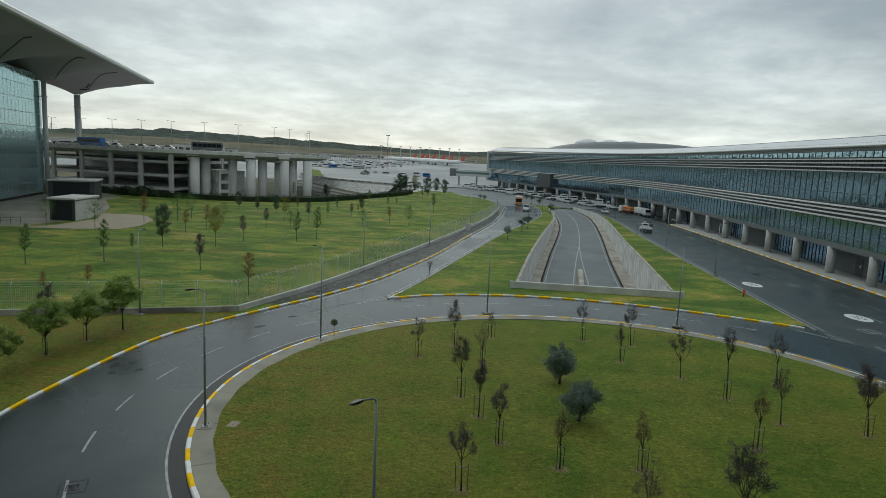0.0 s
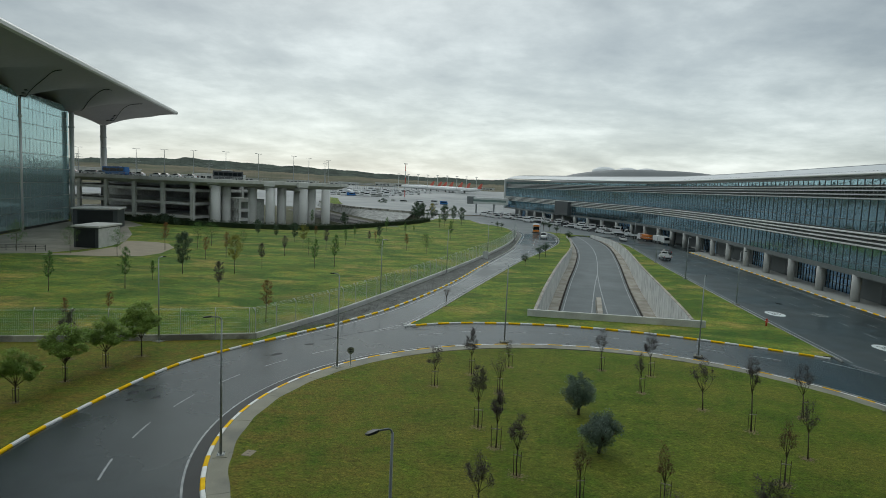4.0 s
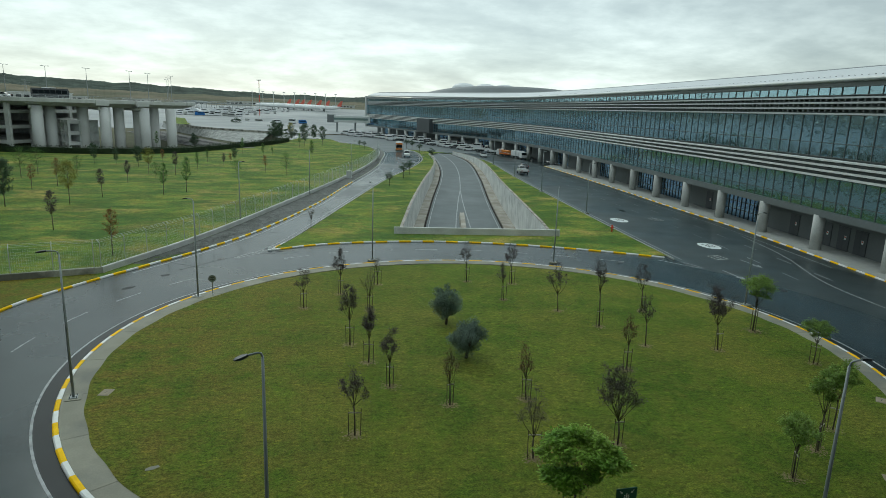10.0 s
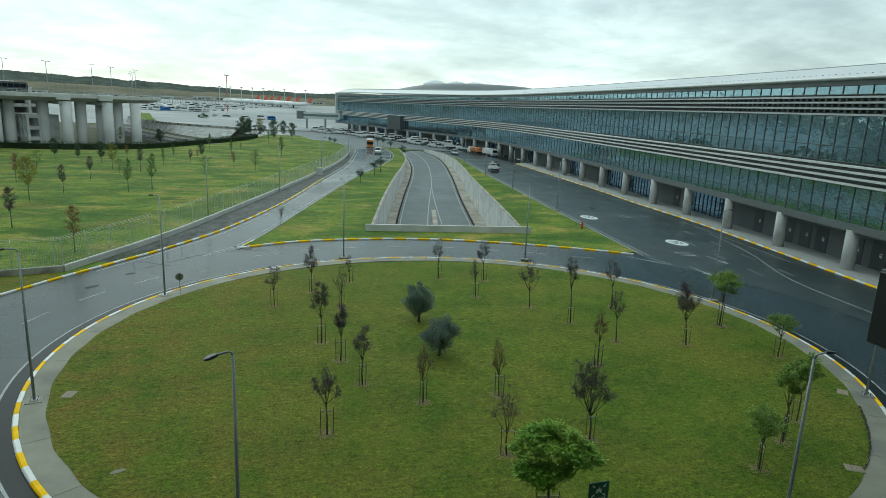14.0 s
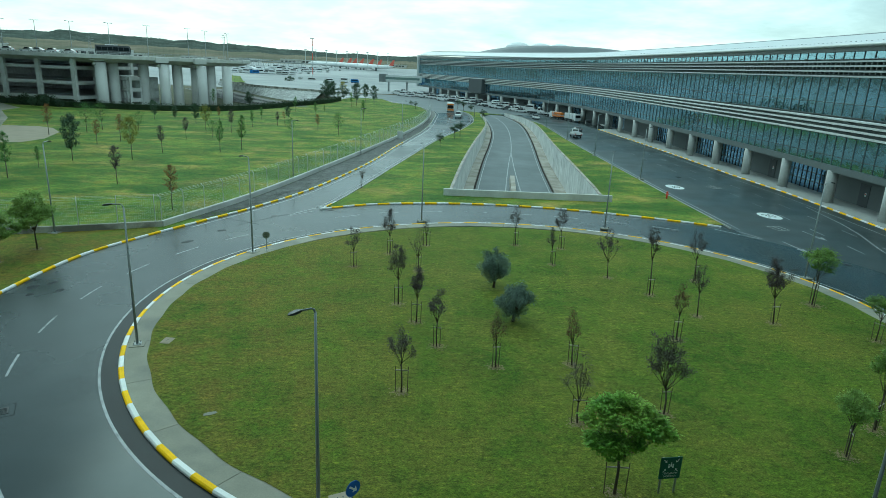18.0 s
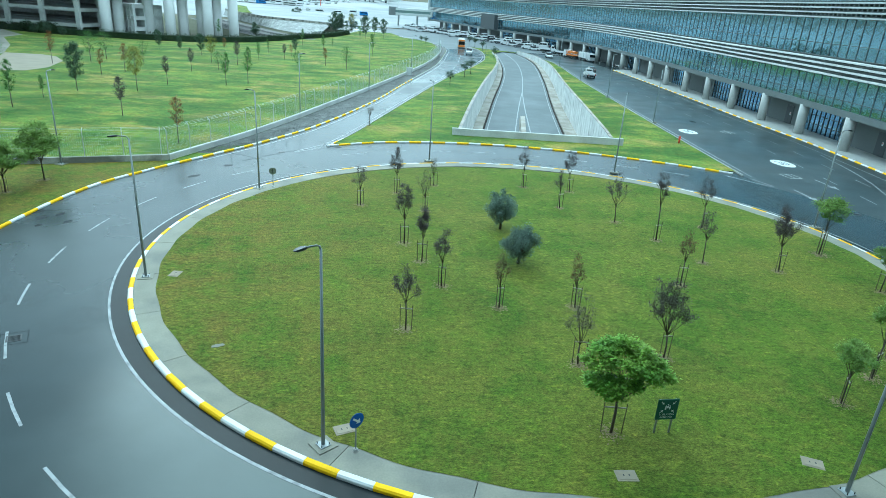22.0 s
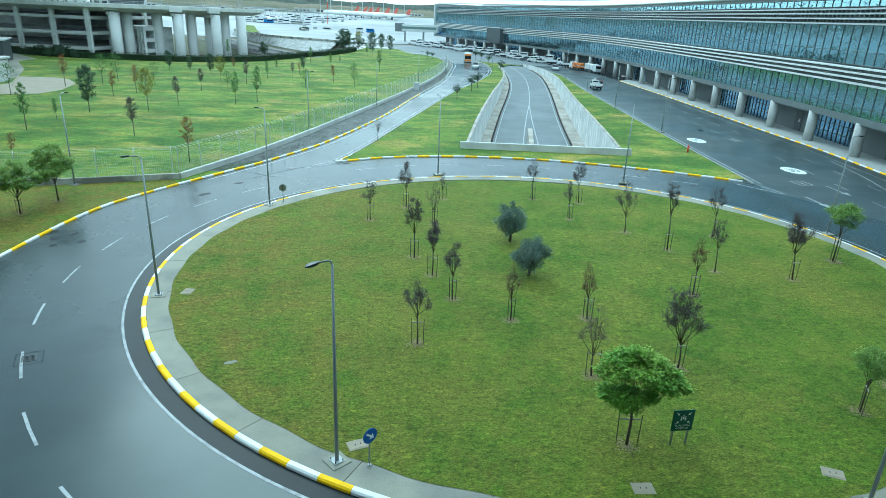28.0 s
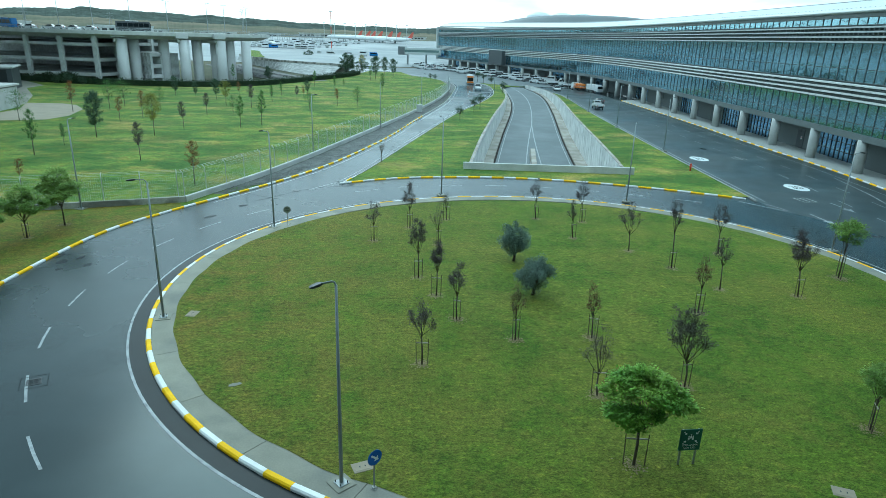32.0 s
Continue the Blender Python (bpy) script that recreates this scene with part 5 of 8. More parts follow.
# ---- car park and viaduct ----
def car_park():
    root = thing("car_park", "open concrete multi-storey car park under a road deck", "building")
    m = pose(-84.0, 194.0, 0, 0, 0, 166.0)

    def wing(L, depth, m, bays, side):
        fl = (0.0, 1.9, 6.0, 10.2, 13.2)
        for i, z in enumerate(fl[1:]):
            part("floor_slab", boxes((0, L, -0.3, depth, z - 0.35, z + (0.55 if i < 3 else 0.25)), bevel=0.04), M_CONC, root, m=m)
        for z in fl[1:4]:
            for h in (1.15, 1.75):
                part("guard_rail", boxes((0, L, 0.25, 0.33, z + h, z + h + 0.09)), M_STEEL, root, m=m)
        part("core_wall", boxes((0.5, L, depth - 0.6, depth, 0, 13)), M_INSIDE, root, m=m)
        for k in range(bays + 1):
            x = L * k / bays
            part("pillar", boxes((x - 0.65, x + 0.65, -0.75, 0.2, 0, 13.2), bevel=0.05), M_CONC, root, m=m)

    wing(66, 34, m @ Matrix.Diagonal((1, -1, 1, 1)), 6, 0)
    m2 = pose(-84.0, 194.0, 0, 0, 0, 76.0)
    fl = (1.9, 6.0, 10.2)
    for z in fl:
        part("floor_slab", boxes((0, 26, -0.35, 0.3, z - 0.35, z + 0.55)), M_CONC, root, m=m2)
    for k in range(1, 4):
        part("pillar", boxes((26 * k / 3 - 0.6, 26 * k / 3 + 0.6, -0.7, 0.3, 0, 13.2)), M_CONC, root, m=m2)


car_park()


def viaduct():
    root = thing("viaduct", "concrete road viaduct on round piers", "bridge")
    line = spline([(-165, 211), (-125, 202.5), (-84, 192.6), (-66, 200), (-50, 212), (-44.2, 222), (-46, 250), (-60, 300)], 3.0)
    prof = [(-0.2, 13.1), (-0.6, 13.2), (-0.6, 14.2), (-0.25, 14.25), (-0.25, 13.95), (15, 13.95), (15, 14.3), (15.4, 14.3), (15.4, 12.9), (13, 12.1), (2.5, 12.1)]
    rails = [offset(line, d) for d, _ in prof]
    V, F = [], []
    n = len(prof)
    for i in range(len(line)):
        for j in range(n):
            q = rails[j][i]
            V.append((q.x, q.y, prof[j][1]))
    for i in range(len(line) - 1):
        for j in range(n):
            F.append((i * n + j, i * n + (j + 1) % n, (i + 1) * n + (j + 1) % n, (i + 1) * n + j))
    part("deck", raw("deck", V, F, M_CONC), None, root, "pale concrete box deck with parapets")
    pm = raw("pier", *tube([(0, 0, -6), (0, 0, 12.15)], [1.5, 1.5], 24), M_PIER)
    for p in pm.polygons:
        p.use_smooth = len(p.vertices) == 4
    for x, y in ((-77.5, 195.6), (-62.4, 203.2), (-52.9, 208.6), (-46.7, 215), (-76.0, 200.5), (-68.8, 204.5), (-60.3, 209), (-55.6, 212), (-52.0, 216)):
        part("pier", pm, None, root, m=pose(x, y, 0))
    for x, y, a in ((-77.9, 194.6, 22), (-62.7, 202.2, 32), (-53.2, 207.8, 40)):
        part("cross_head", boxes((-1.2, 1.2, -0.2, 12, 11.3, 12.3), bevel=0.15), M_CONC, root, "concrete cross-head beam", m=pose(x, y, 0.0, 0, 0, a))
        part("deck_block", boxes((-1.8, 1.8, -1.1, 0.2, 12.55, 14.1), bevel=0.05), M_PIER, root, "pale concrete block on the deck's edge", m=pose(x, y, 0.0, 0, 0, a))
    # parapet railing
    pts = [q + Vector((0, 0, 14.25)) for q in offset(line, -0.4)]
    for z in (0.4, 0.8):
        part("rail", raw("rail", *tube([(p.x, p.y, p.z + z) for p in pts], 0.05, 4), M_STEEL), None, root)
    pmesh = mesh_of(boxes((-0.05, 0.05, -0.05, 0.05, 0, 0.85)), "rail_post", M_STEEL)
    for p in pts:
        part("rail_post", pmesh, None, root, m=Matrix.Translation(p))


viaduct()


def low_ramp_block():
    root = thing("ramp_block", "low concrete ramp building with slotted parapets behind the piers", "building")
    m = pose(-71.4, 200.4, 0, 0, 0, 141)
    for z in (0, 3.0, 6.2):
        part("parapet", boxes((0, 13, -9, 0.3, z + 1.0, z + 2.0)), M_PIER, root, m=m)
    for k in range(9):
        part("fin", boxes((13 * k / 8 - 0.22, 13 * k / 8 + 0.22, -0.3, 0.45, 0, 8.3)), M_PIER, root, m=m)
    part("core_wall", boxes((0, 13, -9, -3, 0, 8.1)), M_INSIDE, root, m=m)


low_ramp_block()


# ---- embankment, railway cut, hedge ----
def embankment():
    V, F = [], []
    low = [(-82, 352), (-66, 318), (-50, 284), (-40, 264), (-31, 249), (-23, 245)]
    high = [(-80, 352), (-64, 312), (-51, 290), (-40, 279), (-29, 269), (-20, 262)]
    at = lambda c, u: Vector((float(np.interp(u, range(6), [q[0] for q in c])), float(np.interp(u, range(6), [q[1] for q in c])), 0))
    line = [at(low, u) for u in np.linspace(0, 5, 41)]
    back = [at(high, u) for u in np.linspace(0, 5, 41)]
    for i, (p, q) in enumerate(zip(line, back)):
        V += [(p.x, p.y, 0.1), (q.x, q.y, 3.2), (q.x, q.y, 3.2)]
    for i in range(len(line) - 1):
        for k in (0, 1):
            F.append((3 * i + k, 3 * i + 3 + k, 3 * i + 4 + k, 3 * i + 1 + k))
    tagged(new("embankment", raw("embankment", V, F, M_STONE)), "sloping stone-faced embankment beside the railway", "embankment", kind="structure")
    V, F = [], []
    for q in back:
        V += [(q.x, q.y, 3.21), (q.x * 1.4 + 5, q.y * 1.55, 3.6)]
    for i in range(len(back) - 1):
        F.append((2 * i, 2 * i + 1, 2 * i + 3, 2 * i + 2))
    tagged(new("upper_yard", raw("upper_yard", V, F, M_APRON)), "grey paved yard above the embankment", "pavement", kind="structure")
    V, F = strip([Vector((-66, 316, 0)), Vector((-75, 350, 0)), Vector((-98, 450, 0))], [Vector((-61, 322, 0)), Vector((-67, 345, 0)), Vector((-85, 430, 0))], 3.8)
    tagged(new("yard_verge", raw("yard_verge", V, F, M_GRASS)), "wedge of mown grass above the embankment", "lawn", kind="structure")
    wall = thing("embankment_parapet", "low dark-capped wall along the top of the embankment", "wall", kind="structure")
    for a, b in zip(back[::2], back[2::2]):
        t = b - a
        part("wall_block", boxes((0, t.length, -0.2, 0.2, 3.0, 4.0)), M_FENCE_WALL, wall, m=pose(a.x, a.y, 0, 0, 0, math.degrees(math.atan2(t.y, t.x))))
    root = thing("railway_track", "pair of railway tracks on pale ballast below the embankment", "railway", kind="structure")
    mid = spline([(-80, 318), (-62, 281), (-48, 251), (-38, 233), (-28, 216)], 3)
    part("ballast", raw("ballast", *strip(offset(mid, 8), offset(mid, -9), 0.16), M_RAIL), None, root)
    for d in (-5, -3.4, 1.6, 3.2, -7.6, -6.1):
        part("rail", raw("rail", *tube([(p.x, p.y, 0.3) for p in offset(mid, d)], 0.1, 4), M_DARK), None, root)


embankment()


def leaf_cloud(name, centres, radii, count, size, mat, seed, flat=1.0):
    """Many small leaf quads scattered in blobs."""
    rng = np.random.default_rng(seed)
    c, r = np.array(centres, float), np.array(radii, float)
    k = rng.choice(len(c), count, p=r**2 / (r**2).sum())
    d = rng.normal(size=(count, 3))
    d /= np.linalg.norm(d, axis=1)[:, None]
    d *= (rng.random(count) ** 0.45)[:, None]
    d[:, 2] *= flat
    p = c[k] + d * r[k][:, None]
    return leaf_quads(name, p, size, mat, rng)


def leaf_quads(name, p, size, mat, rng, ratio=0.5, droop=None):
    n = len(p)
    a = rng.normal(size=(n, 3))
    if droop is not None:
        a[:, 2] = a[:, 2] * 0.4 + droop
    a /= np.linalg.norm(a, axis=1)[:, None]
    b = np.cross(a, rng.normal(size=(n, 3)))
    b /= np.linalg.norm(b, axis=1)[:, None] + 1e-9
    s = size * (0.6 + 0.8 * rng.random(n))[:, None]
    V = np.stack([p - a * s * 0.5, p + b * s * ratio * 0.5, p + a * s * 0.5, p - b * s * ratio * 0.5], 1).reshape(-1, 3)
    me = bpy.data.meshes.new(name)
    me.vertices.add(4 * n)
    me.vertices.foreach_set("co", V.ravel())
    me.loops.add(4 * n)
    me.loops.foreach_set("vertex_index", np.arange(4 * n, dtype=np.int32))
    me.polygons.add(n)
    me.polygons.foreach_set("loop_start", np.arange(0, 4 * n, 4, dtype=np.int32))
    me.materials.append(mat)
    me.update(calc_edges=True)
    me.validate()
    return me


def hedge():
    pts = spline([(-112, 196), (-92, 187), (-76, 184), (-57, 183.5), (-41, 191.5), (-33, 205), (-26, 221), (-17.6, 241), (-13, 262)], 1.0)
    rng = np.random.default_rng(5)
    c = [(p.x, p.y, 0.9 + 0.3 * rng.random()) for p in pts]
    me = leaf_cloud("hedge", c, [1.25] * len(c), 16000, 0.34, M_HEDGE, 5)
    h = thing("hedge", "long dark clipped hedge along the lawn's far edge", "hedge", kind="stuff")
    part("foliage", me, None, h)
    V, F = [], []
    for a, b in zip(offset(pts, 0.75), offset(pts, -0.75)):
        V += [(a.x, a.y, 0.05), (a.x, a.y, 1.55), (b.x, b.y, 1.55), (b.x, b.y, 0.05)]
    for i in range(len(pts) - 1):
        for k in range(3):
            F.append((4 * i + k, 4 * i + k + 1, 4 * i + 5 + k, 4 * i + 4 + k))
    part("core", raw("core", V, F, M_HEDGE), None, h)
    c = [(-96 + 10 * rng.random(), 186 + 5 * rng.random(), 1.2) for _ in range(10)]
    tagged(new("shrub_bed", leaf_cloud("shrub_bed", c, [2.0] * 10, 5000, 0.4, M_HEDGE, 6)), "mound of dark green shrubs by the car park", "shrub", kind="stuff")


hedge()


# ---- trees ----
def skeleton_tree(seed, h, trunk, limbs, spread, up=1.0, twigs=5, r0=0.055, sway=0.08):
    """Tubes of trunk and limbs, and the points where leaves grow."""
    rng = np.random.default_rng(seed)
    lean = rng.normal(0, sway, 2)
    top = Vector((lean[0] * trunk, lean[1] * trunk, trunk))
    stem = [Vector((0, 0, 0)), Vector((lean[0] * trunk * 0.4, lean[1] * trunk * 0.3, trunk * 0.5)), top]
    vf_t = [tube([*stem], [r0 * 1.15, r0, r0 * 0.85], 7)]
    vf_l, tips = [], []
    for k in range(limbs):
        a = 2 * math.pi * (k + rng.random() * 0.7) / limbs
        out = spread * (0.55 + 0.55 * rng.random())
        hz = (h - trunk) * (0.62 + 0.38 * rng.random())
        base = top * (0.86 + 0.14 * rng.random())
        p0 = Vector((base.x, base.y, base.z))
        p1 = p0 + Vector((math.cos(a) * out * 0.45, math.sin(a) * out * 0.45, hz * 0.45 * up))
        p2 = p0 + Vector((math.cos(a) * out * 0.85 + rng.normal(0, 0.05), math.sin(a) * out * 0.85, hz * 0.8))
        p3 = p0 + Vector((math.cos(a) * out, math.sin(a) * out, hz))
        vf_l.append(tube([p0, p1, p2, p3], [r0 * 0.55, r0 * 0.4, r0 * 0.25, r0 * 0.1], 5))
        for s in np.linspace(0.35, 1, 5):
            q = p1.lerp(p3, s)
            tips.append((q, 0.13 + 0.08 * spread))
        for j in range(twigs):
            s = 0.3 + 0.65 * rng.random()
            q = p0.lerp(p1, s * 2) if s < 0.5 else p1.lerp(p3, s * 2 - 1)
            d = Vector((rng.normal(), rng.normal(), 0.7 + 0.5 * rng.random())).normalized() * (0.35 + 0.3 * rng.random()) * max(0.5, spread)
            vf_l.append(tube([q, q + d * 0.6, q + d], [r0 * 0.2, r0 * 0.13, r0 * 0.06], 4))
            for s2 in (0.4, 0.75, 1.0):
                tips.append((q + d * s2, 0.12 + 0.09 * spread))
    return vf_t, vf_l, tips


def straw(root, rng, n=150, reach=0.36):
    """Dry straw and bare soil scattered round the stem."""
    p = np.column_stack([rng.normal(size=(n, 2)) * reach * 0.6, 0.012 + 0.02 * rng.random(n)])
    a = rng.random(n) * 2 * math.pi
    s = 0.03 + 0.05 * rng.random(n)
    V, F = [], []
    for i in range(n):
        c, d = math.cos(a[i]) * s[i], math.sin(a[i]) * s[i]
        x, y, z = p[i]
        V += [(x - c, y - d, z), (x + d * 0.5, y - c * 0.5, z), (x + c, y + d, z), (x - d * 0.5, y + c * 0.5, z)]
        F.append((4 * i, 4 * i + 1, 4 * i + 2, 4 * i + 3))
    tagged(part("soil_ring", raw("soil_ring", V, F, M_SOIL), None, root, "scattered straw and soil round the stem"), kind="stuff")


def tree_thing(name, label, seed, h, trunk, limbs, spread, mat, leaves, size, stakes=2, twigs=6, r0=0.042, sway=0.05, up=1.0, fill=1.0, ring=True, group=""):
    root = thing(name, label, "tree", group=group)
    vt, vl, tips = skeleton_tree(seed, h, trunk, limbs, spread, up, twigs, r0, sway)
    part("trunk", raw("trunk", *join(*vt), M_BARK, True), None, root)
    part("branching", raw("branching", *join(*vl), M_BARK, True), None, root)
    rng = np.random.default_rng(seed + 99)
    c, r = np.array([list(t[0]) for t in tips]), np.array([t[1] for t in tips]) * fill
    k = rng.integers(0, len(c), leaves)
    d = rng.normal(size=(leaves, 3)) * 0.62
    p = c[k] + d * r[k][:, None]
    part("crown", leaf_quads("crown", p, size, mat, rng), None, root)
    add_stakes(root, seed, stakes)
    if ring:
        straw(root, rng)
    return root


STAKE = {}


def add_stakes(root, seed, n):
    if not n:
        return
    if not STAKE:
        STAKE["s"] = raw("stake", *tube([(0, 0, -0.1), (0, 0, 1.35)], [0.021, 0.018], 6), M_STAKE)
        STAKE["b"] = mesh_of(boxes((-0.5, 0.5, -0.016, 0.016, 1.12, 1.17)), "tie_bar", M_STAKE_TOP)
    rot = random.Random(seed).uniform(-25, 25)
    gap = random.Random(seed + 7).uniform(0.30, 0.56) if seed != 83 else 0.78
    m = pose(0, 0, 0, 0, 0, rot)
    for k in range(n):
        x = gap * (k - 0.5) if n == 2 else 0.38 * math.cos(2.1 * k)
        y = 0 if n == 2 else 0.38 * math.sin(2.1 * k)
        part("stake", STAKE["s"], None, root, m=m @ pose(x, y, 0, 0, (-1.5, 1.0, 2)[k % 3], 0))
    part("tie_bar", STAKE["b"], None, root, m=m @ Matrix.Diagonal((gap + 0.08, 1, 1, 1)))


def island_z(x, y):
    return 0.15 + 0.10 * max(0, 1 - ((x - ISLAND.x) ** 2 + ((y - ISLAND.y) / 0.94) ** 2) / R_GRASS**2)


def put(src, spots, group, vary=0.12, base=0.15, turn=None):
    """The first spot takes the built tree, the others get copies. A spot: x, y and the height to reach, over the built height."""
    rr = random.Random(len(spots) * 7 + 3)
    for i, (x, y, s) in enumerate(spots):
        m = pose(x, y, island_z(x, y) if group == G_IS else base, 0, 0, rr.uniform(0, 360) if turn is None else turn)
        if i == 0:
            src.matrix_basis = m
            src.scale = (s, s, s)
            src["group"] = group
        else:
            o = copy_thing(src, m)
            o.scale = (s, s, s)


G_IS = "young trees on the island"
def young_tree(name, label, seed, x, y, h, w, mat, leaves, stakes=2, fork=0.42, lean=0.0, limbs=8, size=0.058, low=0.35, shoots=3):
    """A slender planted tree: bare stem, limbs that rise in a narrow vase, twigs, and small leaves set along them."""
    root = thing(name, label, "tree", m=pose(x, y, island_z(x, y)), group=G_IS)
    rng = np.random.default_rng(seed)
    f = h * fork
    sway = rng.normal(0, 0.015, 2)
    bow = Vector((lean - 0.05 - 0.011 * max(0, x), 0.009 * max(0, x), 0))
    at = lambda z: bow * (z / h) + Vector((sway[0] * z, sway[1] * z, z))
    r0 = 0.022 + 0.0042 * h
    part("trunk", raw("trunk", *tube([Vector((0, 0, -0.08)), at(f * 0.5) + Vector((rng.normal(0, 0.02), 0, 0)), at(f)], [r0 * 1.2, r0, r0 * 0.85], 7), M_BARK, True), None, root)
    wood, P = [], []

    def set_leaves(a, b, n, spread):
        q = rng.random((n, 1))
        P.append(np.array(a) * (1 - q) + np.array(b) * q + rng.normal(size=(n, 3)) * spread)

    per = 1.5 * leaves / (limbs * 8.0)
    for k in range(limbs):
        a = 2 * math.pi * (k + 0.6 * rng.random()) / limbs
        tall = k < shoots
        rad = 0.42 * w * (0.10 + 0.55 * rng.random() if tall else 0.25 + 0.75 * math.sqrt(rng.random()))
        top = h * (0.90 + 0.07 * rng.random() if tall else 0.66 + 0.17 * rng.random())
        d = Vector((math.cos(a), math.sin(a), 0))
        p0 = at(f * (0.88 + 0.14 * rng.random()))
        p3 = at(top) + d * rad
        p1 = p0.lerp(p3, 0.35) + d * rad * 0.16 + Vector((rng.normal(), rng.normal(), 0)) * 0.03 * w
        p2 = p0.lerp(p3, 0.70) + d * rad * 0.22 + Vector((rng.normal(), rng.normal(), 0)) * 0.05 * w
        wood.append(tube([p0, p1, p2, p3], [r0 * 0.44, r0 * 0.29, r0 * 0.19, r0 * 0.07], 5))
        set_leaves(p1.lerp(p2, 0.6), p3, int(per * 2), 0.075)
        for j in range(6):
            q = low + (1 - low) * rng.random()
            b = p1.lerp(p2, q / 0.7) if q < 0.7 else p2.lerp(p3, (q - 0.7) / 0.3)
            g = (Vector((rng.normal(), rng.normal(), 0.5 + 0.7 * rng.random())).normalized() + d * 0.35) * (0.12 + 0.16 * rng.random()) * max(0.75, w * 0.75)
            wood.append(tube([b, b + g * 0.55 + Vector((0, 0, 0.02)), b + g], [r0 * 0.18, r0 * 0.12, r0 * 0.05], 4))
            set_leaves(b + g * 0.1, b + g * 1.1, int(per), 0.075)
    part("branching", raw("branching", *join(*wood), M_BARK, True), None, root)
    part("crown", leaf_quads("crown", np.concatenate(P), size, mat, rng, 0.55), None, root)
    add_stakes(root, seed, stakes)
    straw(root, rng)


purple = "young staked tree with dusky purple leaves on the island lawn"
for k, (x, y, h, w, n) in enumerate(((1.5, 48.7, 3.85, 1.15, 2000), (1.74, 37.55, 4.15, 1.3, 2400), (2.7, 34.6, 3.7, 1.15, 2300), (3.6, 31.2, 3.5, 1.25, 1500), (16.4, 50.7, 3.9, 1.2, 1700), (1.46, 26.33, 3.5, 1.3, 1500))):
    young_tree("purple_tree", purple, 11 + k, x, y, h, w, M_PURPLE, n)
for k, (x, y, h, w, n) in enumerate(((12.57, 51.7, 3.6, 1.25, 1100), (14.3, 46.05, 3.25, 1.0, 800), (-1.3, 45.3, 3.1, 1.15, 1000), (24.4, 42.4, 4.0, 1.35, 1300))):
    young_tree("purple_tree", "slim staked tree with thin purple foliage on the island lawn", 21 + k, x, y, h, w, M_PURPLE, n, limbs=7)
young_tree("purple_tree", "open purple-leaved tree forking low, without stakes", 31, 17.7, 42.95, 3.95, 1.8, M_PURPLE, 1500, 0, 0.34, limbs=9)
young_tree("purple_tree", "spindly purple tree forking low, without stakes", 32, 20.9, 35.4, 3.5, 1.2, M_PURPLE, 900, 0, 0.45, 0.12, limbs=7)
young_tree("purple_tree", "tall thin purple tree with a tufted top", 33, 19.4, 39.3, 5.1, 1.25, M_PURPLE, 1500, 2, 0.5, limbs=7, shoots=4)
young_tree("purple_bush_tree", "dense wide purple-leaved tree with spiky shoots between stakes", 34, 13.3, 23.95, 3.85, 2.25, M_PURPLE, 3700, 2, 0.34, limbs=18, size=0.062, shoots=8)
young_tree("purple_bush_tree", "broad purple tree with spiky shoots between stakes", 35, 25.4, 34.25, 4.4, 1.95, M_PURPLE, 3500, 2, 0.42, limbs=14, size=0.062, shoots=6)
young_tree("brown_sapling", "leaning staked sapling with sparse russet leaves", 41, 17.74, 31.85, 3.6, 1.05, M_RUSSET, 900, 2, 0.42, 0.35, limbs=7)
for k, (x, y, h, w) in enumerate(((6.4, 28.7, 3.2, 1.05), (10.5, 28.8, 3.15, 0.95))):
    young_tree("brown_sapling", "slim staked sapling with sparse russet leaves", 42 + k, x, y, h, w, M_RUSSET, 750, 2, 0.38, limbs=8)
for k, (x, y, h, w, n) in enumerate(((9.05, 23.35, 3.45, 1.45, 900), (3.5, 44.2, 3.5, 1.25, 520), (4.7, 51.3, 2.6, 0.8, 300))):
    young_tree("bare_sapling", "nearly bare staked sapling on the island lawn", 47 + k, x, y, h, w, M_BARE, n, 2, 0.30, limbs=8)

young_tree("purple_tree", "spiky dark purple young tree behind the verge trees", 36, -30.5, 47.5, 4.1, 1.7, M_PURPLE, 2600, 2, 0.45, limbs=10, shoots=5)


def olive(seed, x, y, h, r, tall):
    root = thing("olive_tree", "rounded silver-green olive tree on the island lawn", "tree", m=pose(x, y, 0.2), group="olive trees")
    vf = [tube([(0, 0, -0.1), (0.05, 0, 0.4), (-0.03, 0.05, 0.85)], [0.11, 0.09, 0.08], 8)]
    rng = np.random.default_rng(seed)
    lim, c, rad = [], [], []
    for k in range(60):
        d = rng.normal(size=3)
        d /= np.linalg.norm(d)
        q = 0.40 + 0.42 * rng.random()
        wide = 1.26 if d[2] < 0.2 else 1.08
        p = np.array([d[0] * r * q * wide, d[1] * r * q * wide, h * 0.555 + d[2] * h * 0.44 * q])
        p[2] += 0.25 * tall * math.exp(-(p[0] ** 2 + p[1] ** 2) / 0.3)
        c.append(p)
        rad.append(0.34 * r * (0.6 + 0.6 * rng.random()))
        if k < 16:
            lim.append(tube([(0, 0, 0.5), tuple(p * 0.5 + np.array([0, 0, 0.2])), tuple(p)], [0.06, 0.04, 0.015], 5))
    part("trunk", raw("trunk", *join(*vf), M_BARK, True), None, root)
    part("branching", raw("branching", *join(*lim), M_BARK, True), None, root)
    part("crown", leaf_cloud("crown", c, rad, 8500, 0.10, M_OLIVE, seed), None, root)


olive(71, 8.55, 40.75, 3.1, 1.08, 0.5)
olive(73, 8.6, 34.65, 2.6, 1.08, 0.35)


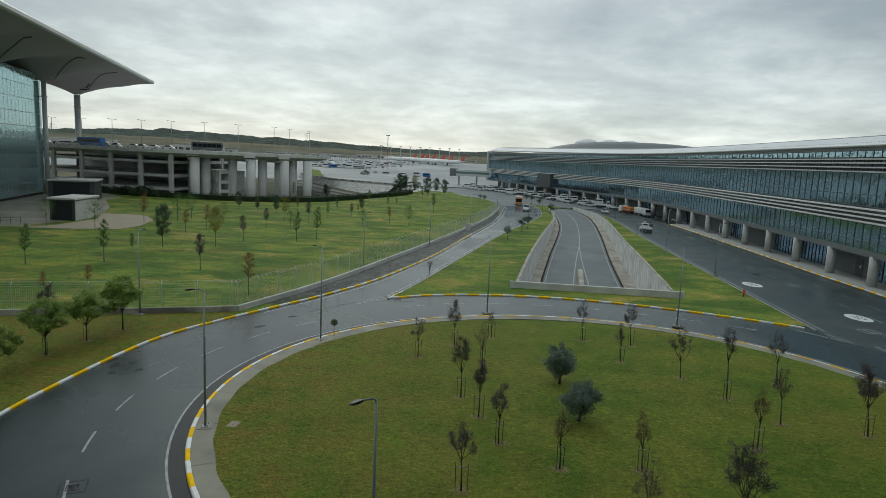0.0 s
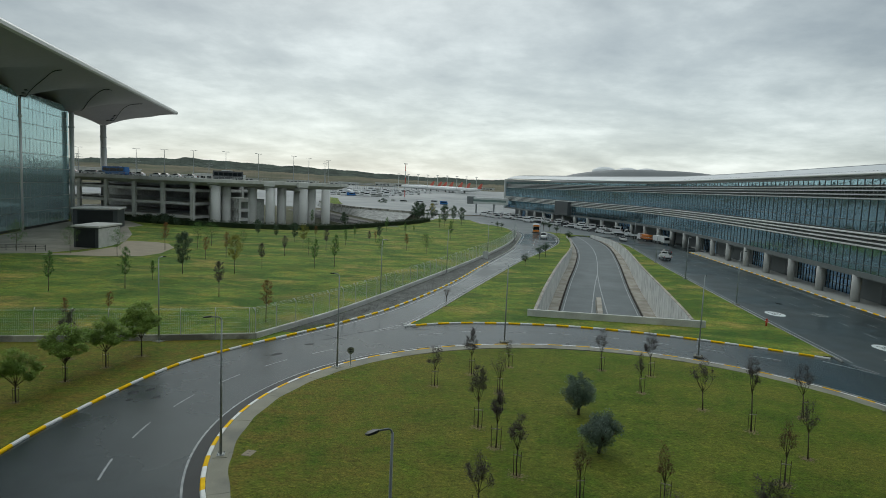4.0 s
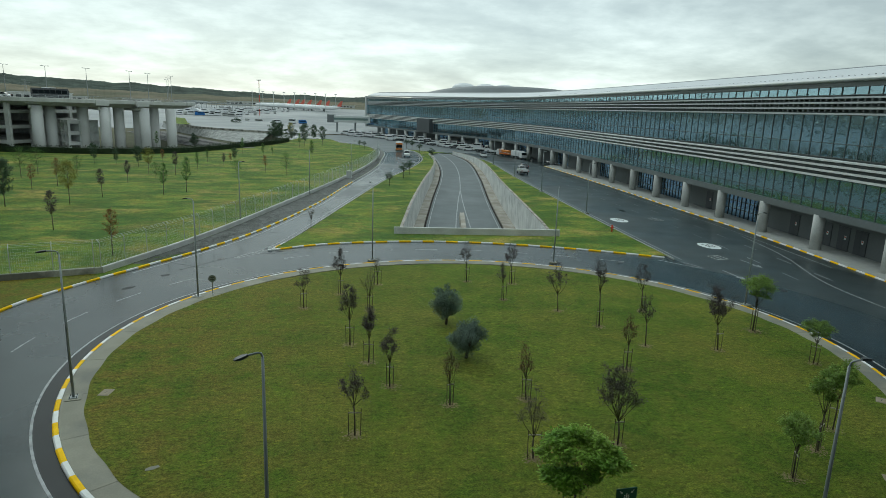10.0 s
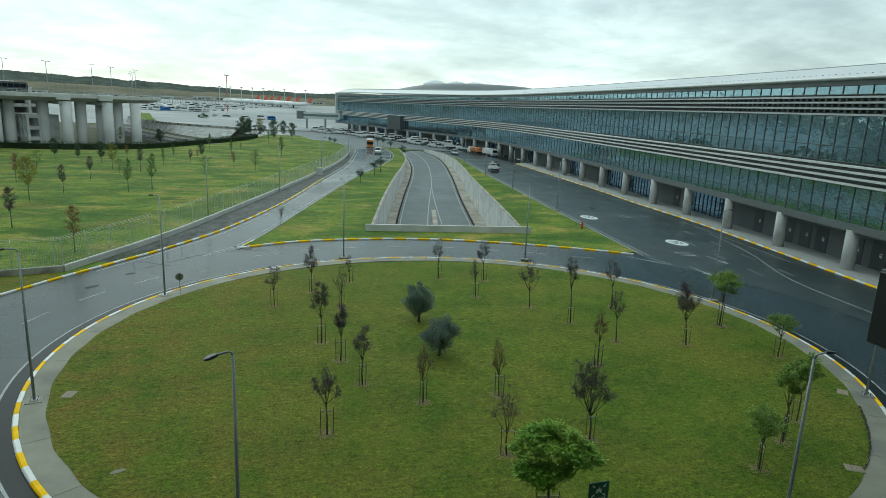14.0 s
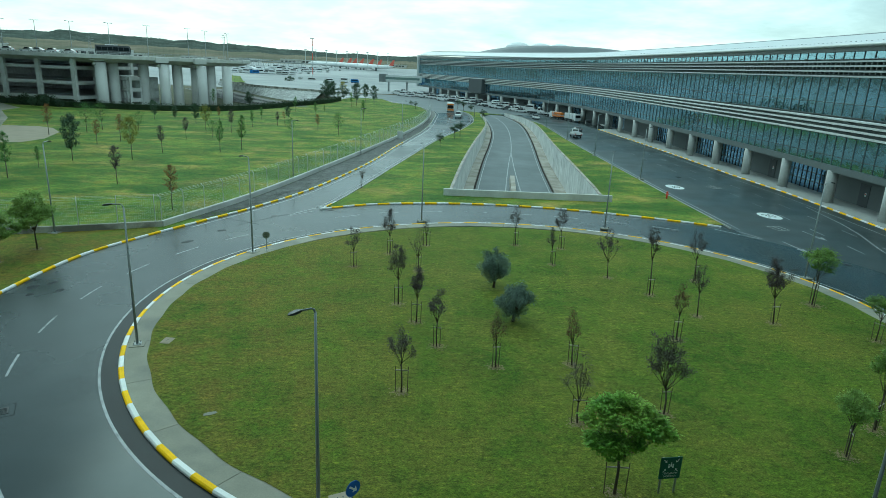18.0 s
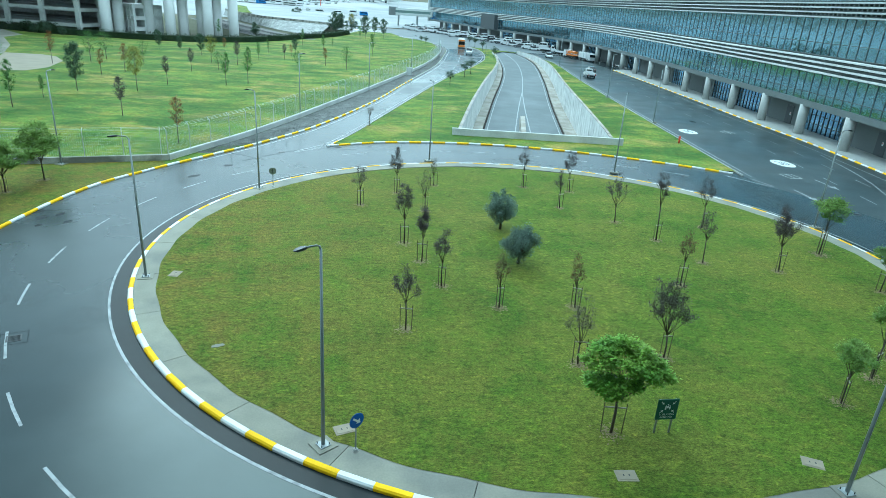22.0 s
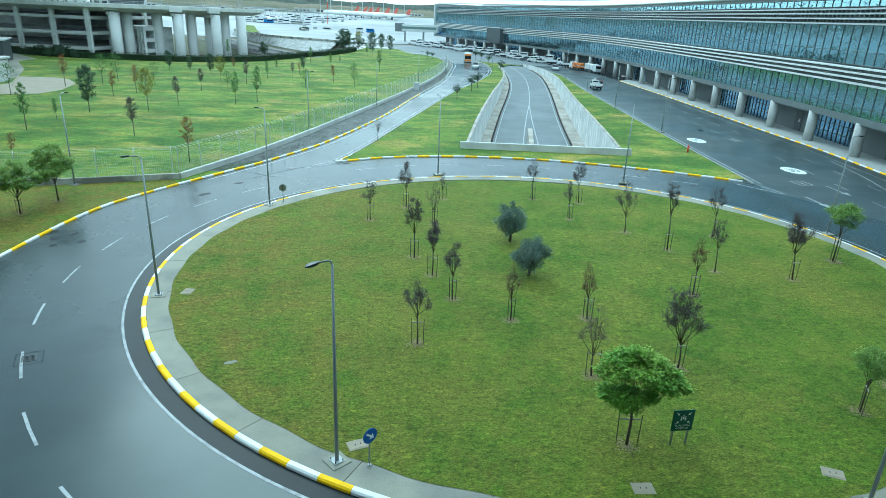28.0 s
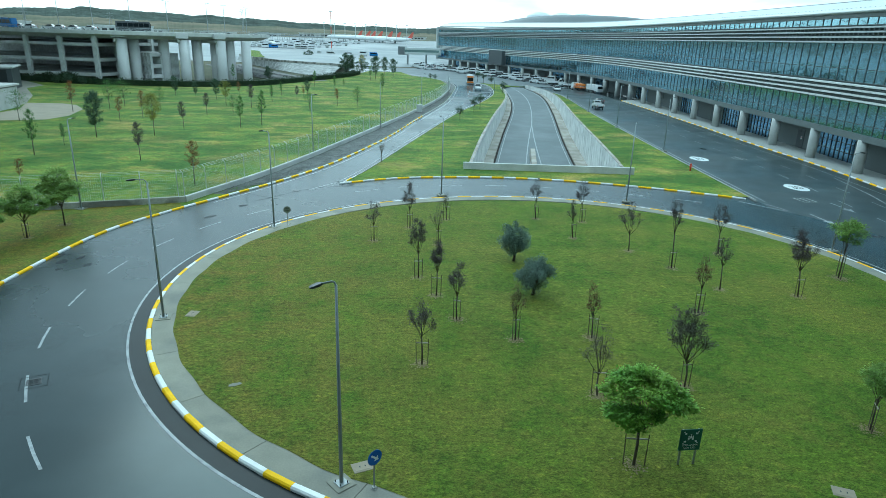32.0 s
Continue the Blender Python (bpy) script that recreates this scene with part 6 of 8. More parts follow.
def canopy_tree(name, label, seed, h, r, clear, mat, leaves, size, group="", stakes=2, flat=0.62, leaf_ratio=0.38, lobes=None, stem=0.055, limbs=16):
    """A broad tree: clear stem, forking limbs and a layered crown of leaf sprays with gaps between them."""
    root = thing(name, label, "tree", group=group)
    rng = np.random.default_rng(seed)
    part("trunk", raw("trunk", *tube([(0, 0, -0.1), (0.03, 0, clear * 0.6), (0.0, 0.03, clear)], [stem * 1.15, stem, stem * 0.9], 8), M_BARK, True), None, root)
    lim, P, A = [], [], []
    mid = (clear * 0.85 + h) / 2
    semi = (h - clear * 0.85) / 2
    n = 64 if not lobes else 10 * len(lobes)
    for k in range(n):
        a, u = 2 * math.pi * rng.random(), rng.random() ** 0.4
        f = rng.uniform(-0.9, 1)
        rm = r * math.sqrt(max(0.03, 1 - f * f)) * (0.75 + 0.4 * noise.noise(Vector((math.cos(a) * 1.3 + seed, math.sin(a) * 1.3, f))))
        q = Vector((math.cos(a) * rm * u, math.sin(a) * rm * u, mid + semi * f * (0.6 + 0.4 * u)))
        if lobes:
            lx, ly, lz, lr = lobes[k % len(lobes)]
            w = Vector((rng.normal(), rng.normal(), rng.normal() + 0.25)).normalized() * lr * (0.55 + 0.45 * u)
            q = Vector((lx + w.x, ly + w.y, lz + w.z * 0.7))
        if k < limbs:
            lim.append(tube([(0, 0, clear * (0.8 + 0.2 * rng.random())), q * 0.45 + Vector((0, 0, clear * 0.5)), q], [0.42 * stem, 0.25 * stem, 0.09 * stem], 5))
        m = leaves // n
        out = Vector((q.x, q.y, 0.25)).normalized()
        d = rng.normal(size=(m, 3)) * np.array([1, 1, flat]) * (0.20 * r if not lobes else 0.22 * lr + 0.03)
        P.append(np.array(q) + d)
        A.append(np.array(out) * 0.9 + rng.normal(size=(m, 3)) * np.array([0.8, 0.8, 0.35]) - np.array([0, 0, 0.35]))
    part("branching", raw("branching", *join(*lim), M_BARK, True), None, root)
    P, A = np.concatenate(P), np.concatenate(A)
    A /= np.linalg.norm(A, axis=1)[:, None]
    side = np.cross(A, np.array([0, 0, 1.0]) + rng.normal(size=A.shape) * 0.35)
    side /= np.linalg.norm(side, axis=1)[:, None] + 1e-9
    s = size * (0.7 + 0.6 * rng.random(len(P)))[:, None]
    c = len(P)
    V = np.stack([P, P + A * s * 0.5 + side * s * leaf_ratio * 0.5, P + A * s, P + A * s * 0.5 - side * s * leaf_ratio * 0.5], 1).reshape(-1, 3)
    me = bpy.data.meshes.new("crown")
    me.vertices.add(4 * c)
    me.vertices.foreach_set("co", V.ravel())
    me.loops.add(4 * c)
    me.loops.foreach_set("vertex_index", np.arange(4 * c, dtype=np.int32))
    me.polygons.add(c)
    me.polygons.foreach_set("loop_start", np.arange(0, 4 * c, 4, dtype=np.int32))
    me.materials.append(mat)
    me.update(calc_edges=True)
    me.validate()
    part("crown", me, None, root)
    add_stakes(root, seed, stakes)
    if stakes:
        straw(root, rng)
    return root


BIG = [(0.0, 0.1, 3.72, 0.36), (-0.45, 0.15, 3.62, 0.36), (0.5, 0.15, 3.6, 0.36), (-0.95, 0.1, 3.38, 0.34), (0.95, 0.1, 3.36, 0.36), (1.35, 0.0, 3.10, 0.32), (1.75, -0.05, 2.86, 0.26), (2.0, -0.1, 2.68, 0.18),
       (-1.25, -0.1, 3.12, 0.28), (-0.7, -0.45, 3.15, 0.34), (-0.1, -0.55, 3.28, 0.36), (0.5, -0.5, 3.2, 0.36), (1.0, -0.4, 2.98, 0.32), (1.4, -0.25, 2.72, 0.24), (0.2, 0.55, 3.45, 0.38), (-0.5, 0.6, 3.25, 0.36), (0.8, 0.55, 3.2, 0.36),
       (-0.85, -0.2, 2.42, 0.30), (-0.4, -0.45, 2.40, 0.34), (0.1, -0.4, 2.46, 0.34), (0.5, -0.25, 2.52, 0.28), (-1.1, 0.0, 2.28, 0.22), (-0.6, 0.25, 2.12, 0.28), (-0.2, -0.2, 2.0, 0.28), (0.2, 0.1, 2.1, 0.26)]
put(canopy_tree("broadleaf_tree", "bushy bright green tree with drooping compound leaves, tied to stakes", 83, 3.9, 1.6, 1.6, M_GREEN, 13000, 0.15, lobes=[(0.84 * a - 0.10, b, c - (0.05 if c < 2.6 else 0), (1.25 if c < 2.6 else 1.0) * d) for a, b, c, d in BIG], leaf_ratio=0.46), [(8.94, 18.68, 1.0)], G_IS, turn=-8)
VASE = [(-0.5, 0.1, 3.05, 0.36), (0.35, 0.2, 3.3, 0.4), (0.75, -0.1, 2.95, 0.34), (-0.2, -0.35, 2.75, 0.34), (0.05, 0.35, 3.5, 0.32), (-0.85, -0.1, 2.8, 0.28), (0.4, -0.4, 2.6, 0.26), (0.1, 0.1, 2.75, 0.34), (-0.15, 0.0, 2.35, 0.26)]

UMBRELLA = [(-0.78, 0.0, 2.42, 0.27), (-0.35, 0.12, 2.60, 0.30), (0.2, -0.05, 2.66, 0.30), (0.68, 0.0, 2.46, 0.28), (0.05, 0.4, 2.52, 0.28), (0.32, -0.4, 2.36, 0.27), (-0.4, -0.38, 2.32, 0.25), (-0.05, 0.0, 2.35, 0.26),
            (0.4, 0.4, 2.38, 0.24), (-0.5, 0.4, 2.36, 0.24), (0.3, 0.15, 2.02, 0.26), (-0.3, -0.1, 1.98, 0.26)]
put(canopy_tree("green_tree", "young green tree with a flat spreading crown between stakes", 61, 2.9, 1.0, 1.5, M_SPRING, 3900, 0.115, lobes=UMBRELLA, stem=0.034, limbs=11), [(30.4, 37.5, 1.42), (30.3, 31.6, 0.98), (19.6, 20.45, 1.0)], G_IS)
put(canopy_tree("green_tree", "taller young green tree with an open crown between stakes", 62, 3.85, 1.25, 1.7, M_SPRING, 3400, 0.125, lobes=[(0.74 * a, 0.74 * b, c, 0.78 * d) for a, b, c, d in VASE], stem=0.034, limbs=9), [(22.45, 22.3, 1.12), (24.75, 23.95, 0.98)], G_IS)

G_L = "young trees beside the road"
put(canopy_tree("roadside_tree", "leafy mid-green tree with layered boughs on the verge", 91, 4.3, 1.75, 1.6, M_SPRING, 11000, 0.17, stakes=2,
                lobes=[(0, 0, 3.9, 0.7), (0.9, 0.3, 3.5, 0.6), (-0.9, -0.2, 3.4, 0.62), (0.2, 0.9, 3.1, 0.55), (-0.3, -0.9, 2.9, 0.6), (1.35, -0.5, 2.8, 0.5), (-1.35, 0.4, 2.7, 0.5), (0.6, -1.0, 2.4, 0.45),
                       (-0.6, 0.9, 2.3, 0.42), (0.2, 0.1, 2.8, 0.6)]),
    [(-27.5, 42.3, 0.92), (-26.65, 45.9, 0.88), (-25.6, 49.3, 1.0), (-27.9, 37.9, 0.78)], G_L)
G_LAWN = "young trees on the wide lawn"


def oval_tree(name, label, seed, h, r, clear, mat, leaves, size, squash=1.0):
    """A young tree with a stem to its top, short side limbs and an uneven egg-shaped crown."""
    root = thing(name, label, "tree")
    rng = np.random.default_rng(seed)
    bend = rng.normal(0, 0.12, 2)
    stem = lambda z: Vector((bend[0] * (z / h) ** 2, bend[1] * (z / h) ** 2, z))
    part("trunk", raw("trunk", *tube([stem(h * q) for q in (0, 0.3, 0.6, 0.93)], [0.055, 0.045, 0.03, 0.010], 7), M_BARK_PALE, True), None, root)
    lim, c, rad = [], [], []
    n = 22
    for k in range(n):
        z = clear * h + (1 - clear) * h * (k + 0.4) / n
        f = (z / h - clear) / (1 - clear)
        w = r * (math.sin(math.pi * min(1, f * 0.92 + 0.08)) ** 0.7) * (0.6 + 0.5 * rng.random())
        a = 2.4 * k + rng.random()
        p0, tip = stem(z - 0.1 * h * rng.random()), stem(z) + Vector((math.cos(a) * w, math.sin(a) * w, 0.25 * w))
        lim.append(tube([p0, p0.lerp(tip, 0.6) + Vector((0, 0, 0.05)), tip], [0.022, 0.014, 0.005], 4))
        for q in (0.45, 0.8, 1.0):
            c.append(tuple(p0.lerp(tip, q)))
            rad.append((0.20 + 0.22 * rng.random()) * max(0.45, r) * squash)
    part("branching", raw("branching", *join(*lim), M_BARK), None, root)
    part("crown", leaf_cloud("crown", c, rad, int(leaves * 0.75), size * 1.05, mat, seed, 0.9), None, root)
    return root


lawn_kinds = (
    ("slim_lawn_tree", "slim green young tree on the wide lawn", M_MID, 101, 5.0, 1.1, 0.34, 1600, 0.15,
     [(-43.0, 78.7, 5.46), (-43.1, 86.2, 2.84), (-24.6, 105.4, 5.08), (-21.8, 108.6, 5.78), (-26.9, 146.9, 3.84), (-48.6, 203.2, 5.47), (-2.4, 176.4, 5.34), (-23.1, 195.9, 4.54),
      (-14.1, 192.4, 2.56), (-15.8, 181.6, 3.94), (-7.4, 227.9, 4.89), (-27.9, 165.5, 3.18), (-50.5, 74.8, 5.0)]),
    ("dark_lawn_tree", "dense dark green young tree on the wide lawn", M_DEEP, 103, 6.0, 1.95, 0.26, 4200, 0.20,
     [(-41.8, 92.8, 6.3), (-40.0, 150.2, 4.51), (-51.3, 157.2, 4.42), (-5.8, 234.7, 7.9), (-2.8, 260.5, 6.83), (0.6, 247.4, 6.7), (-42.3, 225.3, 4.03), (-17.6, 253.5, 8.0), (-15.9, 262.0, 7.5),
      (-21.6, 167.3, 3.51), (-46.2, 155.7, 3.36)]),
    ("dark_lawn_tree", "small slim dark-leaved tree on the wide lawn", M_PURPLE, 104, 4.4, 0.95, 0.42, 1500, 0.14,
     [(-29.7, 76.2, 4.49), (-32.8, 102.8, 4.24), (-34.1, 120.7, 4.0), (-28.9, 134.5, 4.66), (-21.9, 150.8, 3.31)]),
    ("rust_lawn_tree", "small rust-orange young tree on the wide lawn", M_RUST, 107, 4.4, 1.1, 0.38, 900, 0.15,
     [(-19.8, 63.6, 4.6), (-43.7, 115.5, 4.67), (-45.6, 110.5, 4.11), (-58.2, 121.4, 5.53), (-36.0, 62.7, 2.7), (-11.9, 141.7, 3.75), (-36.7, 158.3, 3.44), (-21.3, 158.0, 2.8), (-38.8, 60.0, 2.4)]),
    ("gold_lawn_tree", "yellow-green young tree on the wide lawn", M_GOLD, 109, 6.0, 2.1, 0.38, 2400, 0.18, [(-34.7, 95.3, 6.1), (-34.5, 136.6, 5.16), (-12.7, 280.7, 7.08)]),
    ("thin_lawn_tree", "thin spreading green tree with open crown on the lawn", M_MID, 113, 4.6, 1.8, 0.34, 1000, 0.17, [(-80.2, 110.3, 5.2), (-70.4, 110.5, 4.6), (-54.0, 127.0, 5.27), (-53.3, 132.4, 4.9), (-60.7, 108.6, 4.78), (-16.7, 131.8, 3.5), (-7.1, 136.0, 4.55), (-30.2, 124.2, 3.29), (-45.9, 130.8, 3.95)]),
)
for nm, lb, mt, sd, hh, rd, cl, lv, sz, spots in lawn_kinds:
    put(oval_tree(nm, lb, sd, hh, {"dark_lawn_tree": 0.74, "thin_lawn_tree": 0.92}.get(nm, 0.66) * rd, cl + 0.04, mt, int(1.25 * lv), sz * 0.8), [(x, y, q / hh) for x, y, q in spots], G_LAWN, base=0.12)
put(canopy_tree("ramp_tree", "small round dark green tree by the end of the ramp wall", 127, 3.4, 1.2, 1.5, M_DEEP, 2200, 0.17, stakes=0,
                lobes=[(0, 0, 2.9, 0.55), (0.6, 0.2, 2.6, 0.5), (-0.6, 0, 2.55, 0.5), (0, -0.6, 2.4, 0.5), (0.1, 0.6, 2.4, 0.45), (0.35, -0.2, 2.0, 0.4), (-0.4, 0.3, 1.95, 0.35)]),
    [(13.0, 120.5, 0.8), (17.5, 134.5, 0.97), (19.6, 140.6, 1.0), (32.3, 185.6, 1.0), (33.0, 212.8, 0.95), (32.3, 226.3, 1.1), (31.6, 236.3, 1.05), (13.9, 232.6, 0.8), (15.3, 228.2, 0.8)], "trees by the ramp", base=0.12)
put(canopy_tree("lawn_bush", "large bushy grey-green tree at the far end of the lawn", 128, 6.4, 2.6, 1.0, M_DEEP, 5200, 0.34, stakes=0,
                lobes=[(0, 0, 5.2, 1.3), (1.6, 0, 4.4, 1.2), (-1.7, 0.2, 4.3, 1.2), (0, -1.2, 3.4, 1.3), (2.2, -0.5, 2.6, 1.0), (-2.2, 0, 2.5, 1.1), (0.3, 0.8, 3.0, 1.2), (0.4, -0.4, 1.8, 1.2)]),
    [(-18.0, 261.0, 1.0), (-12.3, 272.0, 0.9), (-40.6, 218.5, 0.62), (-47.6, 381.0, 1.0), (-86.4, 179.8, 0.5), (-82.0, 178.5, 0.42), (-90.4, 182.0, 0.45)], G_LAWN, base=0.12)
put(tree_thing("bare_sapling", "nearly bare sapling on the pointed lawn", 131, 2.7, 1.2, 7, 0.5, M_BARE, 120, 0.09, stakes=0), [(-1.25, 77.0, 1.0)], "trees by the ramp", base=0.12)


# ---- street lamps ----
def street_lamp():
    root = thing("street_lamp", "grey tapered steel street lamp with a short arm", "street lamp", group="street lamps")
    part("base_block", boxes((-0.38, 0.38, -0.38, 0.38, -0.1, 0.04), bevel=0.015), M_PAVE, root, "square concrete footing")
    part("base_plate", boxes((-0.2, 0.2, -0.2, 0.2, 0.04, 0.07)), M_POLE, root)
    for a in (-0.15, 0.15):
        for b in (-0.15, 0.15):
            part("bolt", raw("bolt", *tube([(a, b, 0.07), (a, b, 0.15)], 0.02, 6), M_DARK), None, root)
    part("pole", raw("pole", *tube([(0, 0, 0.06), (0, 0, 3.8), (0, 0, 7.45)], [0.072, 0.058, 0.042], 12), M_POLE, True), None, root)
    arm = part("arm", raw("arm", *tube([(0, 0, 7.4), (0.05, 0, 7.56), (0.14, 0, 7.60), (0.6, 0, 7.63)], 0.034, 8), M_POLE, True), None, root)
    V, F = [], []
    for x, w, z0, z1 in ((0.50, 0.045, 7.59, 7.66), (0.64, 0.085, 7.57, 7.66), (0.84, 0.080, 7.555, 7.63), (0.94, 0.035, 7.57, 7.60)):
        V += [(x, -w, z0), (x, w, z0), (x, w, z1), (x, -w, z1)]
    for i in range(3):
        for k in range(4):
            F.append((4 * i + k, 4 * i + (k + 1) % 4, 4 * i + 4 + (k + 1) % 4, 4 * i + 4 + k))
    F += [(3, 2, 1, 0), (12, 13, 14, 15)]
    part("lamp_head", raw("lamp_head", V, F, M_DARK), None, arm, "flat dark lamp head")
    return root


LAMPS = [(-1.71, 18.15, 218), (-12.3, 31.95, 191), (-9.4, 49.1, 150), (4.95, 60.4, 105), (23.2, 58.5, 62), (34.18, 43.50, 10), (31.3, 26.0, -28), (16.16, 15.44, 8)]
LAMPS += [(40.0, 89.1, 5), (41.6, 114, 5), (44.2, 140, 8), (48.0, 172, 8), (-26.57, 54.2, 75), (-10.1, 81.7, -20), (-1.9, 107.4, -20), (6.3, 135.0, -15), (15.0, 170, -15), (31.5, 196, 150)]
first = street_lamp()
for i, (x, y, a) in enumerate(LAMPS):
    m = pose(x, y, 0.15, 0, 0, a)
    if i == 0:
        first.matrix_basis = m
    else:
        copy_thing(first, m)


# ---- fence ----
def fence():
    root = thing("fence", "grey steel mesh fence with angled posts on a low concrete wall", "fence")
    pm = raw("post", *join(tube([(0, 0, 0), (0, 0, 2.1)], 0.035, 6), tube([(0, 0, 2.1), (0.0, 0.28, 2.42)], 0.03, 6)), M_SLAT)
    mesh_mat = bpy.data.materials.new("wire_mesh")
    mesh_mat.use_nodes = True
    nt = mesh_mat.node_tree
    p = nt.nodes["Principled BSDF"]
    p.inputs["Base Color"].default_value = (0.50, 0.55, 0.53, 1)
    p.inputs["Metallic"].default_value, p.inputs["Roughness"].default_value = 0.1, 0.5
    hw = 0.55
    for pts in (fence_line + [fence_far[0]], fence_far):
        for a, b in zip(pts, pts[1:]):
            t = b - a
            L, ang = t.length, math.degrees(math.atan2(t.y, t.x))
            m = pose(a.x, a.y, 0.1, 0, 0, ang)
            part("wall_block", boxes((0, L, -0.15, 0.15, -0.1, hw)), M_FENCE_WALL if pts is not fence_far else M_CONC, root, m=m)
            part("post", pm, None, root, m=m @ pose(0, 0, hw))
            V, F = [], []
            n = int(L / 0.16)
            for k in range(1, n):
                v, f = tube([(L * k / n, 0, hw), (L * k / n, 0, hw + 2.0)], 0.0045, 3, False)
                V, F = join((V, F), (v, f))
            for z in np.linspace(0.05, 2.0, 9):
                v, f = tube([(0, 0, hw + z), (L, 0, hw + z)], 0.004, 3, False)
                V, F = join((V, F), (v, f))
            part("mesh_panel", raw("mesh_panel", V, F, mesh_mat), None, root, m=m)
            for k in range(3):
                part("top_wire", raw("top_wire", *tube([(0, 0.08 + 0.09 * k, hw + 2.18 + 0.1 * k), (L, 0.08 + 0.09 * k, hw + 2.18 + 0.1 * k)], 0.008, 3, False), mesh_mat), None, root, m=m)


fence()


def gravel():
    """Loose broken stones along the foot of the fence wall."""
    rng = np.random.default_rng(61)
    kx, ky = [p.x for p in OUTER if p.y > 40], [p.y for p in OUTER if p.y > 40]
    fx, fy = [p.x for p in fence_far], [p.y for p in fence_far]
    V, F = [], []
    cut = [(0, 2, 4), (2, 1, 4), (1, 3, 4), (3, 0, 4), (2, 0, 5), (1, 2, 5), (3, 1, 5), (0, 3, 5)]
    for k in range(6500):
        y = 60 + 125 * rng.random() ** 1.6
        a, b = float(np.interp(y, fy, fx)) + 0.3, float(np.interp(y, ky, kx)) - 0.5
        if b < a + 0.2:
            continue
        x = a + (b - a) * rng.random()
        s = 0.03 + 0.07 * rng.random() ** 2
        e = s * (0.7 + 0.6 * rng.random(3))
        o = len(V)
        V += [(x + e[0], y, 0.15), (x - e[0], y + 0.3 * s, 0.16), (x, y + e[1], 0.15), (x + 0.2 * s, y - e[1], 0.15), (x, y, 0.15 + 0.7 * e[2]), (x, y, 0.12)]
        F += [tuple(o + i for i in f) for f in cut]
    tagged(new("loose_gravel", raw("loose_gravel", V, F, M_GRAVEL)), "loose grey broken stones between kerb and fence wall", "gravel", kind="stuff")


gravel()


# ---- signs and small things ----
def round_sign(x, y, ang, front):
    root = thing("round_sign", "blue round direction sign with a white arrow on a short post" if front else "round road sign seen from its grey back", "road sign", m=pose(x, y, 0.15, 0, 0, ang))
    part("post", raw("post", *tube([(0, 0, -0.05), (0, 0, 1.45)], 0.03, 8), M_STEEL), None, root)
    part("foot", raw("foot", *tube([(0, 0, 0), (0, 0, 0.1)], [0.1, 0.07], 10), M_CONC), None, root)
    V, F = tube([(0, -0.035, 1.3), (0, -0.05, 1.3)], 0.29, 28)
    d = part("disc", raw("disc", V, F, M_BLUE if front else M_STEEL), None, root)
    if front:
        bm = bmesh.new()
        r = Matrix.Rotation(radians(-40), 4, "Y")
        for f in ([(-0.2, -0.035), (0.05, -0.035), (0.05, 0.035), (-0.2, 0.035)], [(0.04, -0.12), (0.2, 0), (0.04, 0.12)]):
            bm.faces.new([bm.verts.new(Vector((0, -0.055, 1.3)) + r.inverted() @ Vector((a, 0, b))) for a, b in f])
        part("arrow", bm, M_SIGNWHITE, d)
    else:
        part("back_bars", boxes((-0.15, 0.15, -0.06, -0.052, 1.2, 1.24), (-0.15, 0.15, -0.06, -0.052, 1.36, 1.4), (-0.02, 0.02, -0.06, -0.052, 1.1, 1.5)), M_DARK, d)


round_sign(-0.57, 17.85, 38, True)
round_sign(-8.4, 49.6, 10, False)


def assembly_sign():
    root = thing("assembly_point_sign", "green assembly point sign board with white arrows on two posts", "sign", m=pose(10.9, 18.64, 0.16, 0, 0, 3))
    for x in (-0.3, 0.3):
        part("post", boxes((x - 0.035, x + 0.035, -0.02, 0.02, -0.1, 1.55)), M_STEEL, root)
    board = part("board", boxes((-0.42, 0.42, -0.06, -0.025, 0.68, 1.58), bevel=0.01), M_SIGNGREEN, root)
    bm = bmesh.new()
    for sx in (-1, 1):
        for sz in (-1, 1):
            c = Vector((sx * 0.23, -0.064, 1.24 + sz * 0.19))
            d = Vector((-sx, 0, -sz)).normalized()
            n = Vector((d.z, 0, -d.x))
            for f in ([c - d * 0.09 - n * 0.014, c + d * 0.03 - n * 0.014, c + d * 0.03 + n * 0.014, c - d * 0.09 + n * 0.014], [c + d * 0.09, c + d * 0.0 + n * 0.06, c + d * 0.02, c + d * 0.0 - n * 0.06]):
                bm.faces.new([bm.verts.new(v) for v in f])
    part("arrows", bm, M_SIGNWHITE, board)
    bm = bmesh.new()
    for x, z in ((-0.08, 1.29), (0.08, 1.29), (0, 1.35)):
        bmesh.ops.create_circle(bm, cap_ends=True, segments=12, radius=0.028, matrix=Matrix.Translation((x, -0.066, z)) @ Matrix.Rotation(radians(90), 4, "X"))
        box(bm, x - 0.03, x + 0.03, -0.067, -0.063, z - 0.15, z - 0.045)
    part("emblem", bm, M_SIGNWHITE, board, "plain white emblem of dots and bars")
    for txt, z in (("TOPLANMA", 0.88), ("NOKTASI", 0.76)):
        t = bpy.data.curves.new("sign_text", "FONT")
        t.body, t.size, t.align_x = txt, 0.115, "CENTER"
        t.materials.append(M_SIGNWHITE)
        o = new("sign_text", t)
        o.parent = board
        o.matrix_basis = pose(0, -0.065, z, 90, 0, 0)


assembly_sign()


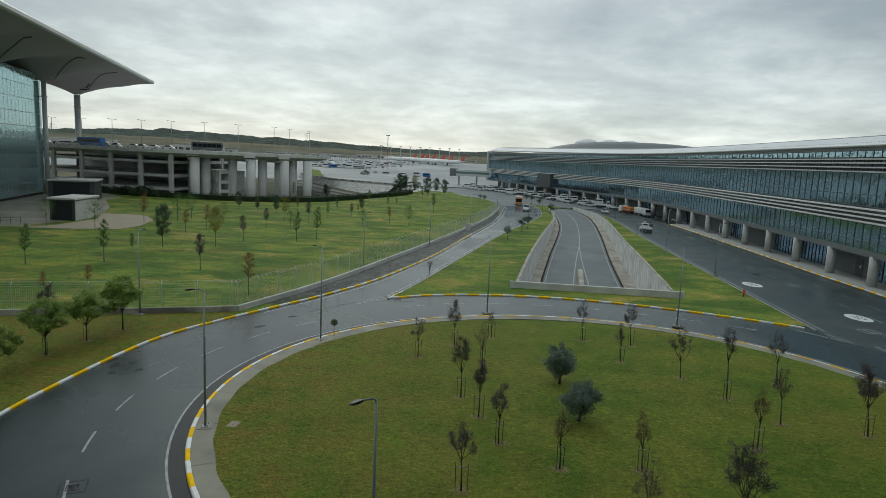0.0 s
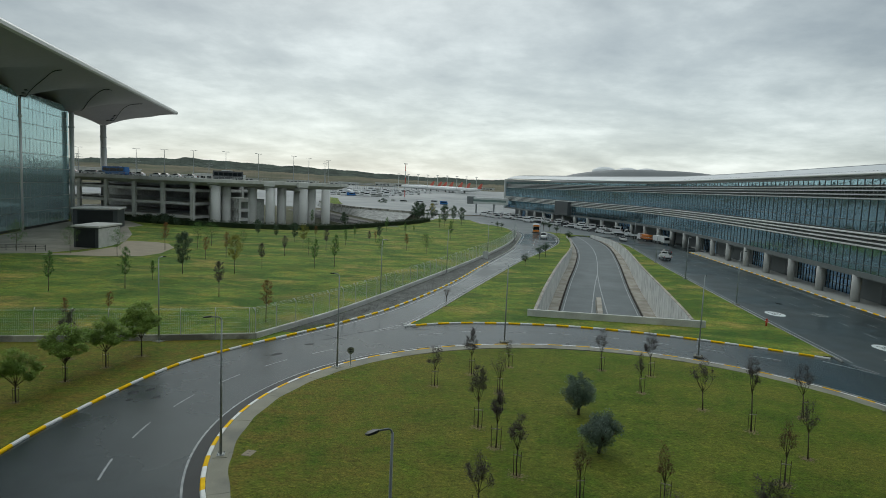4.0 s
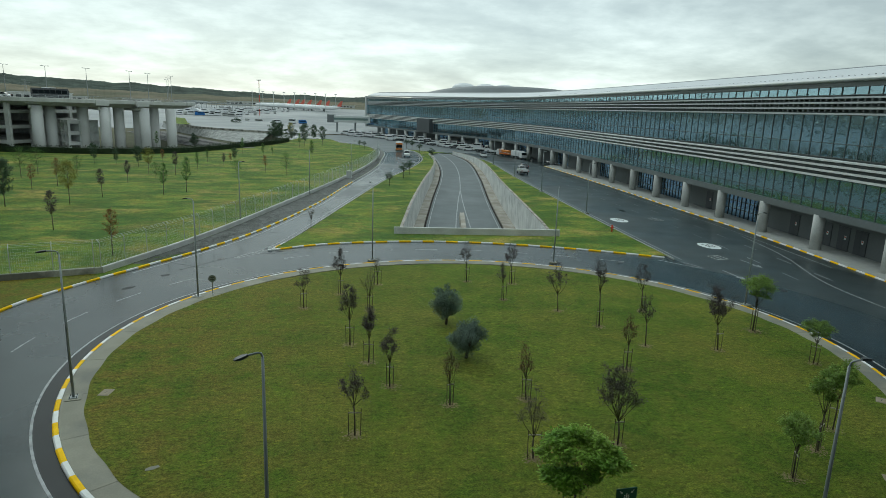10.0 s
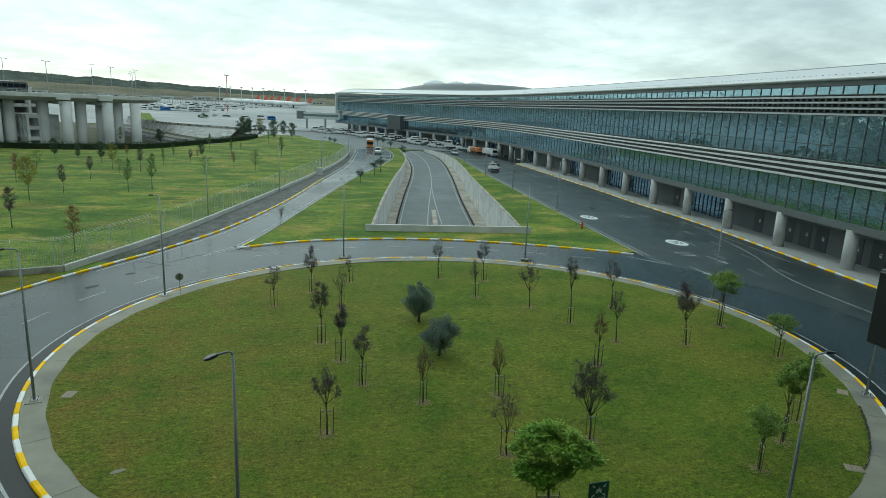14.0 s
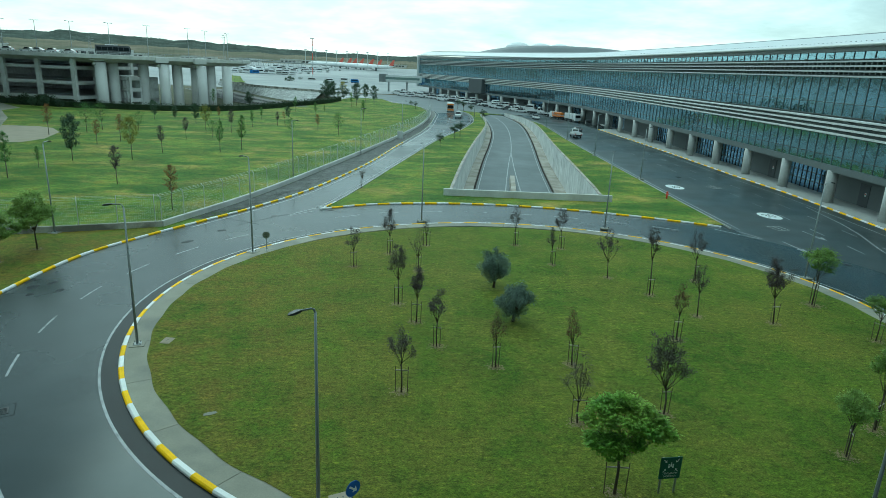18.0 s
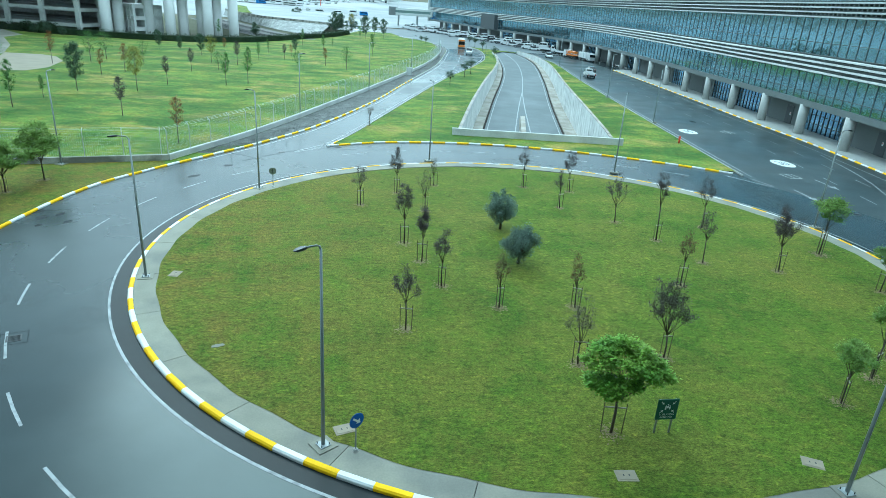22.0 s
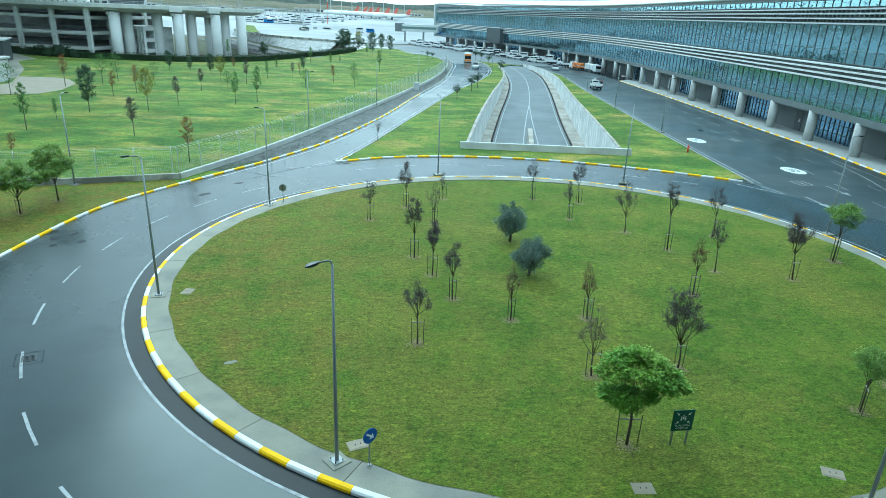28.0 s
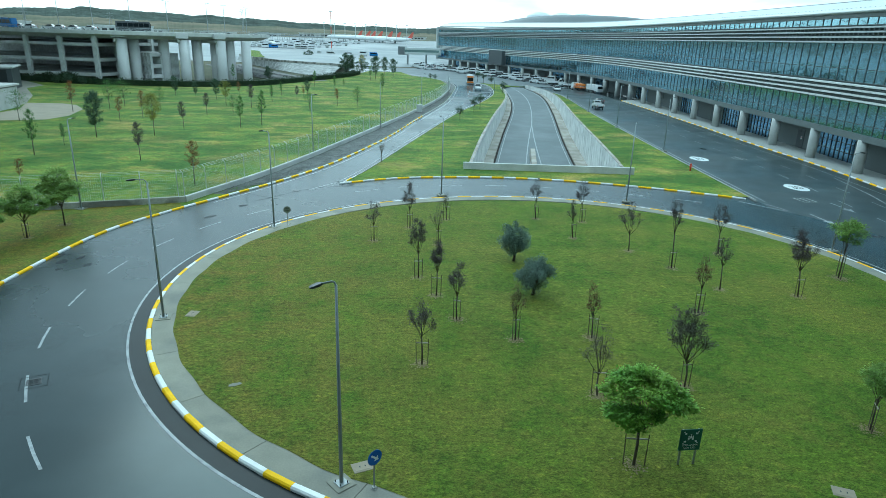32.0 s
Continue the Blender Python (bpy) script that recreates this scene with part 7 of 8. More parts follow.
def hatch(x, y, ang, w=0.75, d=0.55):
    root = thing("hatch_cover", "small pale concrete inspection cover set in the lawn edge", "hatch cover", m=pose(x, y, 0.16, 0, 0, ang), group="inspection covers")
    part("frame", boxes((-w / 2, w / 2, -d / 2, d / 2, -0.1, 0.03), bevel=0.012), M_TAN, root)
    part("lid", boxes((-w / 2 + 0.07, w / 2 - 0.07, -d / 2 + 0.07, d / 2 - 0.07, 0.03, 0.042)), M_TAN, root)
    for q in (-0.1, 0.1):
        part("handle", boxes((q - 0.018, q + 0.018, -0.04, 0.04, 0.042, 0.05)), M_DARK, root)


for x, y, a in ((-10.9, 32.35, 80), (-1.02, 19.0, 20), (8.7, 16.4, -2), (15.9, 16.9, -25), (30.2, 26.5, 45), (24.0, 19.8, -30)):
    hatch(x, y, a)


def litter():
    root = thing("pale_scrap", "small pale flat scrap lying on the island lawn", "litter", m=pose(-6.85, 24.82, 0.17, 0, 0, 20) @ Matrix.Diagonal((1.0, 1.0, 0.6, 1)))
    bm = bmesh.new()
    prism(bm, [(-0.3, -0.08), (-0.05, -0.14), (0.28, -0.05), (0.22, 0.1), (-0.1, 0.13), (-0.28, 0.06)], 0.0, 0.03)
    part("scrap", bm, M_PAVE, root)


litter()


def hydrant():
    root = thing("fire_hydrant", "small orange-red fire hydrant standing on the pointed lawn", "hydrant", m=pose(37.2, 74.4, 0.13))
    part("barrel", raw("barrel", *tube([(0, 0, -0.05), (0, 0, 0.75)], 0.11, 12), M_RED, True), None, root)
    part("cap", raw("cap", *tube([(0, 0, 0.75), (0, 0, 0.85), (0, 0, 0.92)], [0.14, 0.13, 0.03], 12), M_RED), None, root)
    part("outlet", raw("outlet", *tube([(-0.2, 0, 0.55), (0.2, 0, 0.55)], 0.06, 10), M_RED), None, root)


hydrant()


def cabinet(x, y):
    root = thing("utility_cabinet", "pale grey utility cabinet by the fence", "cabinet", m=pose(x, y, 0.14, 0, 0, -15))
    part("body", boxes((-0.5, 0.5, -0.3, 0.3, 0, 1.6), bevel=0.03), M_SLAT, root)
    part("door", boxes((-0.44, -0.01, -0.33, -0.3, 0.1, 1.5)), M_SLAT, root)
    part("door", boxes((0.01, 0.44, -0.33, -0.3, 0.1, 1.5)), M_SLAT, root)


cabinet(5.8, 132.5)


# ---- wing of the building that the view is taken from ----
def near_wing():
    root = thing("near_wing", "dark glazed wing of the near building on a raised floor", "building")
    part("lower_cladding", boxes((13.7, 34, -14, 11.75, 9.75, 11.55), bevel=0.03), M_DARK, root, "dark smooth cladding panels")
    part("band", boxes((13.72, 34, -14, 11.72, 11.56, 11.60)), M_STEEL, root)
    part("middle_cladding", boxes((13.73, 34, -14, 11.71, 11.62, 13.1), bevel=0.03), M_DARK, root)
    # carried up and out beyond view to block sky over the island
    part("upper_wall", boxes((14.1, 60, -14, 11.4, 13.1, 46)), M_DARK, root)
    part("edge_post", boxes((13.76, 14.1, 11.35, 11.7, 13.1, 46)), M_CLAD, root)
    w = 2.1
    pm = mesh_of(boxes((13.95, 13.98, -w + 0.05, 0, 0, 3.0)), "pane", M_GLASS_T)
    for k in range(8):
        for j in range(4):
            part("pane", pm, None, root, m=Matrix.Translation((0, 11.3 - k * w, 13.2 + 3.15 * j)))
    for k in range(9):
        part("mullion", boxes((13.85, 14.05, -0.05, 0.05, 13.1, 26)), M_DARK, root, m=Matrix.Translation((0, 11.33 - k * w, 0)))
    for z in (12.6, 16.3, 19.4):
        part("transom", boxes((13.86, 14.04, -14, 11.34, z, z + 0.08)), M_DARK, root)
    for x, y in ((17, 8), (17, -6), (30, 8), (30, -6)):
        part("stilt", raw("stilt", *tube([(x, y, 0), (x, y, 9.8)], 0.5, 16), M_CONC), None, root)


near_wing()


def near_building():
    """The unseen wall behind the viewer, closing the place on that side and raised to shade near ground."""
    root = thing("near_building", "unseen glazed front behind the viewer, raised tall to shade the island", "building")
    part("front_wall", boxes((-120, 13.6, -4.5, -4.0, 0, 46)), M_CLAD, root)
    for z in (3, 9, 15, 21, 27, 33, 39):
        part("window_band", boxes((-119, 13, -3.98, -3.95, z, z + 3.4)), M_VEH_GLASS, root)


near_building()


# ---- vehicles ----
def side_prism(bm, prof, w0, w1=None):
    """A body from a side outline (x along, z up), w0 half-wide below and w1 half-wide at its top."""
    w1 = w1 or w0
    zs = [z for _, z in prof]
    lo, hi = min(zs), max(zs)
    hw = lambda z: w0 + (w1 - w0) * (z - lo) / (hi - lo)
    a = [bm.verts.new((x, -hw(z), z)) for x, z in prof]
    b = [bm.verts.new((x, hw(z), z)) for x, z in prof]
    n = len(prof)
    bm.faces.new(a)
    bm.faces.new(b[::-1])
    for i in range(n):
        bm.faces.new((a[i], b[i], b[(i + 1) % n], a[(i + 1) % n]))
    bmesh.ops.recalc_face_normals(bm, faces=bm.faces[:])
    return bm


def bevelled(bm, d):
    bmesh.ops.bevel(bm, geom=bm.edges[:], offset=d, segments=2, affect="EDGES")
    return bm


def wheels(root, xs, half, r=0.32, w=0.2):
    tv = tube([(0, -w / 2, 0), (0, w / 2, 0)], r, 18)
    rv = tube([(0, -w / 2 - 0.012, 0), (0, w / 2 + 0.012, 0)], r * 0.6, 12)
    t, q = raw("tyre", *tv, M_TYRE), raw("rim", *rv, M_STEEL)
    for x in xs:
        for s in (-1, 1):
            k = part("wheel", t, None, root, m=pose(x, s * (half - w / 2), r))
            part("rim", q, None, k)


def lamps(root, front, back, half, z):
    for s in (-1, 1):
        part("headlight", boxes((front - 0.03, front + 0.03, s * (half - 0.28) - 0.14, s * (half - 0.28) + 0.14, z, z + 0.16)), M_LAMPGLASS, root)
        part("tail_light", boxes((back - 0.02, back + 0.03, s * (half - 0.12) - 0.06, s * (half - 0.12) + 0.06, z + 0.1, z + 0.5)), M_REDLAMP, root)


def van(paint=None, label="small white panel van", name="van"):
    root = thing(name, label, "van")
    paint = paint or M_VEH_W
    part("body", bevelled(side_prism(bmesh.new(), [(-2.0, 0.3), (2.0, 0.3), (2.05, 0.75), (1.85, 0.98), (1.2, 1.1), (-2.02, 1.1), (-2.05, 0.6)], 0.86), 0.06), paint, root)
    part("cabin", bevelled(side_prism(bmesh.new(), [(1.25, 1.05), (0.55, 1.72), (-1.75, 1.78), (-2.0, 1.05)], 0.83, 0.68), 0.05), paint, root)
    part("windscreen", side_prism(bmesh.new(), [(1.22, 1.1), (0.64, 1.66), (0.6, 1.66), (1.16, 1.1)], 0.74, 0.62), M_VEH_GLASS, root)
    for s in (-1, 1):
        part("side_window", boxes((-0.05, 0.75, s * 0.8 - 0.012, s * 0.8 + 0.012, 1.14, 1.5)), M_VEH_GLASS, root, m=pose(0, 0, 0))
        part("side_window", boxes((-1.6, -0.15, s * 0.8 - 0.012, s * 0.8 + 0.012, 1.14, 1.5)), M_VEH_GLASS, root)
        part("mirror", boxes((0.75, 0.9, s * 0.95 - 0.1, s * 0.95 + 0.1, 1.1, 1.28), bevel=0.03), M_DARK, root)
    part("rear_window", boxes((-2.0, -1.93, -0.58, 0.58, 1.15, 1.58)), M_VEH_GLASS, root)
    part("bumper", boxes((-2.12, -2.0, -0.8, 0.8, 0.35, 0.6)), M_DARK, root)
    part("bumper", boxes((2.0, 2.1, -0.8, 0.8, 0.35, 0.58)), M_DARK, root)
    lamps(root, 2.03, -2.06, 0.84, 0.68)
    wheels(root, (-1.3, 1.3), 0.88)
    return root


def sedan(paint, label):
    root = thing("car", label, "car")
    part("body", bevelled(side_prism(bmesh.new(), [(-2.1, 0.3), (2.1, 0.3), (2.15, 0.6), (1.9, 0.82), (-1.9, 0.92), (-2.15, 0.75)], 0.87), 0.07), paint, root)
    part("cabin", bevelled(side_prism(bmesh.new(), [(1.0, 0.82), (0.3, 1.4), (-1.0, 1.43), (-1.75, 0.9)], 0.80, 0.62), 0.05), M_VEH_GLASS, root, "dark glazed cabin")
    part("roof", boxes((-0.95, 0.25, -0.6, 0.6, 1.40, 1.45), bevel=0.02), paint, root)
    lamps(root, 2.1, -2.13, 0.85, 0.55)
    wheels(root, (-1.3, 1.35), 0.89, 0.31)
    return root


def pickup(label="white dropside pickup truck with a grey load bed"):
    root = thing("pickup_truck", label, "truck")
    part("cab", bevelled(side_prism(bmesh.new(), [(0.75, 0.45), (2.75, 0.45), (2.8, 0.95), (2.1, 1.2), (1.55, 1.98), (0.8, 2.0)], 0.93, 0.8), 0.06), M_VEH_W, root)
    part("windscreen", side_prism(bmesh.new(), [(2.1, 1.24), (1.62, 1.9), (1.58, 1.9), (2.04, 1.24)], 0.82, 0.74), M_VEH_GLASS, root)
    part("rear_window", boxes((0.76, 0.79, -0.6, 0.6, 1.3, 1.8)), M_VEH_GLASS, root)
    for s in (-1, 1):
        part("side_window", boxes((1.0, 1.75, s * 0.87 - 0.015, s * 0.87 + 0.015, 1.28, 1.75)), M_VEH_GLASS, root)
    bed = part("load_bed", boxes((-2.7, 0.65, -1.0, 1.0, 0.82, 0.9)), M_STEEL, root)
    for a in ((-2.7, 0.65, -1.0, -0.95, 0.9, 1.28), (-2.7, 0.65, 0.95, 1.0, 0.9, 1.28), (-2.7, -2.65, -0.95, 0.95, 0.9, 1.28), (0.6, 0.65, -0.95, 0.95, 0.9, 1.5)):
        part("dropside", boxes(a), M_VEH_W, bed)
    part("chassis", boxes((-2.5, 2.4, -0.4, 0.4, 0.45, 0.8)), M_DARK, root)
    lamps(root, 2.78, -2.7, 0.9, 0.65)
    wheels(root, (-1.5, 1.95), 0.92, 0.36)
    return root


def box_truck(body, label, name="utility_truck", orange=False):
    root = thing(name, label, "truck")
    part("cab", bevelled(side_prism(bmesh.new(), [(1.6, 0.5), (3.4, 0.5), (3.45, 1.3), (3.1, 2.45), (1.6, 2.5)], 1.05, 0.98), 0.08), M_VEH_W, root)
    part("windscreen", side_prism(bmesh.new(), [(3.46, 1.4), (3.2, 2.2), (3.15, 2.2), (3.40, 1.4)], 0.92, 0.85), M_VEH_GLASS, root)
    part("chassis", boxes((-3.4, 3.2, -0.5, 0.5, 0.5, 0.9)), M_DARK, root)
    if orange:
        part("work_platform", boxes((-3.4, 1.4, -1.1, 1.1, 0.95, 1.15)), body, root)
        for k in range(6):
            part("rail_post", boxes((-3.4 + 0.93 * k, -3.32 + 0.93 * k, -1.1, -1.04, 1.15, 2.2), (-3.4 + 0.93 * k, -3.32 + 0.93 * k, 1.04, 1.1, 1.15, 2.2)), body, root)
        part("lift_arm", boxes((-3.2, 1.2, -0.5, 0.5, 1.6, 2.3), bevel=0.1), body, root, "folded orange lift arm")
        part("handrail", boxes((-3.4, 1.4, -1.1, -1.04, 2.15, 2.22), (-3.4, 1.4, 1.04, 1.1, 2.15, 2.22)), body, root)
    else:
        part("box_body", boxes((-3.4, 1.5, -1.1, 1.1, 0.9, 2.55), bevel=0.05), body, root)
    lamps(root, 3.45, -3.42, 1.0, 0.7)
    wheels(root, (-2.2, 2.4), 1.08, 0.42, 0.26)
    return root


def bus(paint, label):
    root = thing("bus", label, "bus")
    part("body", bevelled(side_prism(bmesh.new(), [(-4.6, 0.4), (4.6, 0.4), (4.7, 1.4), (4.5, 2.9), (-4.6, 2.95), (-4.7, 1.4)], 1.22, 1.15), 0.1), paint, root)
    for s in (-1, 1):
        for k in range(6):
            part("side_window", boxes((-4.2 + 1.42 * k, -2.9 + 1.42 * k, s * 1.21 - 0.02, s * 1.21 + 0.02, 1.45, 2.45)), M_VEH_GLASS, root)
    part("windscreen", boxes((4.6, 4.72, -1.05, 1.05, 1.25, 2.35)), M_VEH_GLASS, root)
    part("destination_panel", boxes((4.52, 4.6, -0.9, 0.9, 2.45, 2.75)), M_DARK, root)
    part("roof_unit", boxes((-2, 1.5, -0.8, 0.8, 2.95, 3.15), bevel=0.06), M_VEH_W, root)
    lamps(root, 4.68, -4.68, 1.15, 0.7)
    wheels(root, (-2.9, 3.0), 1.2, 0.46, 0.28)
    return root


def place(ob, x, y, ang, z=0.0):
    ob.matrix_basis = pose(x, y, z, 0, 0, ang)
    return ob


# on the roads
place(sedan(M_VEH_G, "dark grey car on the terminal road"), 53.7, 162.2, 86)
place(pickup(), 48.8, 148.0, 85)
# parked rows below the terminal
vp, cp, pk = van(label="white van parked below the terminal"), sedan(M_VEH_W, "white car parked below the terminal"), pickup("white pickup parked below the terminal")
dk = sedan(M_VEH_G, "dark grey car parked below the terminal")
for o in (vp, cp, pk, dk):
    o["group"] = "parked vehicles"
spots = [(61.6, 214), (58.1, 223), (55.1, 232), (53.2, 237), (51.5, 243), (50.2, 248.5), (48.9, 254), (47.6, 259), (46.0, 264), (44.4, 269), (43.0, 274), (41.4, 279.5), (39.6, 285), (37.6, 289.7), (36.0, 293.5),
         (34.5, 297), (31.8, 291), (31.2, 304), (29.4, 307.5), (27.9, 311), (25.9, 314.5), (24.2, 319), (22.7, 323), (20.7, 328), (19.0, 333), (24.5, 335), (18.2, 318), (15.0, 326), (22.0, 342), (13.0, 338), (17.5, 347)]
rr = random.Random(4)
used = set()
for i, (x, y) in enumerate(spots):
    x2, y2 = spots[min(i + 1, 24)]
    x1, y1 = spots[max(min(i, 24) - 1, 0)]
    ang = math.degrees(math.atan2(y2 - y1, x2 - x1))
    src = rr.choice((vp, vp, cp, pk, vp, vp, cp)) if i not in (0, 1, 4, 9, 15) else (pk, pk, dk, dk, dk)[(0, 1, 4, 9, 15).index(i)]
    m = pose(x + rr.uniform(-0.3, 0.3), y, 0.0, 0, 0, ang + 48 + rr.uniform(-7, 7) + rr.choice((0, 180)))
    m = m @ Matrix.Diagonal((1.08, 1.08, rr.uniform(1.0, 1.25), 1))
    if src in used:
        copy_thing(src, m)
    else:
        src.matrix_basis = m
        used.add(src)
for k, (x, y) in enumerate(((59.5, 239), (57.5, 246), (55.5, 252), (53.8, 258), (51.8, 263), (49.8, 268.5), (48.0, 274), (46.2, 279), (44.2, 284.5), (40.5, 295), (38.0, 300), (35.5, 306), (33.0, 312), (30.5, 318), (27.5, 325), (22.5, 334))):
    copy_thing((vp, pk, cp, vp)[k % 4], pose(x, y, 0.0, 0, 0, 150 + rr.uniform(-12, 12) + rr.choice((0, 180))) @ Matrix.Diagonal((1.06, 1.06, rr.uniform(1.0, 1.3), 1)))
copy_thing(cp, pose(52.7, 202.0, 0, 0, 0, 262))
place(box_truck(M_ORANGE, "white lorry with a folded orange lift parked below the terminal", "lift_truck", True), 60.6, 205, 104)
place(box_truck(M_VEH_W, "white box lorry parked below the terminal"), 63.2, 196.5, 282)
# buses and cars on the access road and the upper deck
cb = place(bus(M_VEH_W, "white city bus with an orange front on the access road"), 27.3, 224.0, 264)
part("front_panel", boxes((4.55, 4.66, -1.1, 1.1, 2.4, 2.9), (4.66, 4.74, -1.1, 1.1, 0.6, 1.15)), M_ORANGE, cb, "orange front panels")
place(pickup("white utility pickup on the access road"), 26.6, 197.0, 261)
b1 = place(bus(M_BUSBLUE, "blue and dark city bus on the upper deck"), -117, 209, 166, 14.0)
place(bus(M_VEH_G, "dark city bus on the viaduct deck"), -76, 202, 20, 14.0)
cd = place(sedan(M_VEH_W, "pale car on the upper deck"), -139, 213, 166, 14.0)
cd["group"] = "cars on the deck"
for k in range(14):
    copy_thing(cd, pose(-148 + 4.4 * k + rr.uniform(-1, 1), 216 - 1.05 * k + rr.choice((0, 3.4)), 14.0, 0, 0, 166))


# ---- lamps of the deck, masts, aircraft and far buildings ----
def deck_lamp():
    root = thing("deck_lamp", "slim tall lamp standard on the upper deck", "street lamp", group="deck lamps")
    part("pole", raw("pole", *tube([(0, 0, 0), (0, 0, 9.3)], [0.12, 0.06], 8), M_STEEL), None, root)
    part("arm", raw("arm", *tube([(0, 0, 9.2), (0.2, 0, 9.35), (1.3, 0, 9.4)], 0.05, 6), M_STEEL), None, root)
    part("lamp_head", boxes((1.1, 1.8, -0.14, 0.14, 9.3, 9.44)), M_STEEL, root)
    part("arm", raw("arm", *tube([(0, 0, 9.2), (-0.2, 0, 9.35), (-1.3, 0, 9.4)], 0.05, 6), M_STEEL), None, root)
    part("lamp_head", boxes((-1.8, -1.1, -0.14, 0.14, 9.3, 9.44)), M_STEEL, root)
    return root


dl = deck_lamp()
for i, (x, y) in enumerate(((-150, 222), (-136, 219), (-124, 216), (-112, 213), (-101, 210.5), (-90, 208), (-79, 208), (-70, 214), (-60, 222), (-58, 236), (-54, 252), (-60, 275), (-66, 300))):
    m = pose(x, y, 14.0, 0, 0, 76)
    if i:
        copy_thing(dl, m)
    else:
        dl.matrix_basis = m


def aircraft():
    root = thing("aircraft", "white airliner with a red tail parked on the apron", "aircraft", group="parked aircraft")
    st = [(-19, 0.3, 4.4), (-14, 1.5, 3.9), (-8, 2.0, 3.6), (12, 2.0, 3.6), (16, 1.5, 3.5), (18.6, 0.4, 3.2)]
    me = raw("fuselage", *tube([(x, 0, z) for x, _, z in st], [r for _, r, _ in st], 14), M_VEH_W, True)
    part("fuselage", me, None, root)
    for s in (-1, 1):
        bm = bmesh.new()
        prism(bm, [(3, s * 1.5), (-1.5, s * 1.5), (-6, s * 17), (-4.6, s * 17)], 2.9, 3.2)
        part("wing", bm, M_SLAT, root)
        part("engine", raw("engine", *tube([(0.5, s * 5.8, 1.9), (3.6, s * 5.8, 1.9)], [0.8, 1.05], 12), M_VEH_W, True), None, root)
        bm = bmesh.new()
        prism(bm, [(-14.5, s * 0.8), (-17.5, s * 0.8), (-19.3, s * 6), (-18, s * 6)], 4.6, 4.8)
        part("tailplane", bm, M_SLAT, root)
    part("tail_fin", side_prism(bmesh.new(), [(-13.5, 5.2), (-17.8, 4.8), (-19.4, 10.4), (-17.6, 10.4)], 0.22), M_TAIL, root, "red tail fin")
    part("gear", boxes((13.8, 14.4, -0.3, 0.3, 0, 2), (-1.5, -0.7, -3, -2.4, 0, 2.4), (-1.5, -0.7, 2.4, 3, 0, 2.4)), M_DARK, root)
    return root


ac = aircraft()
for i in range(7):
    x, y = (-50, -41, -35, -28, -18, -10, 2)[i], 704 - 11 * i
    m = pose(x, y, ground_z(x, y) + 0.3, 0, 0, 186)
    if i:
        copy_thing(ac, m)
    else:
        ac.matrix_basis = m


def mast(h, red, label):
    root = thing("light_mast", label, "mast", group="apron masts")
    n = 6
    for k in range(n):
        part("section", raw("section", *tube([(0, 0, h * k / n), (0, 0, h * (k + 1) / n)], 0.22, 6), M_RED if red and k % 2 else M_SLAT), None, root)
    part("crown_frame", boxes((-1.2, 1.2, -0.4, 0.4, h, h + 0.5)), M_STEEL, root)
    return root


ms = mast(17, False, "tall apron light mast with a lamp crown")
for i in range(9):
    x, y = -62 + 9.5 * i, 615
    m = pose(x, y, ground_z(x, y))
    if i:
        copy_thing(ms, m)
    else:
        ms.matrix_basis = m
place(mast(26, True, "red and white banded mast on the apron"), -38, 420, 0, ground_z(-38, 420))


def far_shed(x, y, w, d, h, ang, label):
    root = thing("far_building", label, "building", m=pose(x, y, ground_z(x, y) - 0.3, 0, 0, ang), group="far buildings")
    part("wall_block", boxes((-w / 2, w / 2, -d / 2, d / 2, 0, h)), M_CONC, root)
    part("roof", boxes((-w / 2 - 0.5, w / 2 + 0.5, -d / 2 - 0.5, d / 2 + 0.5, h, h + 0.6)), M_SLAT, root)
    for k in range(int(w / 6)):
        part("window", boxes((-w / 2 + 6 * k + 1, -w / 2 + 6 * k + 5, -d / 2 - 0.06, -d / 2, h * 0.35, h * 0.75)), M_VEH_GLASS, root)


rr = random.Random(9)
for x, y in ((-170, 900), (-120, 980), (-240, 940), (-90, 1040), (-60, 1000), (-320, 900), (-420, 960), (-20, 1080), (40, 1150)):
    far_shed(x, y, rr.uniform(24, 60), rr.uniform(12, 26), rr.uniform(3.5, 6), rr.uniform(-20, 20), "low pale airport shed far across the apron")


def jet_bridge():
    root = thing("passenger_bridge", "grey raised passenger bridge at the terminal's far end", "passenger bridge")
    m = pose(26.5, 352, 0, 0, 0, 172)
    part("corridor", boxes((0, 21, -1.8, 1.8, 6.0, 9.6), bevel=0.08), M_SLAT, root, m=m)
    part("window_band", boxes((1, 20, 1.79, 1.84, 7.3, 8.5)), M_GLASS_T, root, m=m)
    for x in (8, 18):
        part("support", raw("support", *tube([(x, 0, 0), (x, 0, 6.1)], 0.5, 10), M_STEEL), None, root, m=m)
    part("rotunda", raw("rotunda", *tube([(21, 0, 5.8), (21, 0, 10)], 2.4, 16), M_WALL), None, root, m=m)


jet_bridge()

# service vehicles far off on the apron
def far_vehicle(paint, label, h):
    root = thing("service_vehicle", label, "vehicle", group="apron vehicles")
    part("body", bevelled(side_prism(bmesh.new(), [(-2.6, 0.35), (2.6, 0.35), (2.7, 1.1), (2.0, h), (-2.6, h)], 1.0, 0.92), 0.08), paint, root)
    part("window_band", boxes((-2.0, 2.0, -1.02, 1.02, h * 0.58, h * 0.84)), M_VEH_GLASS, root)
    part("underside", boxes((-2.3, 2.3, -0.8, 0.8, 0.1, 0.4)), M_TYRE, root)
    return root


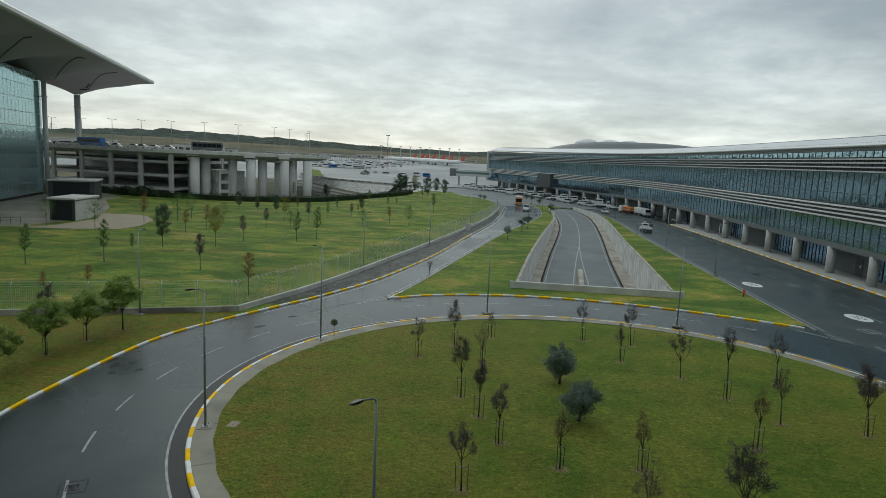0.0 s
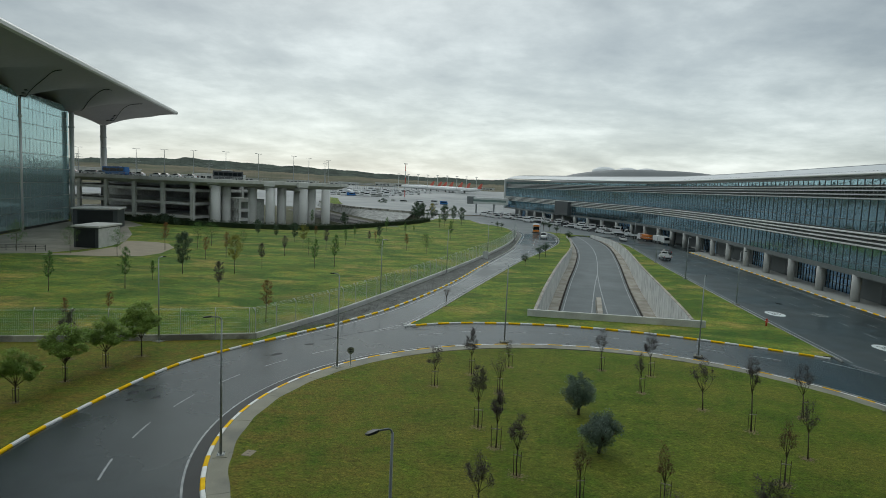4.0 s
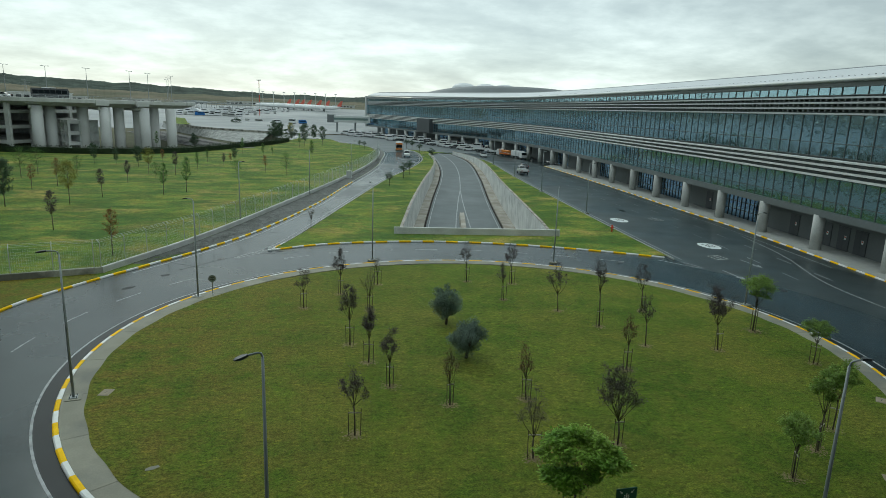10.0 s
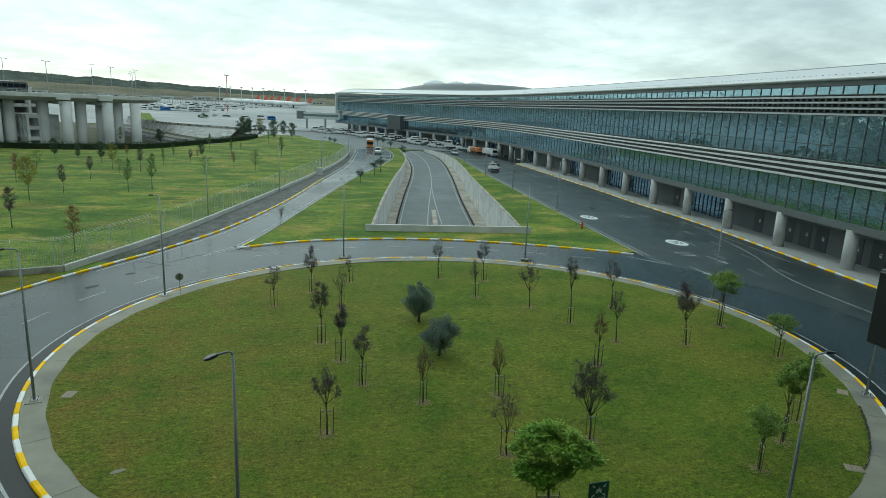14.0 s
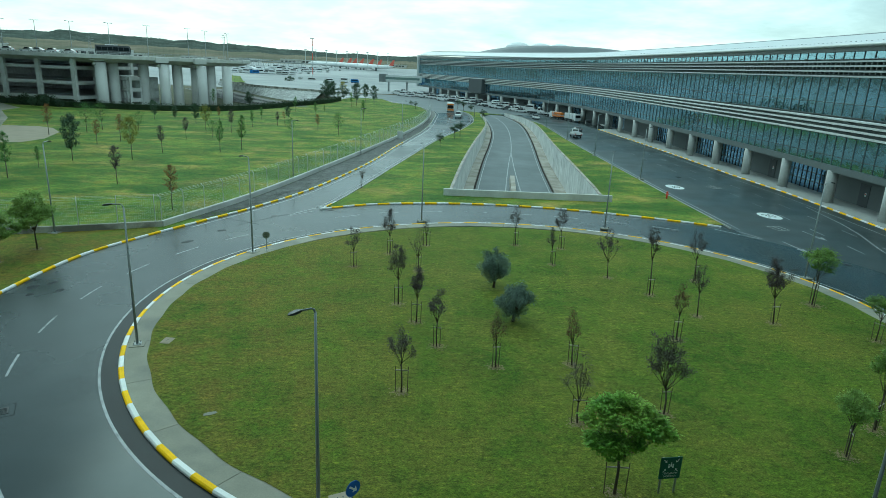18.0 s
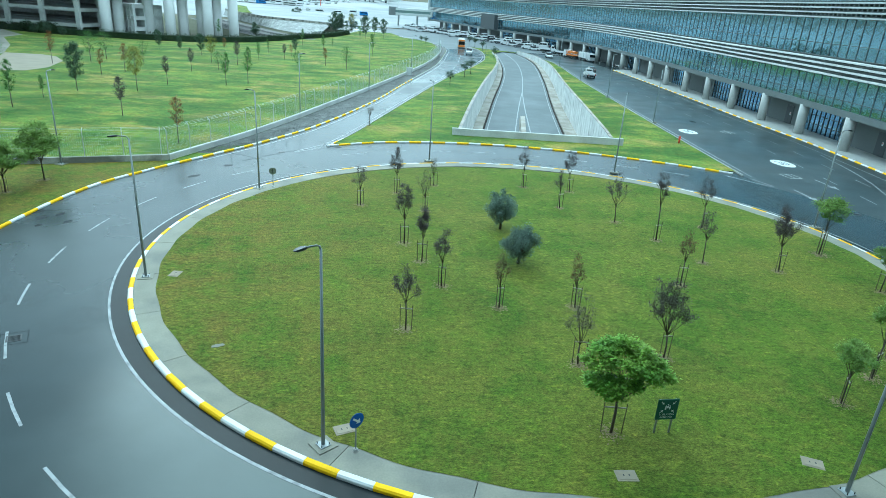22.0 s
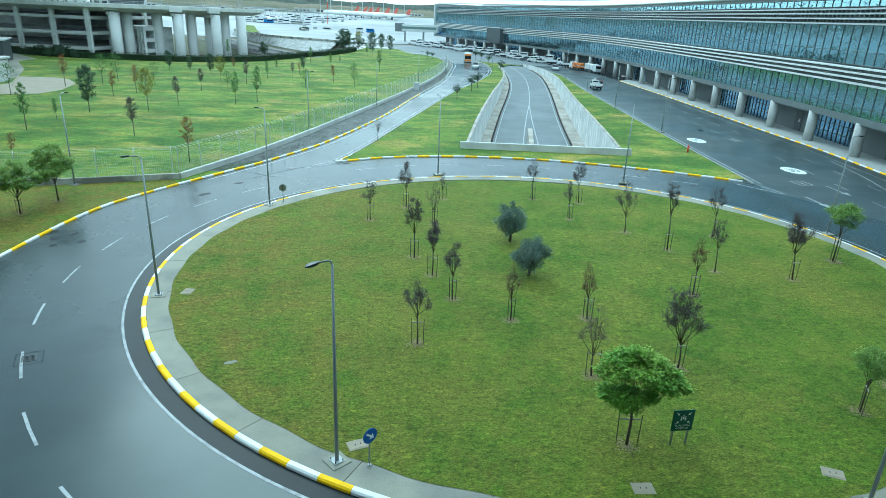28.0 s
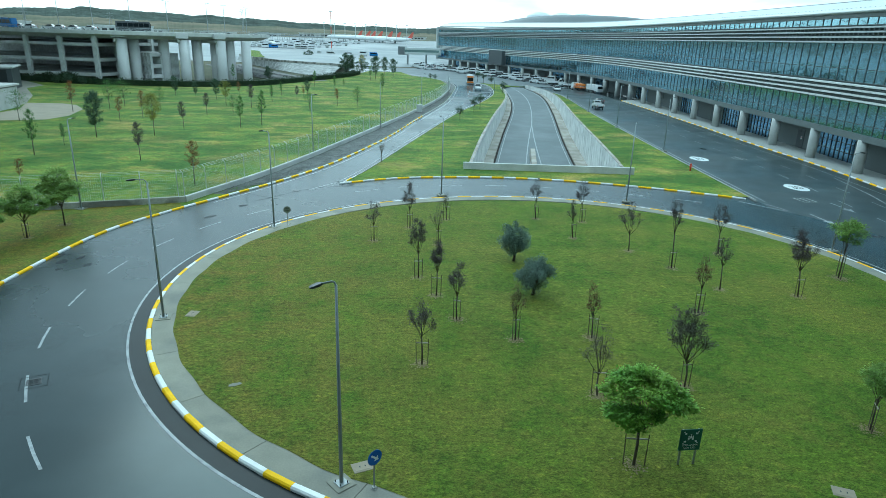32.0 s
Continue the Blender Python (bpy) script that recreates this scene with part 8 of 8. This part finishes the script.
rr = random.Random(19)
kinds = [far_vehicle(M_VEH_W, "small white service van far off on the apron", 2.1), far_vehicle(M_KERB_G, "grey service van far off on the apron", 2.2),
         far_vehicle(M_VEH_W, "tall white service lorry far off on the apron", 3.1), far_vehicle(M_BUSBLUE, "blue service vehicle far off on the apron", 2.4)]
n = 0
for y, x0, x1, step in ((486, -100, -58, 3.6), (520, -112, -50, 4.4), (556, -112, -34, 4.6), (604, -95, -28, 5.0), (420, -52, -8, 7.0)):
    x = x0
    while x < x1:
        k = rr.choice((0, 0, 1, 1, 2, 0, 1, 2, 0, 3)) if n > 3 else n
        yy = y + rr.uniform(-2, 2)
        m = pose(x, yy, ground_z(x, yy) + 0.2, 0, 0, rr.choice((0, 180, 90, 8)) + rr.uniform(-8, 8))
        if n > 3:
            copy_thing(kinds[k], m)
        else:
            kinds[k].matrix_basis = m
        x += step * rr.uniform(0.8, 1.6)
        n += 1


def guideway():
    root = thing("service_gantry", "long low gantry on many posts across the apron", "gantry")
    a, b = Vector((-126, 636, ground_z(-126, 636))), Vector((-62, 600, ground_z(-62, 600)))
    t = b - a
    n = 26
    part("beam", raw("beam", *tube([a + Vector((0, 0, 5.0)), b + Vector((0, 0, 5.0))], 0.5, 6), M_STEEL), None, root)
    part("upper_rail", raw("upper_rail", *tube([a + Vector((0, 0, 6.4)), b + Vector((0, 0, 6.4))], 0.2, 6), M_STEEL), None, root)
    post = raw("post", *tube([(0, 0, 0), (0, 0, 6.4)], 0.22, 6), M_STEEL)
    for k in range(n + 1):
        p = a + t * (k / n)
        part("post", post, None, root, m=pose(p.x, p.y, p.z))


guideway()


def tent(x, y, w, label):
    root = thing("service_tent", label, "tent", m=pose(x, y, ground_z(x, y), 0, 0, rr.uniform(-12, 12)), group="service tents")
    bm = bmesh.new()
    prof = [(-w / 2, 0), (w / 2, 0), (w / 2, 3.0), (w / 4, 4.2), (0, 4.6), (-w / 4, 4.2), (-w / 2, 3.0)]
    side_prism(bm, prof, 4)
    part("cover", bm, M_WHITE, root)
    part("opening", boxes((-w * 0.35, w * 0.35, -4.06, -4.0, 0, 2.8)), M_DARK, root)


for x, y, w in ((-90.2, 496, 8), (-78.1, 498, 7)):
    tent(x, y, w, "white service tent on the apron")


def pylon(x, y, h):
    root = thing("lattice_pylon", "far grey lattice power pylon behind the car park", "pylon", m=pose(x, y, ground_z(x, y), 0, 0, 25), group="far pylons")
    for sx in (-1, 1):
        for sy in (-1, 1):
            part("leg", raw("leg", *tube([(sx * h * 0.09, sy * h * 0.09, 0), (sx * h * 0.02, sy * h * 0.02, h)], h * 0.006, 4), M_STEEL), None, root)
    vf = []
    for k in range(8):
        a, b = h * k / 8, h * (k + 1) / 8
        wa, wb = h * (0.09 - 0.07 * k / 8), h * (0.09 - 0.07 * (k + 1) / 8)
        vf += [tube([(-wa, -wa, a), (wb, -wb, b)], h * 0.004, 3), tube([(wa, -wa, a), (-wb, -wb, b)], h * 0.004, 3)]
    part("lattice", raw("lattice", *join(*vf), M_STEEL), None, root)
    for z, w in ((0.66, 0.2), (0.8, 0.24), (0.93, 0.17)):
        part("crossarm", raw("crossarm", *tube([(-w * h, 0, z * h), (0, 0, (z + 0.03) * h), (w * h, 0, z * h)], h * 0.008, 4), M_STEEL), None, root)


for x, y, hh in ((-560, 900, 30), (-505, 960, 27), (-640, 900, 26), (-440, 1080, 27)):
    pylon(x, y, hh)


def terminal_far():
    """Low buildings seen over the deck, beyond the car park."""
    for x, y, w, h, ang in ((-330, 560, 70, 9.5, 30), (-250, 640, 50, 8, 24), (-420, 560, 60, 9, 35)):
        far_shed(x, y, w, 24, h, ang, "pale low airport building beyond the deck")


terminal_far()
